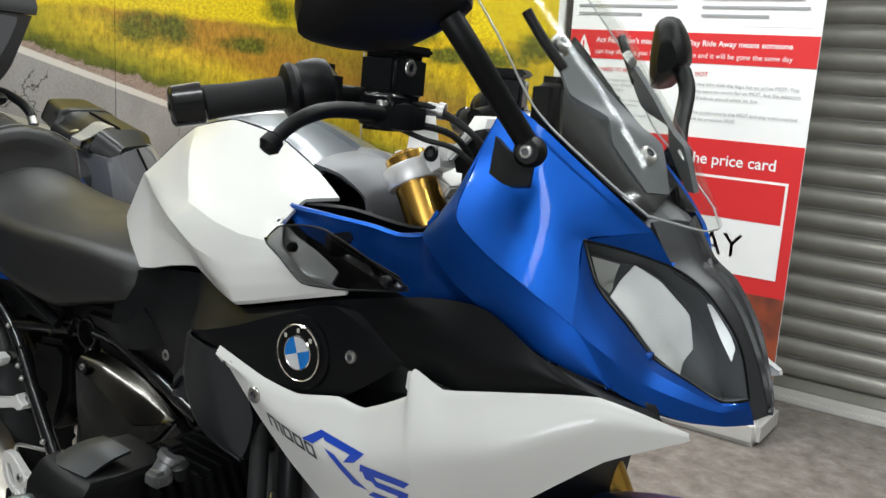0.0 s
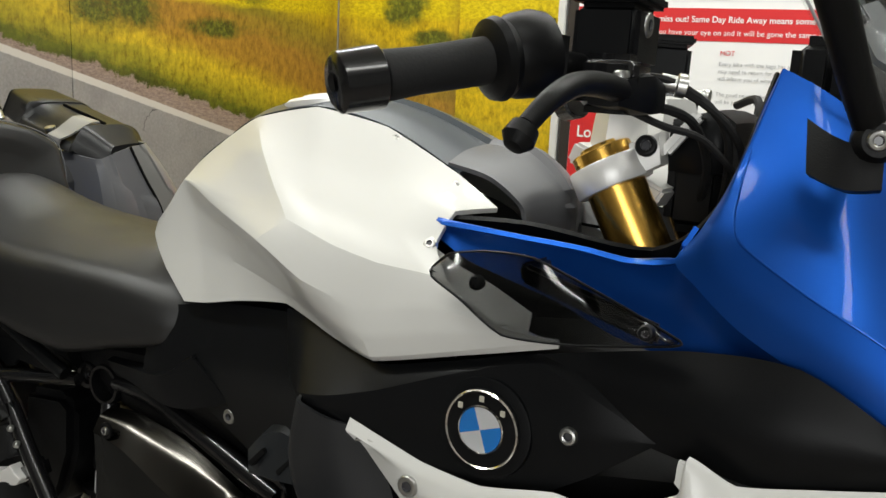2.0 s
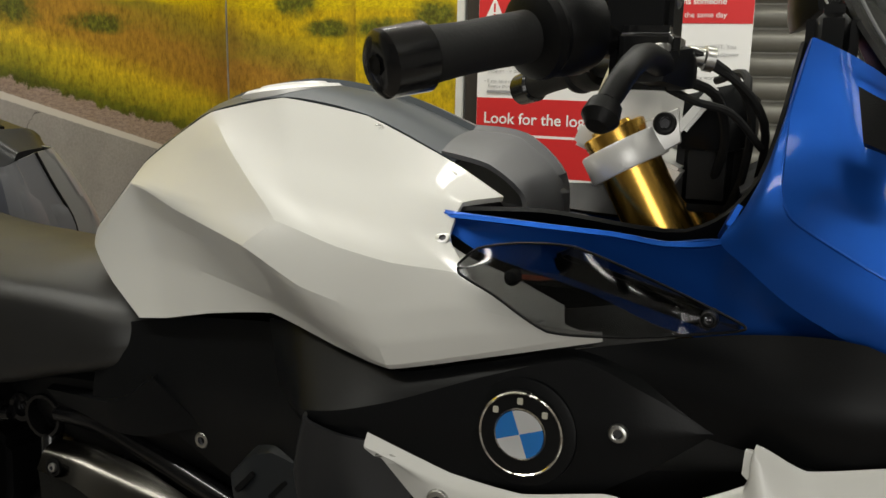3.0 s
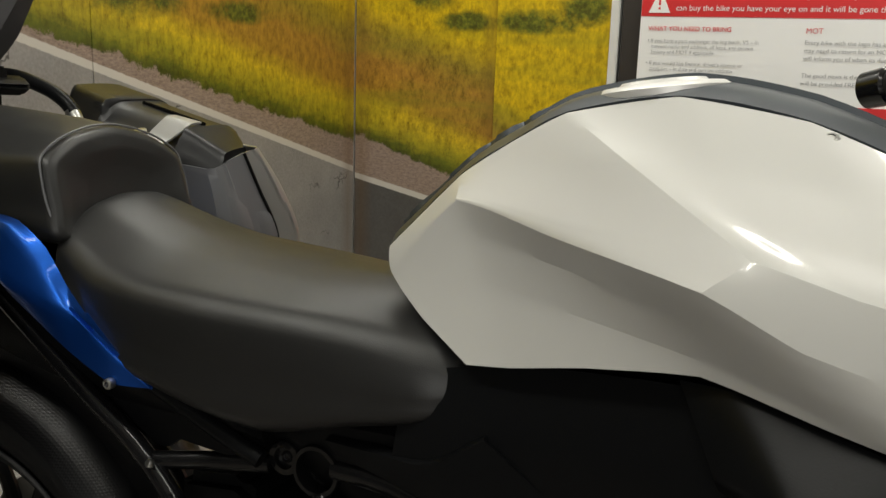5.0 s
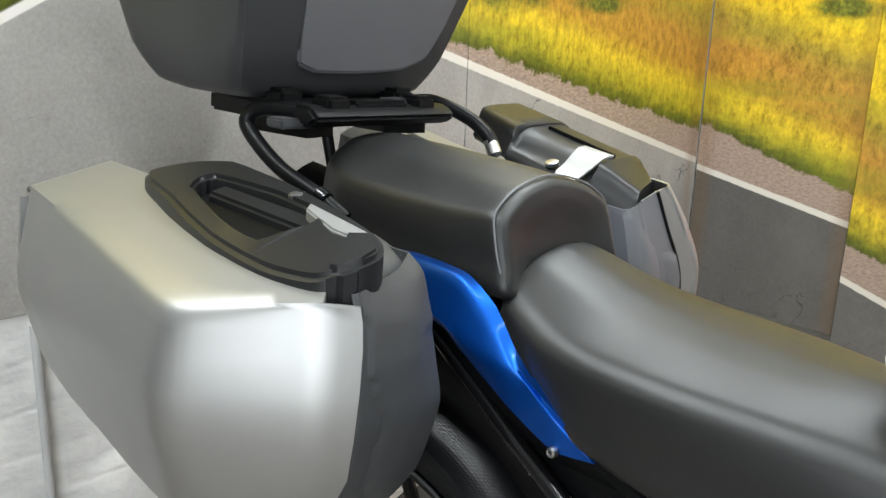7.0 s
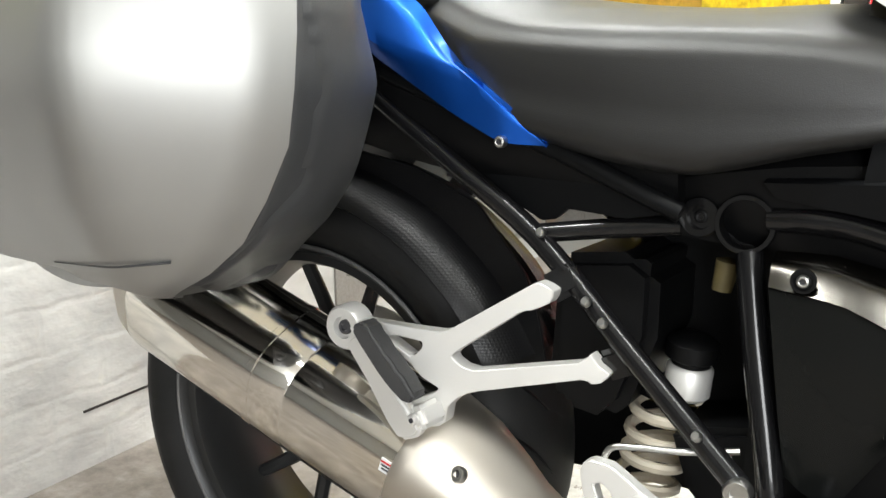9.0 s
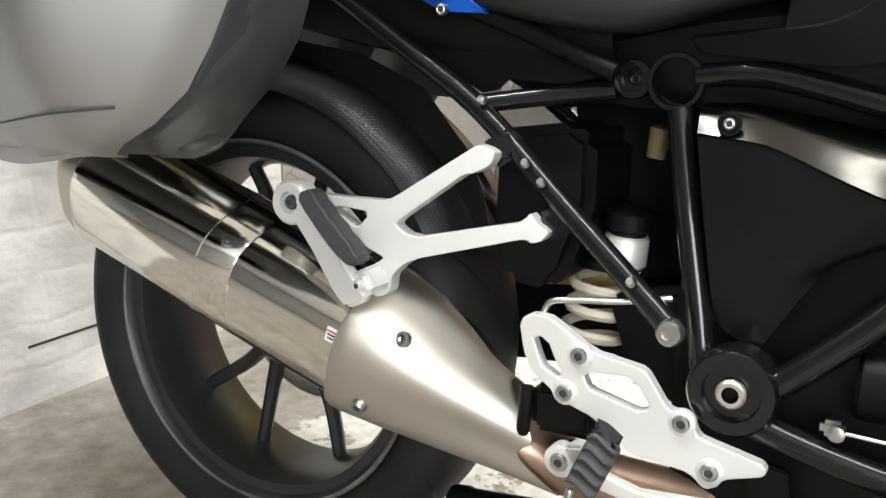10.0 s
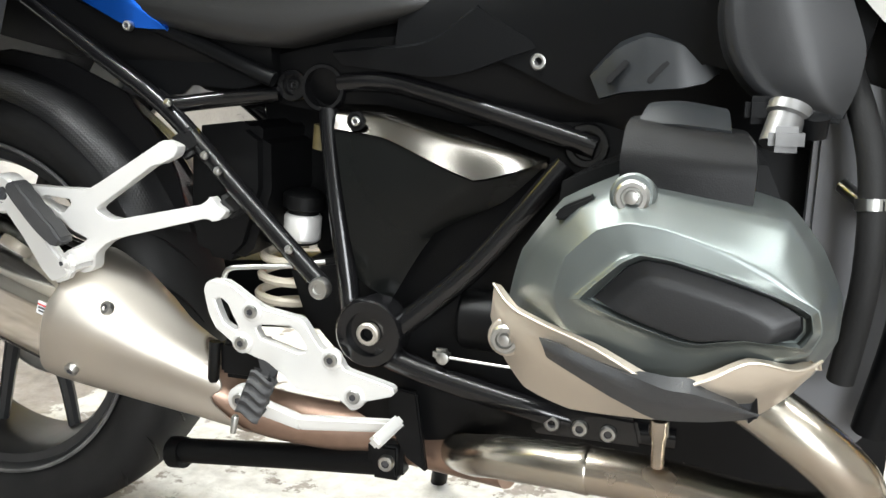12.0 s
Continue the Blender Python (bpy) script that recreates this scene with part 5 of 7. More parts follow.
def leaning(x, lean, shrink, pts):
    """A ring like that of halves, drawn in towards its middle and leaning back with height."""
    rows = [(y * shrink, 0.862 + (z - 0.862) * shrink) for y, z in pts]
    right = [(x - lean * (z - 0.84), y, z) for y, z in rows]
    return right + [(a, -b, c) for a, b, c in reversed(right[:-1])]


pill_front = [(-0.101, 0.824), (-0.109, 0.866), (-0.104, 0.912), (-0.062, 0.937), (0, 0.948)]
pill = part("pillion_seat", hull([
    halves(-0.188, [(-0.060, 0.876), (-0.076, 0.902), (-0.068, 0.930), (-0.038, 0.948), (0, 0.953)]),
    halves(-0.176, [(-0.084, 0.856), (-0.096, 0.888), (-0.086, 0.930), (-0.046, 0.956), (0, 0.962)]),
    halves(-0.130, [(-0.100, 0.843), (-0.110, 0.880), (-0.103, 0.917), (-0.055, 0.951), (0, 0.965)]),
    halves(-0.020, [(-0.105, 0.828), (-0.116, 0.868), (-0.108, 0.911), (-0.060, 0.944), (0, 0.961)]),
    halves(0.075, [(-0.104, 0.822), (-0.114, 0.866), (-0.107, 0.911), (-0.062, 0.940), (0, 0.955)]),
    leaning(0.148, 0.30, 1.0, [(-0.103, 0.822), (-0.111, 0.866), (-0.106, 0.913), (-0.063, 0.938), (0, 0.949)]),
    leaning(0.160, 0.30, 0.97, pill_front), leaning(0.163, 0.30, 0.90, pill_front), leaning(0.156, 0.22, 0.72, pill_front), leaning(0.150, 0.20, 0.45, pill_front)], nu=6, nv=6, ten=0.4, tenv=0.6), VINYL, bike, "black vinyl pillion seat with a stitched front edge")
seam_at = [(0.1545 - 0.30 * (z - 0.84), y * 1.004, z + 0.0006) for y, z in [(-0.1075, 0.842), (-0.1110, 0.866), (-0.1105, 0.890), (-0.1055, 0.9135), (-0.085, 0.9285), (-0.063, 0.938), (-0.032, 0.946), (0, 0.949)]]
part("seat_stitching", tube(seam_at + [(x, -y, z) for x, y, z in reversed(seam_at[:-1])], 0.0013, sides=6), CASEPANEL, pill)
both("tail_panel", [
    [(-0.060, -0.106, 0.848), (0.066, -0.122, 0.851), (0.120, -0.126, 0.847), (0.162, -0.127, 0.822), (0.192, -0.127, 0.785), (0.220, -0.126, 0.756), (0.254, -0.124, 0.728), (0.302, -0.117, 0.690)],
    [(-0.060, -0.118, 0.843), (0.072, -0.134, 0.846), (0.120, -0.138, 0.841), (0.158, -0.140, 0.808), (0.188, -0.140, 0.783), (0.216, -0.139, 0.760), (0.260, -0.134, 0.727), (0.300, -0.119, 0.691)],
    [(-0.060, -0.140, 0.800), (0.089, -0.150, 0.797), (0.129, -0.152, 0.782), (0.163, -0.151, 0.773), (0.193, -0.148, 0.766), (0.219, -0.143, 0.758), (0.261, -0.136, 0.724), (0.300, -0.120, 0.690)],
    [(-0.060, -0.128, 0.790), (0.085, -0.138, 0.785), (0.124, -0.140, 0.766), (0.169, -0.140, 0.740), (0.201, -0.139, 0.721), (0.229, -0.137, 0.706), (0.261, -0.133, 0.691), (0.301, -0.119, 0.689)]], BLUE, bike, "metallic blue tail panel", nu=6, nv=4, ten=0.6, tenv=0.35)
bolt("panel_screw", (0.261, -0.137, 0.692), 0.006, bike)
part("tail_core", hull([halves(-0.32, [(-0.05, 0.82), (-0.07, 0.86), (0, 0.90)]), halves(-0.1, [(-0.09, 0.72), (-0.10, 0.82), (0, 0.86)]), halves(0.15, [(-0.09, 0.66), (-0.10, 0.76), (0, 0.80)]), halves(0.42, [(-0.07, 0.63), (-0.09, 0.68), (0, 0.74)])], ten=0.6), BLACK, bike)


# frame tubes
def pipe(name, pts, r, mat=None, label="", sides=14):
    return part(name, tube(pts, r, sides=sides), mat or FRAMEBLACK, bike, label)


for side in (1, -1):
    k = lambda pts: [(x, y * side, z) for x, y, z in pts]
    pipe("subframe_tube", k([(0.02, -0.098, 0.775), (0.176, -0.102, 0.672), (0.285, -0.102, 0.598), (0.396, -0.122, 0.502), (0.508, -0.142, 0.406)]), 0.0115, label="gloss black subframe tube")
    pipe("subframe_brace", k([(0.281, -0.100, 0.600), (0.350, -0.085, 0.610), (0.420, -0.072, 0.618)]), 0.010)
    pipe("down_tube", k([(0.484, -0.072, 0.600), (0.500, -0.090, 0.520), (0.522, -0.108, 0.420), (0.531, -0.114, 0.367)]), 0.0125)
    pipe("diagonal_tube", k([(0.590, -0.128, 0.360), (0.679, -0.120, 0.440), (0.770, -0.105, 0.552)]), 0.0135)
    pipe("upper_tube", k([(0.500, -0.072, 0.632), (0.545, -0.078, 0.634), (0.600, -0.082, 0.626), (0.760, -0.097, 0.582), (0.800, -0.100, 0.570)]), 0.0125)
    pipe("lower_rail", k([(0.570, -0.128, 0.332), (0.640, -0.132, 0.313), (0.747, -0.130, 0.290), (0.800, -0.120, 0.277), (0.900, -0.115, 0.272)]), 0.0135)
    part("frame_ring", lathe([(0, 0.0275), (0.020, 0.0275), (0.022, 0.0265), (0.022, 0.0225), (-0.02, 0.0220)], (0.480, -0.060 * side, 0.626), (0.480, -1.0 * side, 0.626), sides=30), FRAMEBLACK, bike, "open end of a black frame cross-tube")
    part("frame_boss", lathe([(0, 0.019), (0.014, 0.019), (0.016, 0.018), (0.016, 0.012), (0.010, 0.011), (0.010, 0.0)], (0.437, -0.058 * side, 0.628), (0.437, -1.0 * side, 0.628), sides=22), FRAMEBLACK, bike)
    bolt("boss_bolt", (0.437, -0.066 * side, 0.628), 0.007, bike, BLACK, way=(0, -side, 0))
    part("pivot_hub", lathe([(0, 0.040), (0.030, 0.040), (0.034, 0.037), (0.034, 0.026), (0.026, 0.025), (0.026, 0.0)], (0.563, -0.112 * side, 0.357), (0.563, -1.0 * side, 0.357), sides=34), FRAMEBLACK, bike, "black swingarm pivot")
    part("pivot_bolt", lathe([(0, 0.0132), (0.006, 0.0132), (0.008, 0.011), (0.008, 0.0075)], (0.563, -0.140 * side, 0.357), (0.563, -1.0 * side, 0.357), sides=24, caps=False), TITAN, bike, "steel pivot bolt with hexagon socket")
    part("pivot_socket", lathe([(0.008, 0.0078), (0.000, 0.0070), (0.000, 0.0)], (0.563, -0.140 * side, 0.357), (0.563, -1.0 * side, 0.357), sides=6, caps=False), BLACK, bike)
    part("node_boss", lathe([(0, 0.024), (0.014, 0.024), (0.016, 0.022), (0.016, 0.016), (0.010, 0.015), (0.010, 0.0)], (0.790, -0.086 * side, 0.572), (0.790, -1.0 * side, 0.572), sides=24), FRAMEBLACK, bike)
    bolt("node_bolt", (0.790, -0.098 * side, 0.572), 0.008, bike, BLACK, way=(0, -side, 0))
part("subframe_bolt", lathe([(-0.004, 0.0125), (0.004, 0.0125), (0.007, 0.0105), (0.007, 0.0065), (0.004, 0.006), (0.004, 0.0)], (0.508, -0.150, 0.406), (0.508, -1, 0.406), sides=28), STEEL, bike, "domed steel bolt")
for bx, by, bz in ((0.297, -0.114, 0.604), (0.352, -0.126, 0.545), (0.371, -0.130, 0.528), (0.470, -0.148, 0.446)):
    part("tube_clip", lathe([(0, 0.0050), (0.004, 0.0050), (0.006, 0.0035), (0.006, 0)], (bx, by, bz), (bx - 0.2, -1, bz + 0.5), sides=14), STEEL, bike)
for k in range(3):
    bolt("rail_bolt", (0.772 + 0.030 * k, -0.136, 0.278 - 0.002 * k), 0.009, bike, STEEL)
part("rail_bracket", plate([(0.745, 0.300), (0.860, 0.292), (0.868, 0.262), (0.750, 0.262)], -0.134, -0.112, bevel=0.004), FRAMEBLACK, bike)
# airbox triangle cover: dark plate with a bright bevelled top
cover_low = [(0.513, -0.1215, 0.580), (0.575, -0.1265, 0.572), (0.676, -0.1275, 0.531), (0.751, -0.112, 0.552)]
cover = part("side_cover", loft([cover_low, [(0.522, -0.123, 0.520), (0.575, -0.127, 0.520), (0.640, -0.124, 0.505), (0.706, -0.110, 0.510)], [(0.530, -0.118, 0.460), (0.560, -0.120, 0.460), (0.595, -0.117, 0.455), (0.628, -0.110, 0.470)], [(0.536, -0.108, 0.412), (0.550, -0.110, 0.402), (0.565, -0.109, 0.395), (0.578, -0.106, 0.392)]], nu=6, nv=6, ten=0.5, thick=0.010), COVERGREY, bike, "dark triangular side cover")
part("cover_top", loft([[(0.511, -0.092, 0.608), (0.560, -0.088, 0.608), (0.650, -0.086, 0.589), (0.752, -0.100, 0.558)], [(0.512, -0.112, 0.600), (0.566, -0.108, 0.597), (0.660, -0.108, 0.570), (0.752, -0.107, 0.556)], [(x, y - 0.002, z + 0.002) for x, y, z in cover_low]], nu=6, nv=5, ten=0.4, tenv=0.5, thick=0.006), COVERTOP, cover, "bright bevelled top of the cover")
part("cover_hole", lathe([(-0.002, 0.0105), (0.0015, 0.0105), (0.0015, 0.008), (0.0, 0.007), (0.0, 0)], (0.541, -0.1262, 0.591), (0.541, -1, 0.591), sides=22), BLACK, cover)
bolt("cover_bolt", (0.541, -0.1262, 0.591), 0.0055, cover)
# dark machinery filling the middle
part("gearbox", hull([halves(0.495, [(-0.06, 0.22), (-0.08, 0.34), (-0.06, 0.5), (0, 0.52)]), halves(0.60, [(-0.09, 0.20), (-0.095, 0.35), (-0.07, 0.58), (0, 0.60)]), halves(0.85, [(-0.11, 0.20), (-0.115, 0.40), (-0.09, 0.60), (0, 0.62)]), halves(1.10, [(-0.11, 0.22), (-0.12, 0.42), (-0.11, 0.60), (0, 0.62)])], nu=3, nv=3, ten=0.5), BLACK, bike, "black engine and gearbox block")
part("airbox", hull([halves(0.40, [(-0.04, 0.62), (-0.07, 0.66), (0, 0.70)]), halves(0.52, [(-0.07, 0.60), (-0.08, 0.68), (0, 0.74)]), halves(0.80, [(-0.08, 0.58), (-0.10, 0.70), (0, 0.78)]), halves(1.10, [(-0.15, 0.58), (-0.17, 0.72), (0, 0.82)]), halves(1.38, [(-0.12, 0.60), (-0.15, 0.76), (0, 0.88)])], nu=3, nv=3, ten=0.5), BLACK, bike)
part("starter_cover", lathe([(0, 0.03), (0.004, 0.034), (0.13, 0.034), (0.134, 0.03), (0.134, 0)], (0.66, -0.10, 0.375), (0.80, -0.10, 0.372), sides=20), BLACK, bike)
part("clip", merge(box((0.636, -0.138, 0.332), (0.656, -0.126, 0.346), 0.004), lathe([(0, 0.007), (0.008, 0.007), (0.009, 0.004)], (0.650, -0.136, 0.338), (0.650, -1, 0.338), sides=14)), STEEL, bike)
part("wire", tube([(0.655, -0.137, 0.338), (0.72, -0.14, 0.336), (0.78, -0.14, 0.335)], 0.0016, sides=6), ALLOY, bike)
part("battery_box", plate([(0.290, 0.575), (0.372, 0.585), (0.398, 0.568), (0.398, 0.500), (0.372, 0.425), (0.350, 0.405), (0.300, 0.412), (0.284, 0.440)], -0.066, 0.12, bevel=0.012), BLACK, bike, "black plastic box behind the seat tube")
part("inner_guard", plate([(0.16, 0.70), (0.30, 0.62), (0.44, 0.600), (0.62, 0.60), (0.62, 0.74), (0.20, 0.78)], -0.045, 0.10, bevel=0.006), BLACK, bike, "black inner guard under the seat")
part("inner_wall", plate([(0.345, 0.50), (0.39, 0.43), (0.43, 0.37), (0.50, 0.33), (0.64, 0.30), (0.64, 0.64), (0.32, 0.64)], 0.06, 0.09, bevel=0.004), BLACK, bike)
part("drive_housing", plate([(0.412, 0.405), (0.505, 0.425), (0.540, 0.300), (0.480, 0.296), (0.432, 0.345)], -0.045, 0.06, bevel=0.008), BLACK, bike, "black housing behind the footrest plate")
# shock absorber with its coil
shock = part("shock_absorber", lathe([(0, 0.018), (0.006, 0.027), (0.022, 0.027), (0.026, 0.020), (0.034, 0.020), (0.034, 0.0)], (0.424, -0.015, 0.498), (0.414, -0.010, 0.40), sides=26), BLACK, bike, "shock absorber with cream coil spring")
part("reservoir", lathe([(0.030, 0.021), (0.034, 0.024), (0.062, 0.024), (0.066, 0.020), (0.066, 0.0)], (0.424, -0.015, 0.498), (0.414, -0.010, 0.40), sides=26), ALLOY, shock, "bright shock body")
coil = [(0.395 - 0.0022 * t + 0.032 * math.cos(math.pi * t), 0.0 + 0.030 * math.sin(math.pi * t), 0.425 - 0.013 * t) for t in [k / 4 for k in range(36)]]
part("coil_spring", tube(coil, 0.0062, n=2, sides=8), SPRING, shock, "cream coil spring")
part("collar", lathe([(0, 0.036), (0.008, 0.037), (0.010, 0.030)], (0.397, 0.0, 0.437), (0.394, 0.0, 0.40), sides=26), BLACK, shock)
part("filler_neck", lathe([(0, 0.010), (0.03, 0.012), (0.034, 0.0)], (0.448, -0.020, 0.550), (0.456, -0.020, 0.60), sides=14), material("yellowed_cap", (0.20, 0.16, 0.07), 0.5, wear=0.2, wear_scale=40), bike)

# pillion footrest hanger
splay = lambda x, z: 0.2 * (x - 0.3)
hanger = part("footrest_hanger", plate(rounded_loop([(0.298, 0.556), (0.311, 0.563), (0.326, 0.556), (0.322, 0.544), (0.305, 0.535), (0.294, 0.532), (0.231, 0.485), (0.227, 0.479), (0.232, 0.474), (0.250, 0.468), (0.351, 0.489), (0.362, 0.499), (0.370, 0.489), (0.381, 0.482), (0.373, 0.472), (0.363, 0.470), (0.355, 0.473), (0.254, 0.447), (0.236, 0.439), (0.223, 0.426), (0.221, 0.411), (0.214, 0.404), (0.192, 0.400), (0.183, 0.407), (0.180, 0.421), (0.188, 0.429), (0.203, 0.436), (0.214, 0.444), (0.195, 0.454), (0.183, 0.466), (0.157, 0.482), (0.126, 0.484), (0.116, 0.496), (0.128, 0.506), (0.170, 0.504), (0.213, 0.503), (0.229, 0.510)], 2, 0.5), -0.150, -0.132, holes=[[(0.158, 0.490), (0.165, 0.495), (0.195, 0.491), (0.196, 0.485), (0.188, 0.476), (0.183, 0.474)]], bevel=0.004, lift=splay, seg=3), ALLOY, bike, "cast alloy pillion footrest hanger")
part("peg_block", bar((0.186, -0.176, 0.410), (0.220, -0.184, 0.426), 0.024, 0.034, 0.005), ALLOY, hanger)
part("hanger_ring", lathe([(0, 0.024), (0.020, 0.024), (0.024, 0.021), (0.024, 0.012), (0.016, 0.011), (0.016, 0)], (0.106, -0.162, 0.494), (0.106, -1.0, 0.494), sides=26), ALLOY, hanger)
bolt("hanger_bolt", (0.106, -0.180, 0.494), 0.008, hanger, DECALDARK)
peg = part("pillion_footrest", plate(rounded_loop([(0.120, 0.482), (0.130, 0.494), (0.148, 0.500), (0.158, 0.483), (0.188, 0.440), (0.213, 0.412), (0.208, 0.401), (0.188, 0.394), (0.171, 0.410), (0.146, 0.448)], 3, 0.5), -0.200, -0.184, bevel=0.004, seg=3), ALLOY, bike, "folded alloy pillion footrest")
pad_edge = [(0.140, 0.504), (0.149, 0.514), (0.160, 0.513), (0.167, 0.503), (0.174, 0.497), (0.181, 0.488), (0.189, 0.482), (0.196, 0.473), (0.204, 0.467), (0.212, 0.456), (0.217, 0.451), (0.213, 0.443), (0.200, 0.443), (0.180, 0.458), (0.160, 0.479)]
part("rubber", plate(rounded_loop(pad_edge, 2, 0.6), -0.216, -0.192, bevel=0.006, seg=3), PADRUBBER, peg, "dark rubber foot pad")
bolt("peg_pin", (0.205, -0.200, 0.420), 0.006, hanger, ALLOY)

for a, b_ in (((0.306, -0.118, 0.548), (0.336, -0.108, 0.568)), ((0.366, -0.112, 0.482), (0.404, -0.112, 0.500))):
    part("hanger_lug", bar(a, b_, 0.030, 0.024, 0.006), FRAMEBLACK, hanger, "black frame lug")
# rider footrest plate, brake pedal and stand
fh_back = [(0.382, 0.385), (0.389, 0.388), (0.398, 0.381), (0.404, 0.368), (0.412, 0.354), (0.408, 0.350), (0.393, 0.358), (0.387, 0.371)]
fh_front = [(0.433, 0.356), (0.438, 0.360), (0.476, 0.362), (0.487, 0.353), (0.496, 0.338), (0.494, 0.334), (0.486, 0.331), (0.461, 0.338), (0.439, 0.344)]
fplate = part("footrest_plate", plate(rounded_loop([(0.368, 0.394), (0.371, 0.403), (0.379, 0.408), (0.397, 0.407), (0.411, 0.399), (0.431, 0.386), (0.446, 0.379), (0.486, 0.372), (0.494, 0.366), (0.506, 0.348), (0.514, 0.338), (0.527, 0.336), (0.537, 0.326), (0.541, 0.318), (0.554, 0.314), (0.595, 0.304), (0.600, 0.298), (0.596, 0.292), (0.566, 0.283), (0.560, 0.275), (0.549, 0.270), (0.541, 0.277), (0.531, 0.283), (0.481, 0.289), (0.466, 0.304), (0.449, 0.313), (0.440, 0.318), (0.420, 0.325), (0.409, 0.325), (0.401, 0.337), (0.382, 0.351), (0.373, 0.369)], 2, 0.5), -0.167, -0.153, holes=[fh_back, fh_front], bevel=0.0035, lift=lambda x, z: 0.03 * (x - 0.3), seg=3), ALLOY, bike, "cast alloy rider footrest plate with two openings")
for bx, bz in ((0.429, 0.375), (0.416, 0.337), (0.526, 0.328), (0.553, 0.288)):
    by = -0.1655 + 0.03 * (bx - 0.3)
    part("bolt_collar", lathe([(-0.004, 0.0125), (0.002, 0.0125), (0.0035, 0.0105), (0.0035, 0.0)], (bx, by, bz), (bx, -1, bz), sides=24), ALLOY, fplate)
    bolt("plate_bolt", (bx, by - 0.0035, bz), 0.0082, fplate, STEEL)
part("master_cylinder", merge(box((0.375, -0.150, 0.285), (0.440, -0.115, 0.335), 0.008, 3), lathe([(0, 0.007), (0.045, 0.007), (0.05, 0.005)], (0.372, -0.150, 0.330), (0.368, -0.150, 0.275), sides=14)), BLACK, bike, "black rear brake cylinder")
part("brake_line", tube([(0.384, -0.150, 0.400), (0.392, -0.150, 0.418), (0.415, -0.145, 0.422), (0.455, -0.135, 0.424), (0.50, -0.12, 0.43)], 0.0032, sides=10), STEEL, bike, "silver brake line union")
foot = part("rider_footrest", bar((0.432, -0.172, 0.284), (0.462, -0.212, 0.304), 0.020, 0.016), ALLOY, bike, "alloy rider footrest with rubber pad")
pad_rows = []
for q in range(25):
    v = q / 24
    base = Vector((0.4475, -0.224, 0.284)).lerp(Vector((0.4685, -0.224, 0.333)), v)
    rise = 0.0022 * math.sin(2 * math.pi * 4.5 * v)
    pad_rows.append([base + Vector((0.027 * u - 0.0045 * math.sin(math.pi * u) * 0.4, -(0.012 + (rise + 0.003) * min(1, 8 * u * (1 - u) + 0.25)), -0.0075 * u + 0.0035 * math.sin(5 * u))) for u in (0.0, 0.12, 0.35, 0.6, 0.85, 1.0)])
part("rubber", loft([[tuple(p) for p in r] for r in pad_rows], nu=3, nv=1, ten=0.8, thick=0.020), PADRUBBER, foot, "dark rubber pad with wavy ribs")
part("peg_feeler", lathe([(0, 0.003), (0.018, 0.004), (0.02, 0.003)], (0.456, -0.255, 0.268), (0.462, -0.255, 0.30), sides=10), STEEL, foot)
pedal = part("brake_pedal", merge(bar((0.418, -0.170, 0.272), (0.500, -0.178, 0.256), 0.020, 0.012, end=0.016), bar((0.495, -0.178, 0.257), (0.618, -0.196, 0.276), 0.016, 0.012, end=0.013), bar((0.618, -0.190, 0.280), (0.606, -0.232, 0.268), 0.014, 0.014), lathe([(0, 0.016), (0.014, 0.016), (0.016, 0.012), (0.016, 0)], (0.418, -0.160, 0.272), (0.418, -1, 0.272), sides=22)), ALLOY, bike, "long alloy brake pedal")
bolt("pedal_bolt", (0.418, -0.176, 0.272), 0.009, pedal, STEEL)
stand = part("centre_stand", merge(tube([(0.262, -0.055, 0.140), (0.40, -0.070, 0.160), (0.560, -0.083, 0.180)], 0.0165, sides=16), box((0.545, -0.105, 0.165), (0.590, -0.070, 0.215), 0.008, 3), lathe([(0, 0.021), (0.02, 0.021), (0.02, 0.0)], (0.262, -0.055, 0.137), (0.24, -0.053, 0.134), sides=16)), BLACK, bike, "folded black centre stand")
part("stand_tab", plate([(0.575, 0.290), (0.612, 0.285), (0.625, 0.190), (0.600, 0.205), (0.580, 0.240)], -0.118, -0.108, bevel=0.002), BLACK, bike)
part("side_stand", tube([(0.62, 0.12, 0.25), (0.56, 0.19, 0.12), (0.53, 0.235, 0.0)], 0.013), BLACK, bike, "black side stand")
bolt("stand_bolt", (0.572, -0.108, 0.190), 0.010, stand, STEEL)

# exhaust
ax0, ax1 = Vector((-0.192, -0.165, 0.493)), Vector((0.174, -0.130, 0.344))
can = part("silencer", lathe([(0.000, 0.062), (0.004, 0.0690), (0.012, 0.0710), (0.19, 0.0730), (0.191, 0.0742), (0.199, 0.0742), (0.200, 0.0732), (0.245, 0.0734), (0.246, 0.0727), (0.250, 0.0734), (0.42, 0.0725)], ax0, ax1, sides=72, squash=0.94, square=0.42), CHROME, bike, "polished steel silencer with scuffs and an oval section")
part("silencer_end", lathe([(-0.046, 0.034), (-0.042, 0.046), (-0.020, 0.062), (0.004, 0.0692), (0.004, 0.0)], ax0, ax1, sides=72, squash=0.94, square=0.42), TITAN, can)
part("silencer_hole", lathe([(-0.047, 0.029), (-0.030, 0.026), (-0.030, 0)], ax0, ax1, sides=26, squash=0.9), BLACK, can)
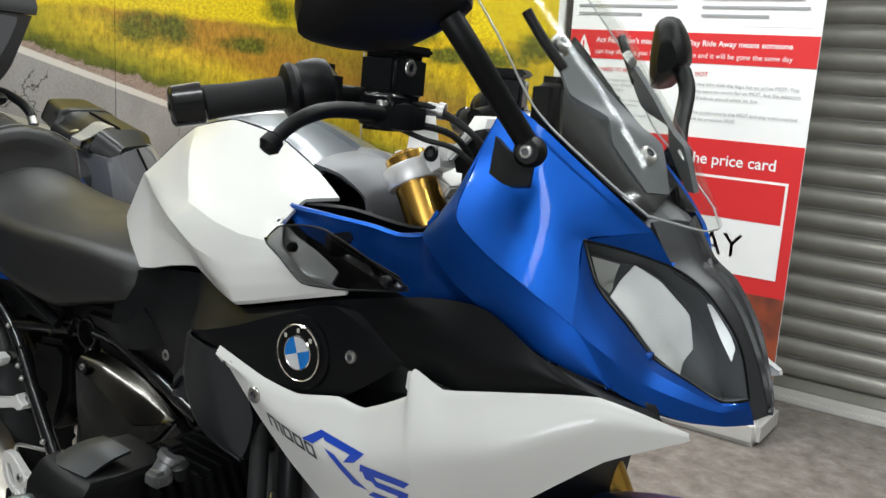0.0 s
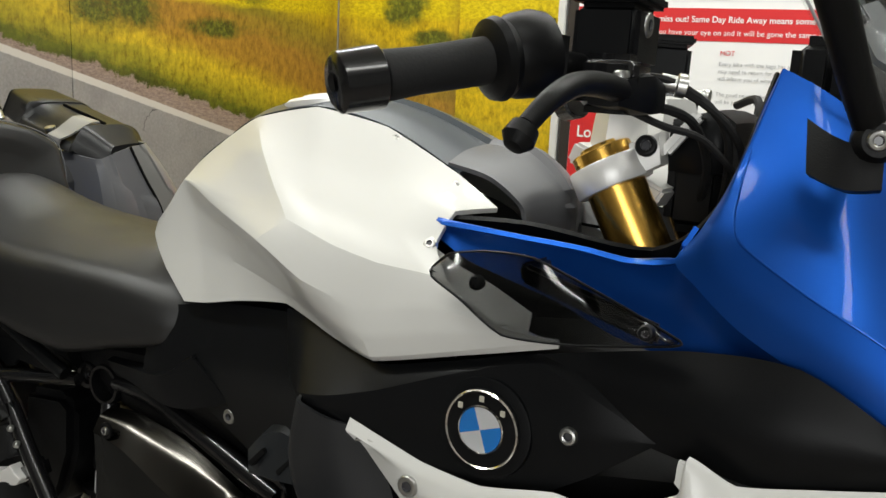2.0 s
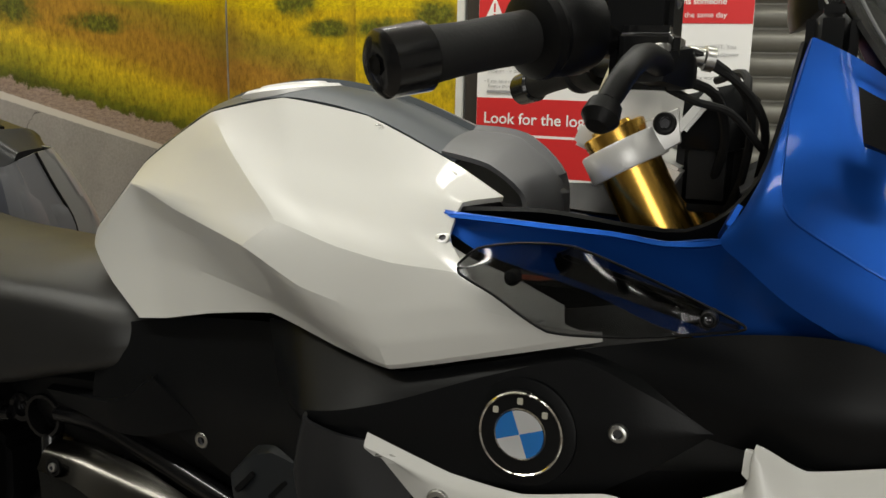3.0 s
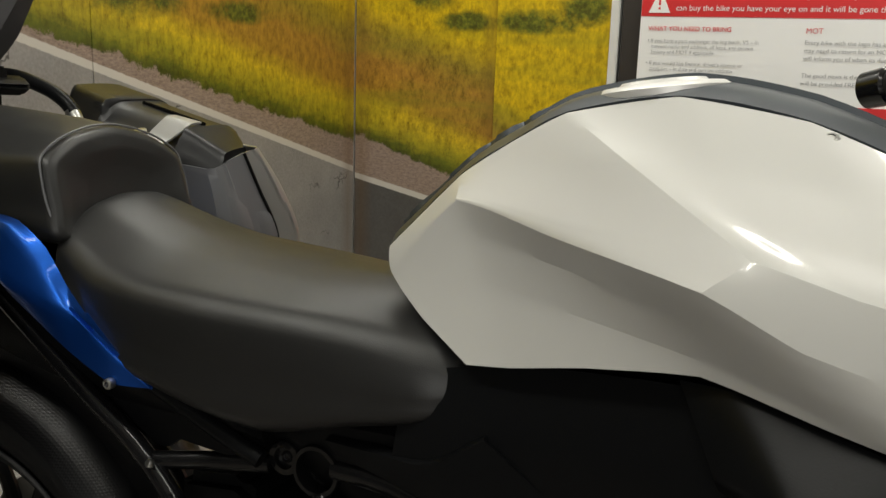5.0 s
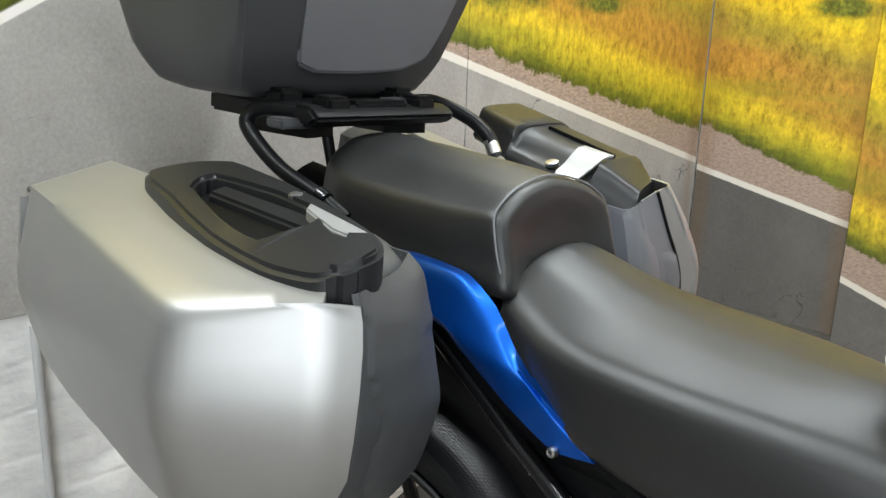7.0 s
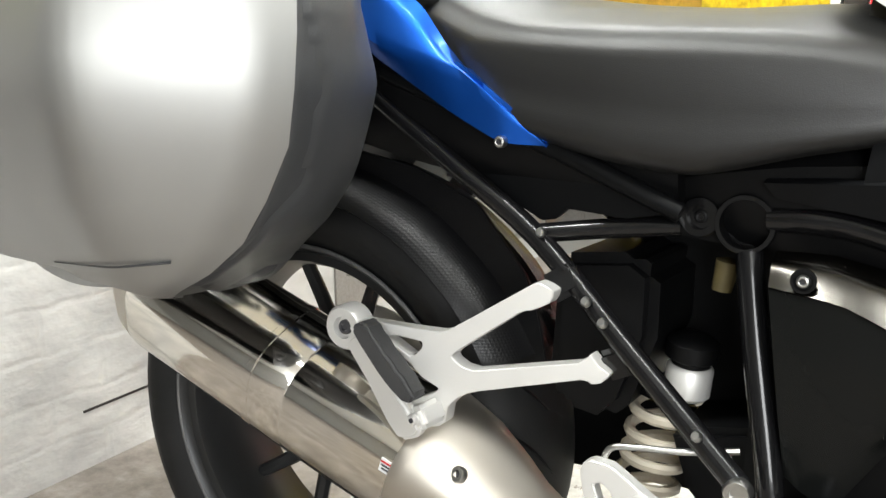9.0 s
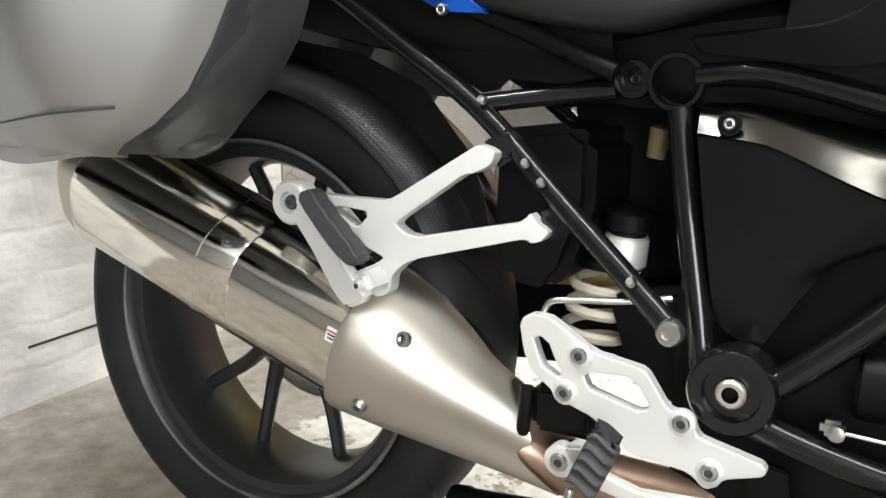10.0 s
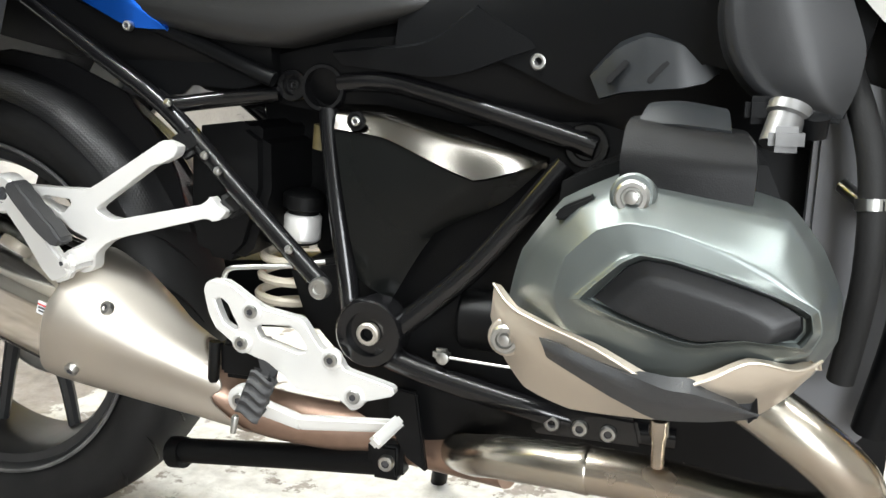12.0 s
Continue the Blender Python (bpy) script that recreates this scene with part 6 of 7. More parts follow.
sh = part("heat_shield", lathe([(0.388, 0.0725), (0.389, 0.0800), (0.394, 0.0818), (0.405, 0.0815), (0.450, 0.0745), (0.510, 0.0605), (0.560, 0.0480), (0.585, 0.0430), (0.605, 0.0400), (0.606, 0.0380), (0.560, 0.0440)], ax0, ax1, sides=72, squash=0.94, square=0.42), TITAN, bike, "satin steel exhaust heat shield")
run = (ax1 - ax0).normalized()
for v in sh.data.vertices:
    q = v.co - ax0
    far_on = max(0.0, q.dot(run) - 0.45) / 0.15
    rise = (q - run * q.dot(run)).z
    v.co += run * far_on * (-0.9 * rise + 0.014 * math.sin(rise * 120))
for at, way in (((0.247, -0.1815, 0.366), (-0.1, -0.85, 0.45)), ((0.196, -0.1865, 0.286), (-0.1, -0.85, -0.5))):
    bolt("shield_bolt", at, 0.0085, sh, STEEL, way=way)
tag_at = Vector((0.176, -0.2025, 0.363))
part("maker_tag", bar(tag_at - Vector((0.009, 0, -0.003)), tag_at + Vector((0.009, 0, -0.003)), 0.016, 0.0015, 0.0004), BADGEWHITE, can, "small white sticker")
for k in range(3):
    part("text_bar", bar(tag_at + Vector((-0.007, -0.0011, 0.0065 - 0.004 * k)), tag_at + Vector((0.007, -0.0011, 0.0025 - 0.004 * k)), 0.0018, 0.001, 0.0002), DECALDARK if k else RED, can)
part("link_pipe", tube([(0.330, -0.118, 0.262), (0.42, -0.09, 0.225), (0.56, -0.06, 0.205), (0.72, -0.10, 0.21)], 0.030, sides=18), REDDISH, bike, "heat-browned collector pipe")
part("header_pipe", tube([(0.945, -0.330, 0.405), (0.995, -0.345, 0.378), (1.040, -0.335, 0.335), (1.030, -0.300, 0.292), (0.970, -0.265, 0.276), (0.880, -0.245, 0.278), (0.800, -0.235, 0.275), (0.735, -0.205, 0.262), (0.690, -0.150, 0.235), (0.66, -0.10, 0.215)], 0.0225, sides=18), HEADER, bike, "blued steel header pipe")
part("pipe_band", lathe([(0, 0.0235), (0.012, 0.0245), (0.014, 0.0235)], (0.815, -0.237, 0.276), (0.83, -0.239, 0.277), sides=20), HEADER, bike)
part("probe", lathe([(0, 0.006), (0.03, 0.007), (0.034, 0.009), (0.05, 0.009), (0.052, 0.004)], (0.890, -0.262, 0.300), (0.890, -0.275, 0.36), sides=12), HEADER, bike)

# boxer cylinder on this side, plain on the other
for side in (1, -1):
    k = lambda pts: [(x, y * side, z) for x, y, z in pts]
    cyl = part("cylinder", plate([(0.815, 0.545), (0.865, 0.565), (0.950, 0.562), (0.970, 0.52), (0.96, 0.455), (0.93, 0.425), (0.84, 0.425), (0.805, 0.465)], min(-0.30 * side, -0.09 * side), max(-0.30 * side, -0.09 * side)), BLACK, bike, "finned black cylinder")
    for j in range(10):
        part("fin", plate([(0.800, 0.555), (0.860, 0.580), (0.960, 0.575), (0.985, 0.52), (0.975, 0.45), (0.94, 0.41), (0.83, 0.41), (0.79, 0.46)], min(-0.30 * side + 0.020 * j * side, -0.294 * side + 0.020 * j * side), max(-0.30 * side + 0.020 * j * side, -0.294 * side + 0.020 * j * side)), BLACK, cyl)
    base_ring = [(0.773, 0.47), (0.782, 0.507), (0.813, 0.549), (0.859, 0.571), (0.896, 0.567), (0.947, 0.558), (0.978, 0.549), (0.999, 0.523), (1.015, 0.488), (1.014, 0.458), (1.0, 0.431), (0.975, 0.407), (0.907, 0.387), (0.843, 0.39), (0.801, 0.413), (0.782, 0.439)]
    shoulder = [(0.799, 0.485), (0.806, 0.514), (0.835, 0.548), (0.867, 0.564), (0.895, 0.56), (0.939, 0.552), (0.97, 0.547), (0.987, 0.524), (1.001, 0.495), (1.002, 0.474), (0.991, 0.453), (0.967, 0.433), (0.906, 0.415), (0.853, 0.419), (0.82, 0.436), (0.804, 0.46)]
    crease = [(0.825, 0.493), (0.831, 0.519), (0.851, 0.538), (0.87, 0.543), (0.895, 0.54), (0.934, 0.527), (0.959, 0.514), (0.978, 0.503), (0.99, 0.497), (0.993, 0.483), (0.986, 0.469), (0.953, 0.46), (0.908, 0.444), (0.893, 0.445), (0.855, 0.459), (0.833, 0.474)]
    lip_out = [(0.835, 0.492), (0.848, 0.506), (0.865, 0.522), (0.878, 0.527), (0.899, 0.525), (0.935, 0.516), (0.961, 0.508), (0.98, 0.501), (0.988, 0.496), (0.99, 0.484), (0.984, 0.472), (0.948, 0.472), (0.919, 0.466), (0.903, 0.467), (0.866, 0.478), (0.847, 0.485)]
    lip_top = [(0.842, 0.494), (0.852, 0.505), (0.868, 0.52), (0.88, 0.526), (0.9, 0.524), (0.935, 0.515), (0.961, 0.507), (0.977, 0.501), (0.985, 0.496), (0.987, 0.485), (0.981, 0.475), (0.946, 0.476), (0.92, 0.471), (0.905, 0.472), (0.868, 0.483), (0.852, 0.489)]
    groove = [(0.848, 0.492), (0.856, 0.501), (0.87, 0.516), (0.881, 0.521), (0.899, 0.519), (0.935, 0.51), (0.962, 0.502), (0.975, 0.496), (0.983, 0.491), (0.984, 0.482), (0.979, 0.475), (0.945, 0.475), (0.92, 0.471), (0.906, 0.473), (0.869, 0.484), (0.856, 0.489)]
    guard_rows = [[(0.769, -0.4, 0.486), (0.788, -0.425, 0.476), (0.813, -0.445, 0.471), (0.853, -0.462, 0.462), (0.898, -0.468, 0.443), (0.926, -0.468, 0.45), (0.952, -0.462, 0.463), (0.98, -0.452, 0.458), (0.996, -0.44, 0.463)], [(0.769, -0.404, 0.474), (0.784, -0.423, 0.459), (0.808, -0.439, 0.445), (0.845, -0.452, 0.436), (0.893, -0.46, 0.429), (0.927, -0.46, 0.434), (0.954, -0.455, 0.442), (0.978, -0.447, 0.447), (0.993, -0.444, 0.459)], [(0.763, -0.385, 0.456), (0.775, -0.4, 0.434), (0.797, -0.41, 0.411), (0.833, -0.42, 0.402), (0.886, -0.43, 0.405), (0.928, -0.43, 0.409), (0.957, -0.425, 0.413), (0.978, -0.42, 0.428), (0.993, -0.425, 0.449)]]
    strip_rows = [[(0.814, -0.45, 0.462), (0.834, -0.463, 0.461), (0.873, -0.473, 0.451), (0.902, -0.478, 0.444), (0.92, -0.478, 0.443), (0.961, -0.452, 0.426)], [(0.818, -0.454, 0.456), (0.837, -0.466, 0.453), (0.87, -0.473, 0.443), (0.899, -0.47, 0.431), (0.924, -0.468, 0.431), (0.96, -0.453, 0.425)], [(0.819, -0.446, 0.447), (0.838, -0.456, 0.441), (0.865, -0.46, 0.429), (0.895, -0.45, 0.413), (0.928, -0.446, 0.414), (0.96, -0.442, 0.419)]]
    inset = lambda r, s: [(0.915 + (x - 0.915) * s, 0.497 + (z - 0.497) * s) for x, z in r]
    ring_at = lambda y, r: [(x, y * side, z) for x, z in r]
    grow = [(a[0] * 0.5 + b[0] * 0.5, a[1] * 0.5 + b[1] * 0.5) for a, b in zip(base_ring, shoulder)]
    rings = [ring_at(-0.300, inset(base_ring, 0.97)), ring_at(-0.365, base_ring), ring_at(-0.400, grow), ring_at(-0.420, shoulder), ring_at(-0.448, [(a[0] * 0.15 + b[0] * 0.85, a[1] * 0.15 + b[1] * 0.85) for a, b in zip(shoulder, crease)]), ring_at(-0.450, crease), ring_at(-0.4555, lip_out), ring_at(-0.461, lip_top), ring_at(-0.449, groove)]
    vc = part("valve_cover", hull(rings, nu=4, nv=4, ten=0.45, tenv=0.3), GREEN, bike, "grey-green metallic valve cover")
    if side > 0:
        facet = inset([(x, z + 0.002) for x, z in groove], 0.95)
        part("insert", hull([ring_at(-0.446, inset(groove, 0.99)), ring_at(-0.4535, facet), ring_at(-0.4600, [(x, z - 0.006) for x, z in inset(groove, 0.72)]), ring_at(-0.4605, [(x, z - 0.007) for x, z in inset(groove, 0.60)])], nu=3, nv=3, ten=0.3, tenv=0.1), INSERT, vc, "black plastic insert")
        part("guard", loft(guard_rows, nu=6, nv=6, ten=0.5, tenv=0.8, thick=0.006), GUARD, vc, "beige alloy cylinder guard")
        part("guard_lip", tube([(x, y - 0.002, z) for x, y, z in guard_rows[0]], 0.0012, n=5, sides=8), GUARD, vc)
        part("guard_strip", loft(strip_rows, nu=6, nv=5, ten=0.4, tenv=0.7, thick=0.012), CASE, vc, "black rubbing strip")
        part("cover_recess", plate([(0.814, 0.540), (0.819, 0.548), (0.841, 0.558), (0.844, 0.556), (0.836, 0.547), (0.820, 0.538)], -0.414, -0.390, bevel=0.002), BLACK, vc)
        for bx, by, bz, r in ((0.870, -0.424, 0.560, 0.0120), (0.784, -0.414, 0.450, 0.0110)):
            part("bolt_boss", lathe([(-0.02, r * 1.35), (0.004, r * 1.3), (0.006, r * 1.15), (0.006, 0)], (bx, by, bz), (bx, -1, bz + 0.1), sides=24), GREEN if bz > 0.5 else GUARD, vc)
            part("cover_bolt", lathe([(0, r), (0.004, r), (0.006, r * 0.85), (0.006, r * 0.62), (0.003, r * 0.55), (0.003, r * 0.42), (0.007, r * 0.36), (0.008, 0)], (bx, by - 0.006, bz), (bx, -1, bz), sides=28), STEEL, vc)
        part("coil_cover", hull([[(x, y, z) for x, y in ((0.858, -0.405), (0.948, -0.400), (0.946, -0.295), (0.862, -0.295))] if k == 0 else [(0.89 + (x - 0.89) * s, y + o, z + t * (x - 0.9)) for x, y in ((0.858, -0.405), (0.948, -0.400), (0.946, -0.295), (0.862, -0.295))] for k, (z, s, o, t) in enumerate(((0.555, 1, 0, 0), (0.582, 1.02, 0.002, -0.05), (0.600, 0.98, 0.016, -0.12), (0.606, 0.90, 0.024, -0.12)))], nu=3, nv=3, ten=0.25), BLACK, cyl, "black ignition coil cover")
        part("coil_top", loft([[(0.866, -0.380, 0.603), (0.895, -0.382, 0.604), (0.930, -0.374, 0.600)], [(0.870, -0.345, 0.616), (0.895, -0.345, 0.617), (0.928, -0.340, 0.611)], [(0.874, -0.315, 0.618), (0.895, -0.315, 0.619), (0.926, -0.312, 0.614)]], nu=4, nv=4, thick=-0.004), DARKSLATE, cyl)
        part("throttle_body", merge(lathe([(0, 0.014), (0.024, 0.014), (0.026, 0.017), (0.034, 0.017), (0.034, 0)], (0.965, -0.30, 0.590), (0.985, -0.27, 0.66), sides=20), box((0.958, -0.318, 0.586), (0.984, -0.290, 0.606), 0.005)), RIMEDGE, cyl)
        part("intake_clamp", merge(box((0.940, -0.290, 0.606), (0.972, -0.262, 0.628), 0.005), lathe([(0, 0.010), (0.016, 0.011), (0.018, 0.006)], (0.992, -0.286, 0.598), (0.992, -0.300, 0.640), sides=14)), SATIN, cyl)
        part("intake_shroud", loft([[(0.800, -0.125, 0.655), (0.825, -0.125, 0.683), (0.852, -0.125, 0.696), (0.880, -0.128, 0.690), (0.922, -0.135, 0.655)], [(0.797, -0.150, 0.643), (0.822, -0.158, 0.668), (0.850, -0.162, 0.680), (0.880, -0.164, 0.674), (0.920, -0.160, 0.650)], [(0.808, -0.160, 0.622), (0.830, -0.168, 0.628), (0.851, -0.170, 0.630), (0.885, -0.170, 0.633), (0.906, -0.165, 0.638)]], nu=5, nv=5, ten=0.4, tenv=0.2, thick=0.006), DARKSLATE, bike, "slate grey intake shroud with two slots")
        for sx in (0.816, 0.854):
            part("shroud_slot", bar((sx, -0.1655, 0.637), (sx + 0.018, -0.1625, 0.657), 0.006, 0.010, 0.001), BLACK, bike)


# hoses and brackets ahead of the cylinder
for pts, r, mat in (([(1.02, -0.19, 0.66), (1.045, -0.215, 0.58), (1.05, -0.22, 0.48), (1.04, -0.205, 0.38)], 0.012, RUBBER), ([(1.06, -0.18, 0.70), (1.085, -0.20, 0.60), (1.09, -0.205, 0.46), (1.07, -0.19, 0.33)], 0.016, SATIN), ([(1.03, -0.17, 0.55), (1.06, -0.20, 0.53), (1.10, -0.20, 0.52)], 0.007, STEEL)):
    part("coolant_hose", tube(pts, r, sides=14), mat, bike, "hose beside the engine")
part("hose_clip", lathe([(0, 0.0135), (0.010, 0.0135), (0.011, 0.012)], (1.048, -0.218, 0.545), (1.050, -0.22, 0.50), sides=18), STEEL, bike)
part("engine_front_plate", plate([(1.005, 0.66), (1.12, 0.62), (1.14, 0.40), (1.06, 0.30), (1.00, 0.34)], -0.165, -0.13, bevel=0.006), CASEPANEL, bike, "dark grey panel ahead of the engine")
bolt("plate_bolt", (1.075, -0.166, 0.545), 0.008, bike)


# rear wheel
HUB = Vector((-0.040, 0.0, 0.312))


def turned(profile, mat, name, parent, label="", sides=72):
    return part(name, lathe([(y, r) for y, r in profile], HUB, HUB + Vector((0, 1, 0)), sides=sides, caps=False), mat, parent, label)


wheel = empty("rear_wheel", "", "")
wheel.parent = bike
for key in ("label", "category"):
    if key in wheel:
        del wheel[key]
wheel["label"] = "wide rear tyre on a dark grey cast wheel"
turned([(-0.062, 0.232), (-0.074, 0.240), (-0.086, 0.262), (-0.090, 0.276), (-0.084, 0.292), (-0.062, 0.306), (-0.030, 0.314), (0, 0.3155), (0.030, 0.314), (0.062, 0.306), (0.084, 0.292), (0.090, 0.276), (0.086, 0.262), (0.074, 0.240), (0.062, 0.232)], RUBBER, "tyre", wheel, "wide black tyre with tread grooves")
turned([(-0.076, 0.2385), (-0.078, 0.2340), (-0.074, 0.2300), (-0.068, 0.2270), (-0.066, 0.2150), (-0.050, 0.2080), (0.00, 0.2020), (0.050, 0.2080), (0.066, 0.2150), (0.074, 0.2300), (0.076, 0.2385), (0.07, 0.2400), (0.05, 0.2160), (0, 0.2100), (-0.05, 0.2160), (-0.07, 0.2400)], RIM, "rim", wheel, "dark grey rim")
turned([(-0.0785, 0.2330), (-0.0800, 0.2355), (-0.0785, 0.2385), (-0.0765, 0.2385)], RIMEDGE, "rim_edge", wheel, "bright rim edge")
turned([(-0.050, 0.0), (-0.050, 0.030), (-0.052, 0.040), (-0.030, 0.058), (0.05, 0.070), (0.09, 0.075), (0.09, 0.0)], RIM, "hub", wheel)
turned([(0.055, 0.135), (0.060, 0.135), (0.060, 0.085), (0.055, 0.085)], STEEL, "brake_disc", wheel, "steel brake disc", sides=48)
for j in range(5):
    for s in (-1, 1):
        a0, a1 = math.radians(72 * j + 20 + s * 10), math.radians(72 * j + 20 + s * 17)
        pt = lambda r, a, y: HUB + Vector((r * math.cos(a), y, r * math.sin(a)))
        part("spoke", tube([pt(0.045, a0, 0.0), pt(0.12, (a0 * 2 + a1) / 3, 0.010), pt(0.207, a1, 0.005)], (0.0125, 0.009), sides=8), RIM, wheel)
# curved tread bars
for j in range(26):
    a = 2 * math.pi * j / 26
    q = []
    for k in range(5):
        t = k / 4
        y = -0.020 - 0.055 * t
        r = 0.3150 - 2.0 * y * y * 1.5 - (0.004 if t == 1 else 0)
        q.append(HUB + Vector((r * math.cos(a + 0.20 * t), y, r * math.sin(a + 0.20 * t))))
    part("tread_groove", tube(q, (0.0020, 0.0032), n=3, sides=6), BLACK, wheel)
# hugger round the front of the tyre
mesh_black = material("woven_black_plastic", (0.005, 0.005, 0.0055), 0.32, grain=0.0, wear=0.1, spec=0.25)
nt = mesh_black.node_tree
chk = nt.nodes.new("ShaderNodeTexVoronoi")
chk.inputs["Scale"].default_value = 330
chk.inputs["Randomness"].default_value = 0.0
cord = nt.nodes.new("ShaderNodeTexCoord")
nt.links.new(cord.outputs["Object"], chk.inputs["Vector"])
bmp = nt.nodes.new("ShaderNodeBump")
bmp.inputs["Strength"].default_value, bmp.inputs["Distance"].default_value = 0.28, 0.0012
nt.links.new(chk.outputs["Distance"], bmp.inputs["Height"])
nt.links.new(bmp.outputs[0], nt.nodes["Principled BSDF"].inputs["Normal"])
hug = [[HUB + Vector(((0.340 - 3.2 * max(0, abs(y) - 0.045) ** 2 * 4) * math.cos(math.radians(d)), y, (0.340 - 3.2 * max(0, abs(y) - 0.045) ** 2 * 4) * math.sin(math.radians(d)))) for d in (118, 97, 78, 60, 42, 26)] for y in (-0.100, -0.085, -0.045, 0, 0.045, 0.085, 0.100)]
part("hugger", loft(hug, nu=5, nv=3, thick=-0.004), mesh_black, bike, "textured black rear hugger")
guard = [(-0.10, 0.655), (0.02, 0.668), (0.110, 0.652), (0.192, 0.616), (0.212, 0.592), (0.251, 0.546), (0.266, 0.510), (0.282, 0.440)]
part("hugger_side", plate(guard + [(HUB.x + 0.322 * math.cos(math.radians(d)), HUB.z + 0.322 * math.sin(math.radians(d))) for d in range(24, 108, 8)], -0.056, -0.051, bevel=0.001), mesh_black, bike, "textured black side of the hugger")
for y in (-0.088, 0.083):
    part("seat_side_panel", plate([(0.100, 0.728), (0.200, 0.655), (0.283, 0.612), (0.300, 0.615), (0.312, 0.626), (0.372, 0.622), (0.420, 0.632), (0.420, 0.645), (0.360, 0.672), (0.300, 0.690), (0.240, 0.692), (0.140, 0.745)], y, y + 0.005, bevel=0.001), SATIN, bike, "black panel under the seat")
for s in (-1, 1):
    part("seat_rail", tube([(0.100, s * 0.104, 0.757), (0.200, s * 0.105, 0.722), (0.302, s * 0.105, 0.686), (0.362, s * 0.105, 0.662), (0.428, s * 0.100, 0.634)], 0.0095, n=5, sides=12), SATIN, bike, "black upper seat rail")
part("swingarm", hull([[(0.50, 0.06, 0.30), (0.50, 0.06, 0.40), (0.50, 0.12, 0.40), (0.50, 0.12, 0.30)], [(0.2, 0.10, 0.27), (0.2, 0.10, 0.37), (0.2, 0.17, 0.37), (0.2, 0.17, 0.27)], [(-0.10, 0.10, 0.24), (-0.10, 0.10, 0.38), (-0.10, 0.18, 0.38), (-0.10, 0.18, 0.24)]], ten=0.4), BLACK, bike, "black single-sided swingarm")

# luggage rack
part("rack_rail", tube([(-0.090, -0.128, 0.868), (-0.130, -0.140, 0.892), (-0.200, -0.150, 0.918), (-0.262, -0.152, 0.955), (-0.274, -0.150, 0.975), (-0.255, -0.138, 0.988), (-0.200, -0.120, 0.990)], 0.0105, sides=14), SATIN, bike, "black luggage rail")
part("rack_rail", tube([(-0.095, 0.150, 0.951), (-0.115, 0.150, 0.968), (-0.155, 0.150, 0.985), (-0.219, 0.140, 1.000), (-0.300, 0.130, 0.985)], 0.0105, sides=14), SATIN, bike, "black luggage rail")
# far end in steel, so that its grey highlight sits in the colour
part("rail_end", lathe([(0, 0.0108), (0.022, 0.0108), (0.026, 0.006)], (-0.100, 0.150, 0.955), (-0.088, 0.150, 0.935), sides=14), STEEL, bike)
part("rail_end", lathe([(0, 0.0108), (0.016, 0.0108), (0.018, 0.006)], (-0.130, -0.140, 0.895), (-0.110, -0.138, 0.886), sides=14), FRAMEBLACK, bike)
for side in (-1, 1):
    part("rack_strut", tube([(-0.21, side * 0.05, 0.90), (-0.225, side * 0.06, 0.985)], 0.008), BLACK, bike)
part("rack_plate", plate([(-0.40, 0.972), (-0.17, 0.972), (-0.15, 0.985), (-0.17, 1.000), (-0.40, 1.000)], -0.13, 0.13, bevel=0.005), BLACK, bike, "black rack plate")
part("rack_latch", merge(box((-0.205, -0.10, 0.985), (-0.165, -0.06, 1.012), 0.005), box((-0.205, 0.06, 0.985), (-0.165, 0.10, 1.012), 0.005), box((-0.20, -0.05, 0.990), (-0.17, 0.05, 1.006), 0.005)), BLACK, bike)

for side in (-1, 1):
    part("rack_lug", hull([[(x, side * y, z) for x, y in ((-0.30, 0.050), (-0.215, 0.050), (-0.195, 0.110), (-0.30, 0.125))] for z in (0.955, 0.970, 0.992)], nu=2, nv=3, ten=0.3), BLACK, bike)
    part("case_foot", box((-0.275, min(side * 0.085, side * 0.125), 0.988), (-0.235, max(side * 0.085, side * 0.125), 1.016), 0.006), BLACK, bike)
rack_bridge = part("rack_bridge", plate([(-0.160, 0.983), (-0.114, 0.982), (-0.087, 0.995), (-0.047, 0.998), (0.026, 0.998), (0.036, 1.006), (0.099, 1.007), (0.101, 0.986), (0.061, 0.983), (0.049, 0.985), (-0.057, 0.983), (-0.085, 0.971), (-0.118, 0.969), (-0.159, 0.969)], 0.0, 0.035, bevel=0.003), CASE, bike, "black scalloped rack bridge")
for v in rack_bridge.data.vertices:
    x, y, z = v.co
    v.co = (-0.185 - y, x, z)

# ---- top case ----
topcase = empty("top_case", "large dark grey plastic top case on the luggage rack", "top case", at=LEAN)


def rounded(x0, x1, y, z, r):
    pts = []
    for cx, cy, a0 in ((x1 - r, -y + r, -90), (x1 - r, y - r, 0), (x0 + r, y - r, 90), (x0 + r, -y + r, 180)):
        pts += [(cx + r * math.cos(math.radians(a0 + d)), cy + r * math.sin(math.radians(a0 + d)), z) for d in (0, 45, 90)]
    return pts


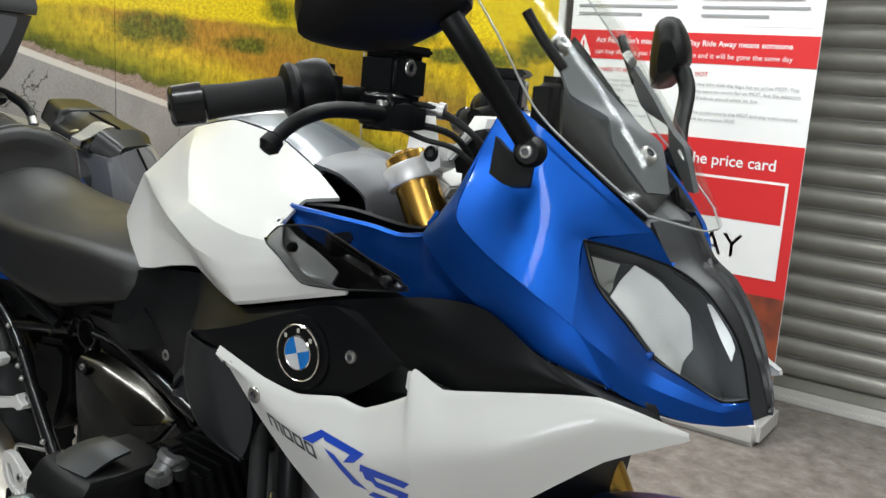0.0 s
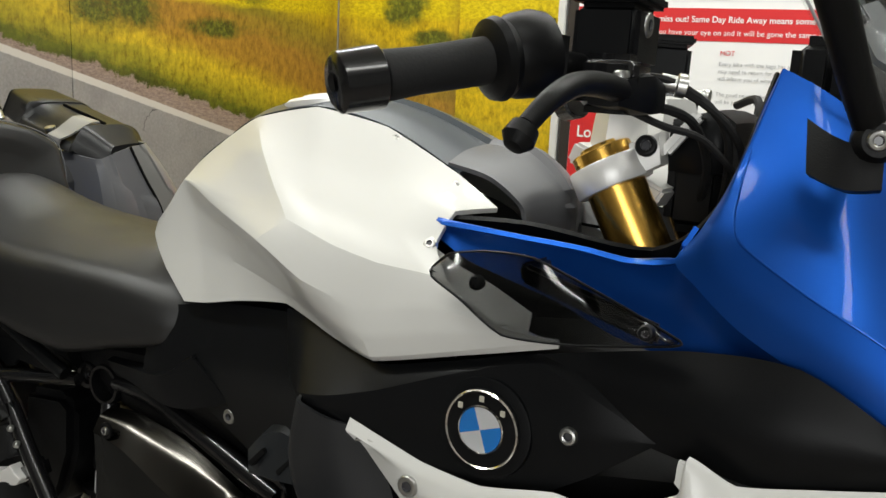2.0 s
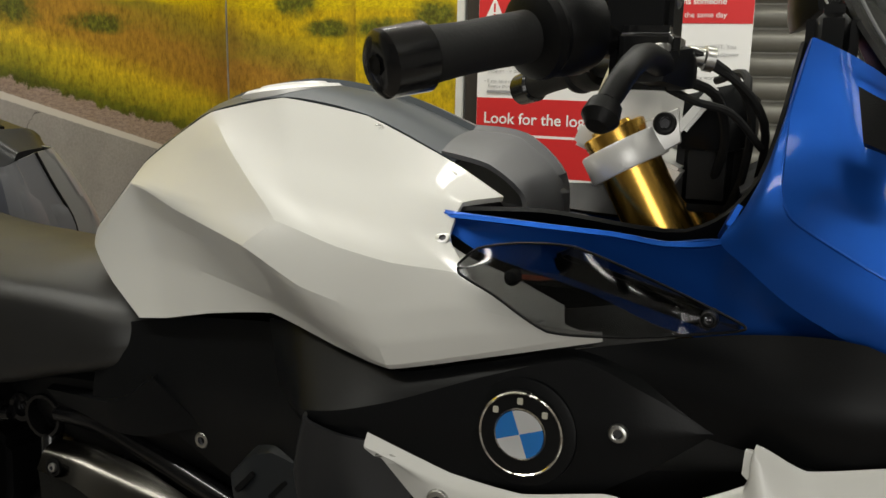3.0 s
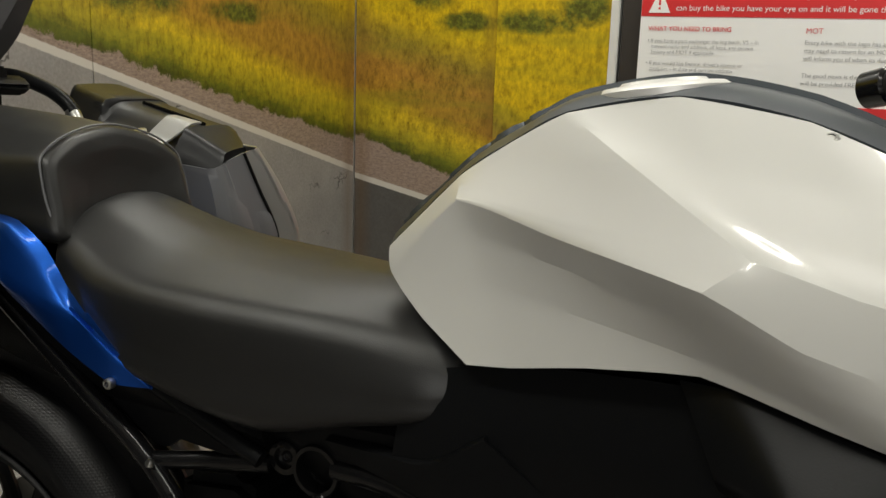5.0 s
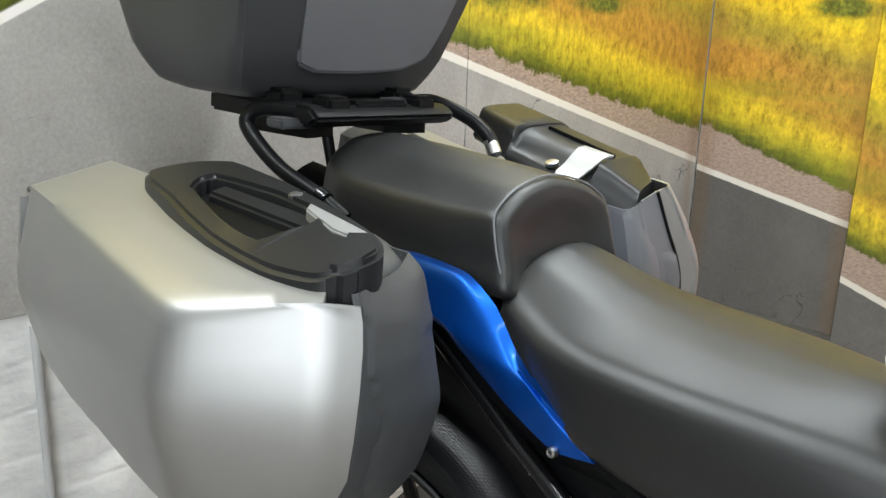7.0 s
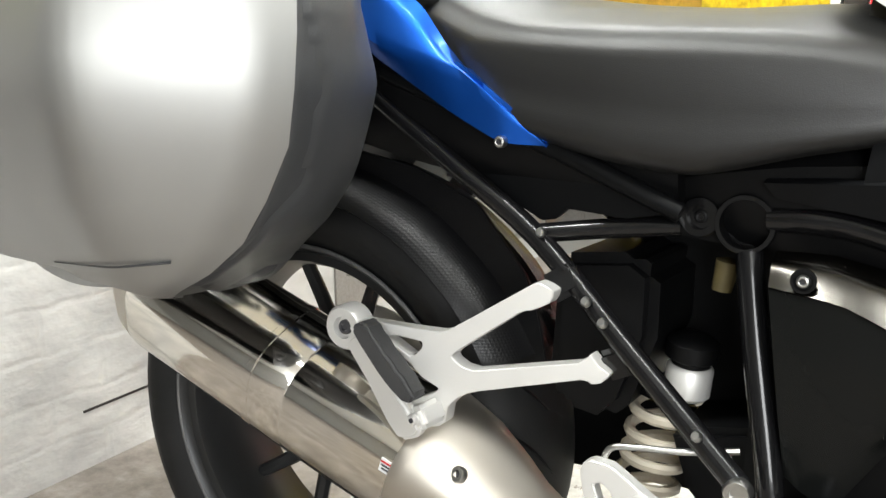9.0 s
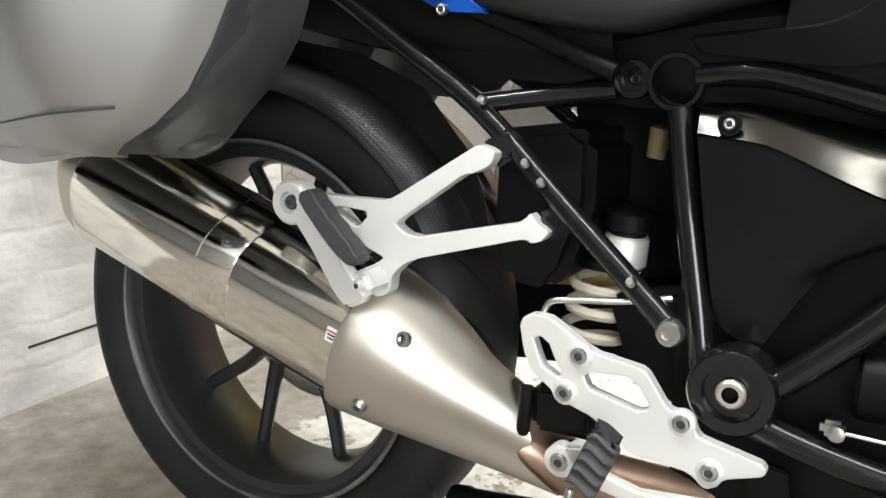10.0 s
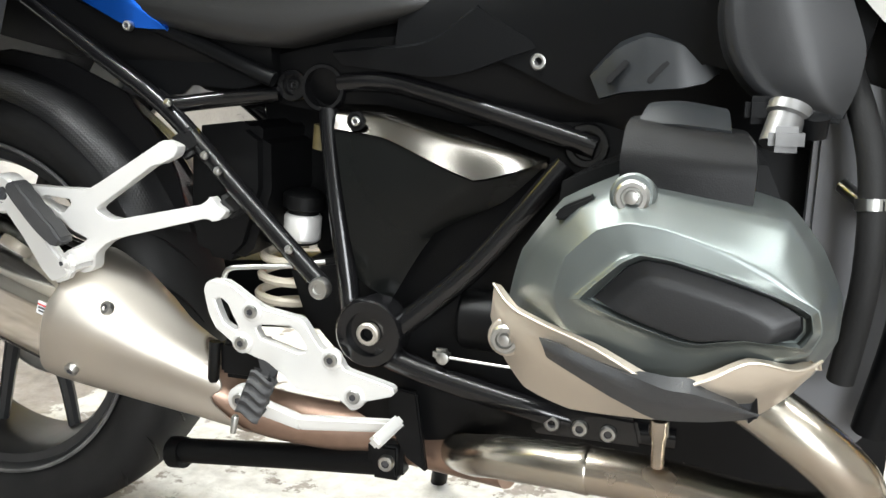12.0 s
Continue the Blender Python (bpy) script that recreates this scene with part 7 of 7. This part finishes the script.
part("body", hull([rounded(-0.45, -0.285, 0.150, 1.000, 0.03), rounded(-0.49, -0.268, 0.172, 1.012, 0.03), rounded(-0.53, -0.238, 0.190, 1.060, 0.03), rounded(-0.56, -0.195, 0.212, 1.176, 0.03)], nu=4, nv=2, ten=0.5), CASE, topcase)
part("lid", hull([rounded(-0.566, -0.188, 0.216, 1.179, 0.03), rounded(-0.566, -0.186, 0.217, 1.200, 0.03), rounded(-0.55, -0.205, 0.205, 1.285, 0.04), rounded(-0.50, -0.26, 0.16, 1.318, 0.05)], nu=4, nv=2, ten=0.6), CASE, topcase)
# panel's lighter grey puts the case's soft reflection into its colour
front_panel = part("front_panel", plate(rounded_loop([(-0.110, 1.172), (0.030, 1.173), (0.172, 1.173), (0.163, 1.110), (0.143, 1.062), (0.098, 1.043), (0.020, 1.037), (-0.060, 1.037), (-0.094, 1.048), (-0.104, 1.090)], 3, 0.35), 0.004, 0.02, bevel=0.004), CASEPANEL, topcase, "front panel, lighter grey from a painted reflection")


for v in front_panel.data.vertices:
    x, y, z = v.co
    v.co = (-0.190 - 0.34 * (1.176 - z) - y, x, z)


# ---- panniers ----
def pannier(side, label, shift=(0, 0, 0)):
    p = empty("pannier", label, "pannier", "pannier pair", at=LEAN @ pose(*shift))
    m = (lambda bm: bm) if side < 0 else mirrored
    top_at = lambda x, y: 0.845 - 0.0212 * (x - 0.04) + 0.2385 * (y + 0.465)

    def side_line(x):
        a, b = -0.472 + (0.05 - x) * 0.147, -0.472 + (x - 0.05) * 0.80
        return 0.5 * (a + b + math.sqrt((a - b) ** 2 + 0.012 ** 2)) - 0.002

    def tuck(z):
        """How far the side falls inwards at each height."""
        return float(np.interp(z, (0.545, 0.552, 0.565, 0.59, 0.64, 0.70, 0.73, 0.75, 0.77, 0.81, 0.85, 0.88), (0.135, 0.100, 0.076, 0.055, 0.0315, 0.0135, 0.0055, 0.0, 0.003, 0.012, 0.021, 0.028)))

    seam_x = lambda z: float(np.interp(z, (0.540, 0.554, 0.575, 0.59, 0.618, 0.656, 0.684, 0.721, 0.752, 0.80, 0.837, 0.861, 0.881), (0.020, 0.050, 0.090, 0.111, 0.140, 0.162, 0.177, 0.188, 0.192, 0.188, 0.182, 0.175, 0.168)))
    floor_z = lambda x: 0.548 - 0.020 * math.exp(-((x + 0.17) / 0.11) ** 2) + 1.7 * max(0, -0.22 - x) ** 2
    rows = []
    for f_ in (0.0, 0.35, 0.7, 0.9):
        end = 0.100 + 0.066 * f_
        row = []
        for k in range(57):
            x = -0.44 + (end + 0.44) * k / 56
            yc = side_line(x) + 0.012
            y = -0.27 + (yc + 0.27) * f_ if yc < -0.27 else yc
            row.append((x, y, top_at(x, y) - (0.010 if k == 0 else 0.003 if k == 1 else 0)))
        rows.append(row)
    for t_ in (0.015, 0.06, 0.14, 0.26, 0.40, 0.54, 0.68, 0.80, 0.89, 0.95, 0.985, 1.0):
        zf = 0.858 + (0.548 - 0.858) * t_
        end, row = seam_x(zf), []
        for k in range(57):
            x = -0.44 + (end + 0.44) * k / 56
            zc = top_at(x, side_line(x) + 0.012)
            z = zc + (floor_z(x) - zc) * t_
            row.append((x, side_line(x) + tuck(z) + (0.010 if k == 0 else 0.002 if k == 1 else 0) + 0.62 * max(0, 0.020 - (end - x)), z))
        rows.append(row)
    lid = part("lid", loft(rows, nu=1, nv=1, ten=0.0, thick=0.006, flip=side > 0), SILVER, p, "silver painted lid", sharp=60)
    part("lid_end", m(loft([[(-0.438, -0.22 + (side_line(-0.44) + 0.01 + 0.22) * f, 0.870 - 0.012 * f) for f in (0, 0.5, 0.85, 0.97)], [(-0.441, -0.22 + (side_line(-0.44) + 0.010 + 0.22) * f, 0.760) for f in (0, 0.5, 0.85, 0.99)], [(-0.438, -0.22 + (side_line(-0.44) + 0.05 + 0.22) * f, 0.606) for f in (0, 0.5, 0.85, 1.0)]], nu=3, nv=4, ten=0.6, thick=0.005)), SILVER, p)
    inner = {-0.430: [(-0.20, 0.865), (-0.30, 0.875), (-0.30, 0.600), (-0.20, 0.620)], 0.020: [(-0.20, 0.880), (-0.30, 0.878), (-0.30, 0.560), (-0.21, 0.565)], 0.080: [(-0.210, 0.882), (-0.33, 0.888), (-0.31, 0.600), (-0.215, 0.610)], 0.125: [(-0.219, 0.866), (-0.335, 0.878), (-0.325, 0.680), (-0.224, 0.690)], 0.146: [(-0.230, 0.838), (-0.338, 0.864), (-0.332, 0.700), (-0.232, 0.715)]}
    part("shell", m(hull([[(x, y, z) for y, z in r] for x, r in inner.items()], nu=6, nv=6, ten=0.7, tenv=0.45)), CASE, p, "black inner shell")
    # rounded front of the shell: from the lid's edge to its inner border, with a shallow step near the top
    front, steps = [], (0.553, 0.565, 0.590, 0.620, 0.660, 0.700, 0.745, 0.780, 0.803, 0.814, 0.826, 0.842, 0.858, 0.872)
    brim = lambda z: float(np.interp(z, (0.553, 0.568, 0.600, 0.634, 0.664, 0.725, 0.745, 0.776, 0.805, 0.814, 0.826, 0.842, 0.858, 0.872), (0.010, 0.054, 0.097, 0.131, 0.149, 0.171, 0.174, 0.1665, 0.158, 0.1555, 0.1555, 0.149, 0.138, 0.116)))
    soft = lambda z: float(np.interp(z, (0.553, 0.600, 0.634, 0.664, 0.725, 0.745, 0.80, 0.842, 0.872), (0.010, 0.097, 0.131, 0.149, 0.171, 0.174, 0.166, 0.152, 0.120)))
    for f_, out in ((0.0, -0.004), (0.05, 0.0), (0.30, 0.005), (0.62, 0.009), (0.90, 0.006), (1.0, 0.0), (1.06, -0.020)):
        row = []
        for z in steps:
            sx = seam_x(z)
            sy = side_line(sx) + tuck(z) + 0.62 * 0.020
            ex, ey = brim(z) if f_ > 0.7 else soft(z), -0.223
            row.append((sx + (ex - sx) * f_ + out, sy + (ey - sy) * min(f_, 1.0), z + (0.012 if z > 0.85 else -0.012 if z < 0.57 else 0) * f_))
        front.append(row)
    if side < 0:
        part("shell_front", loft(front, nu=4, nv=4, ten=0.7, thick=0.003), CASE, p, "black moulded front of the shell", sharp=50)
    # thin dark thread laid on the lid for the shadow of a scuff
    shade_z = lambda x: 0.577 + 0.12 * (x + 0.07)
    if side < 0:
        part("lid_groove", m(tube([(x, side_line(x) + tuck(shade_z(x)) - 0.0002, shade_z(x)) for x in (-0.075, -0.03, 0.015, 0.05, 0.088)], (0.0005, 0.0013), sides=6)), CASE, lid)
    lid_top = lambda x, y: 0.8844 - 0.0212 * (x - 0.04) + 0.2385 * (y + 0.30)

    def on_lid(outline, lo, hi, holes=(), bevel=0.0, seg=2):
        bm = plate(outline, lo, hi, holes=holes, bevel=bevel, seg=seg)
        for v in bm.verts:
            v.co = Vector((v.co.x, v.co.z, lid_top(v.co.x, v.co.z) + v.co.y))
        return m(bm)

    if side < 0:
        hole = rounded_loop([(-0.158, -0.300), (-0.170, -0.268), (-0.060, -0.262), (0.032, -0.272), (0.048, -0.300), (0.026, -0.338), (-0.060, -0.330)], 3, 0.6)
        grip = on_lid(rounded_loop([(-0.267, -0.303), (-0.287, -0.277), (-0.257, -0.239), (-0.191, -0.222), (-0.070, -0.232), (0.032, -0.250), (0.130, -0.275), (0.164, -0.299), (0.169, -0.323), (0.152, -0.342), (0.130, -0.357), (0.064, -0.364), (-0.043, -0.356), (-0.160, -0.333)]), -0.030, 0.025, holes=[hole], bevel=0.016, seg=6)
        for v in grip.verts:
            v.co.z -= 0.38 * max(0.0, -0.325 - v.co.y) + 0.10 * max(0.0, -0.19 - v.co.x)
        h = part("carry_handle", grip, INSERT, p, "black moulded carry handle")
        part("handle_well", on_lid([(x * 1.02, y) for x, y in hole], -0.003, 0.004), BLACK, h)
        part("well_wall", on_lid([(-0.150, -0.288), (0.036, -0.294), (0.036, -0.266), (-0.150, -0.262)], -0.003, 0.015, bevel=0.004), INSERT, h)
        part("latch", on_lid([(0.008, -0.262), (0.050, -0.268), (0.128, -0.281), (0.120, -0.298), (0.085, -0.296), (0.020, -0.277)], 0.010, 0.0262, bevel=0.002), LATCHGREY, h, "grey metal latch")
        cap = on_lid([(0.098, -0.292), (0.130, -0.272), (0.166, -0.300), (0.171, -0.325), (0.155, -0.348), (0.138, -0.352)], -0.032, 0.0275, bevel=0.008, seg=4)
        for v in cap.verts:
            v.co.z -= 0.25 * max(0.0, -0.325 - v.co.y)
        part("front_cap", cap, INSERT, h, "black front cap of the handle")
        part("lock", m(lathe([(0, 0.010), (0.004, 0.010), (0.005, 0.007)], (-0.030, -0.250, lid_top(-0.03, -0.250) + 0.020), (-0.030, -0.30, 1.2), sides=18)), STEEL, h)
    else:
        # low sloping handle with raised end blocks, a strap latch, and the rounded front of shell and lid
        own = pose(*shift).inverted()

        def here(bm):
            bm.transform(own)
            return bm

        inner_y = lambda x: float(np.interp(x, (-0.20, -0.13, 0.0, 0.10), (0.238, 0.212, 0.190, 0.224)))
        outer_y = lambda x: 0.366 - 0.07 * (x - 0.06)
        top_z = lambda x: 0.951 - 0.20 * x - (0.30 * (x - 0.035) if x > 0.035 else 0)

        def section(x, raised):
            yi, yo, z = inner_y(x), outer_y(x), top_z(x)
            if raised:
                pts = [(yi + 0.006, -0.055), (yi + 0.010, -0.022), (yi + 0.020, -0.004), (yi + 0.050, 0.0), (yo - 0.035, 0.001), (yo - 0.006, -0.014), (yo, -0.055)]
            else:
                pts = [(yi, -0.055), (yi + 0.002, -0.037), (yi + 0.016, -0.031), (yi + 0.052, -0.008), (yo - 0.035, -0.004), (yo - 0.006, -0.016), (yo, -0.055)]
            slant = max(0.0, x - 0.02) * 4.2
            return [(x - slant * (y - 0.23), y, z + up) for y, up in pts]

        h = part("carry_handle", here(hull([section(x, r) for x, r in ((-0.212, 1), (-0.205, 1), (-0.118, 1), (-0.110, 0), (0.034, 0), (0.042, 1), (0.098, 1), (0.106, 1))], nu=3, nv=4, ten=0.35, tenv=0.6)), INSERT, p, "black moulded carry handle")
        part("grip_slot", here(bar((-0.105, 0.296, top_z(-0.105) - 0.004), (0.028, 0.286, top_z(0.028) - 0.004), 0.008, 0.004, 0.001)), BLACK, h)
        part("latch", here(loft([[(-0.008, 0.187, 0.906), (0.022, 0.190, 0.900)], [(-0.008, 0.190, 0.920), (0.024, 0.192, 0.913)], [(-0.010, 0.208, 0.928), (0.028, 0.210, 0.921)], [(-0.011, 0.244, 0.952), (0.036, 0.246, 0.944)], [(-0.010, 0.262, 0.955), (0.040, 0.264, 0.947)]], nu=3, nv=5, thick=0.003, ten=0.5)), LATCHGREY, h, "grey metal latch strapped over the handle")
        part("lock", here(lathe([(0, 0.010), (0.005, 0.010), (0.006, 0.007), (0.006, 0)], (-0.030, 0.212, 0.926), (-0.030, 0.200, 0.96), sides=18)), STEEL, h)
        inner_edge = [(0.098, 0.206, 0.884), (0.108, 0.209, 0.850), (0.118, 0.213, 0.790), (0.114, 0.220, 0.700), (0.080, 0.230, 0.600)]
        seam = [(0.112, 0.272, 0.906), (0.119, 0.300, 0.852), (0.126, 0.340, 0.780), (0.122, 0.350, 0.700), (0.088, 0.345, 0.605)]
        outer = [(0.098, 0.316, 0.912), (0.114, 0.356, 0.856), (0.123, 0.398, 0.780), (0.114, 0.406, 0.700), (0.078, 0.398, 0.610)]
        # paler than the near shell: light falling on it is put into the colour
        part("shell_front", here(loft([[(x - 0.28, y + 0.006, z + 0.02) for x, y, z in inner_edge], inner_edge, [tuple(Vector(a).lerp(Vector(b), 0.5) + Vector((0.004, 0, 0))) for a, b in zip(inner_edge, seam)], seam], nu=5, nv=4, ten=0.7, tenv=0.4, thick=0.003)), CASEPANEL, p, "moulded front of the shell, light put into its grey")
        part("lid_seam", here(tube([(x + 0.001, y, z) for x, y, z in seam], 0.0026, sides=8)), BLACK, p)
        part("lid_rim", here(loft([seam, [tuple(Vector(a).lerp(Vector(b), 0.55) + Vector((0.007, 0.003, 0.002))) for a, b in zip(seam, outer)], outer, [(x - 0.05, y + 0.020, z) for x, y, z in outer], [(x - 0.16, y + 0.030, z) for x, y, z in outer]], nu=5, nv=5, ten=0.8, thick=0.003)), SILVER, p, "rounded silver rim of the lid")
    return p


pannier(-1, "silver and black hard pannier beside the tail")
pannier(1, "silver and black hard pannier on the far side of the tail", (-0.245, -0.025, 0.000, 0, 6, -11))

# decals on the white fairing: plain slanted strokes in the maker's blue and grey
from mathutils.bvhtree import BVHTree

skin = BVHTree.FromPolygons([v.co for v in belly.data.vertices], [p.vertices for p in belly.data.polygons])


def stroke(name, quad, mat, n=5):
    """A thin patch lying on the white panel, from four corners in x and z."""
    bm = bmesh.new()
    a, b, c, d = [Vector((x, 0, z)) for x, z in quad]
    grid = []
    for j in range(n + 1):
        for i in range(n + 1):
            u, v = i / n, j / n
            q = (a * (1 - u) + b * u) * (1 - v) + (d * (1 - u) + c * u) * v
            hit = skin.ray_cast(Vector((q.x, -0.6, q.z)), Vector((0, 1, 0)))[0]
            grid.append(bm.verts.new((q.x, (hit.y if hit else -0.245) - 0.0007, q.z)))
    for j in range(n):
        for i in range(n):
            k = j * (n + 1) + i
            bm.faces.new((grid[k], grid[k + 1], grid[k + n + 2], grid[k + n + 1]))
    return part(name, bm, mat, belly)


for quad in ([(1.145, 0.683), (1.174, 0.702), (1.184, 0.699), (1.164, 0.683)], [(1.174, 0.702), (1.241, 0.696), (1.232, 0.688), (1.182, 0.6925)], [(1.241, 0.696), (1.228, 0.682), (1.212, 0.677), (1.222, 0.690)], [(1.183, 0.684), (1.198, 0.682), (1.240, 0.652), (1.222, 0.654)],
             [(1.236, 0.683), (1.296, 0.678), (1.288, 0.670), (1.234, 0.674)], [(1.236, 0.683), (1.248, 0.680), (1.256, 0.664), (1.240, 0.666)], [(1.246, 0.668), (1.292, 0.664), (1.284, 0.656), (1.252, 0.660)], [(1.292, 0.664), (1.284, 0.640), (1.272, 0.640), (1.280, 0.660)], [(1.284, 0.640), (1.240, 0.646), (1.248, 0.652), (1.280, 0.649)]):
    stroke("blue_stroke", quad, DECALBLUE)
for k, wide in enumerate((0.017, 0.007, 0.017, 0.017, 0.017)):
    x, z = 1.076 + (0, 0.020, 0.030, 0.0505, 0.071)[k], 0.691 - (0, 0.0025, 0.0035, 0.006, 0.0085)[k]
    top, low = [(x, z), (x + wide, z - wide * 0.12)], [(x + 0.006, z - 0.015), (x + wide + 0.006, z - 0.015 - wide * 0.12)]
    stroke("grey_stroke", [top[0], top[1], (top[1][0] + 0.001, top[1][1] - 0.0028), (top[0][0] + 0.001, top[0][1] - 0.0028)], DECALDARK, 2)
    stroke("grey_stroke", [(top[1][0] - 0.0035, top[1][1]), top[1], low[1], (low[1][0] - 0.0035, low[1][1])], DECALDARK, 2)
    if k > 1:
        stroke("grey_stroke", [(low[0][0] - 0.001, low[0][1] + 0.0028), (low[1][0] - 0.001, low[1][1] + 0.0028), low[1], low[0]], DECALDARK, 2)
    if k != 1:
        stroke("grey_stroke", [top[0], (top[0][0] + 0.0035, top[0][1]), (low[0][0] + 0.0035, low[0][1]), low[0]], DECALDARK, 2)
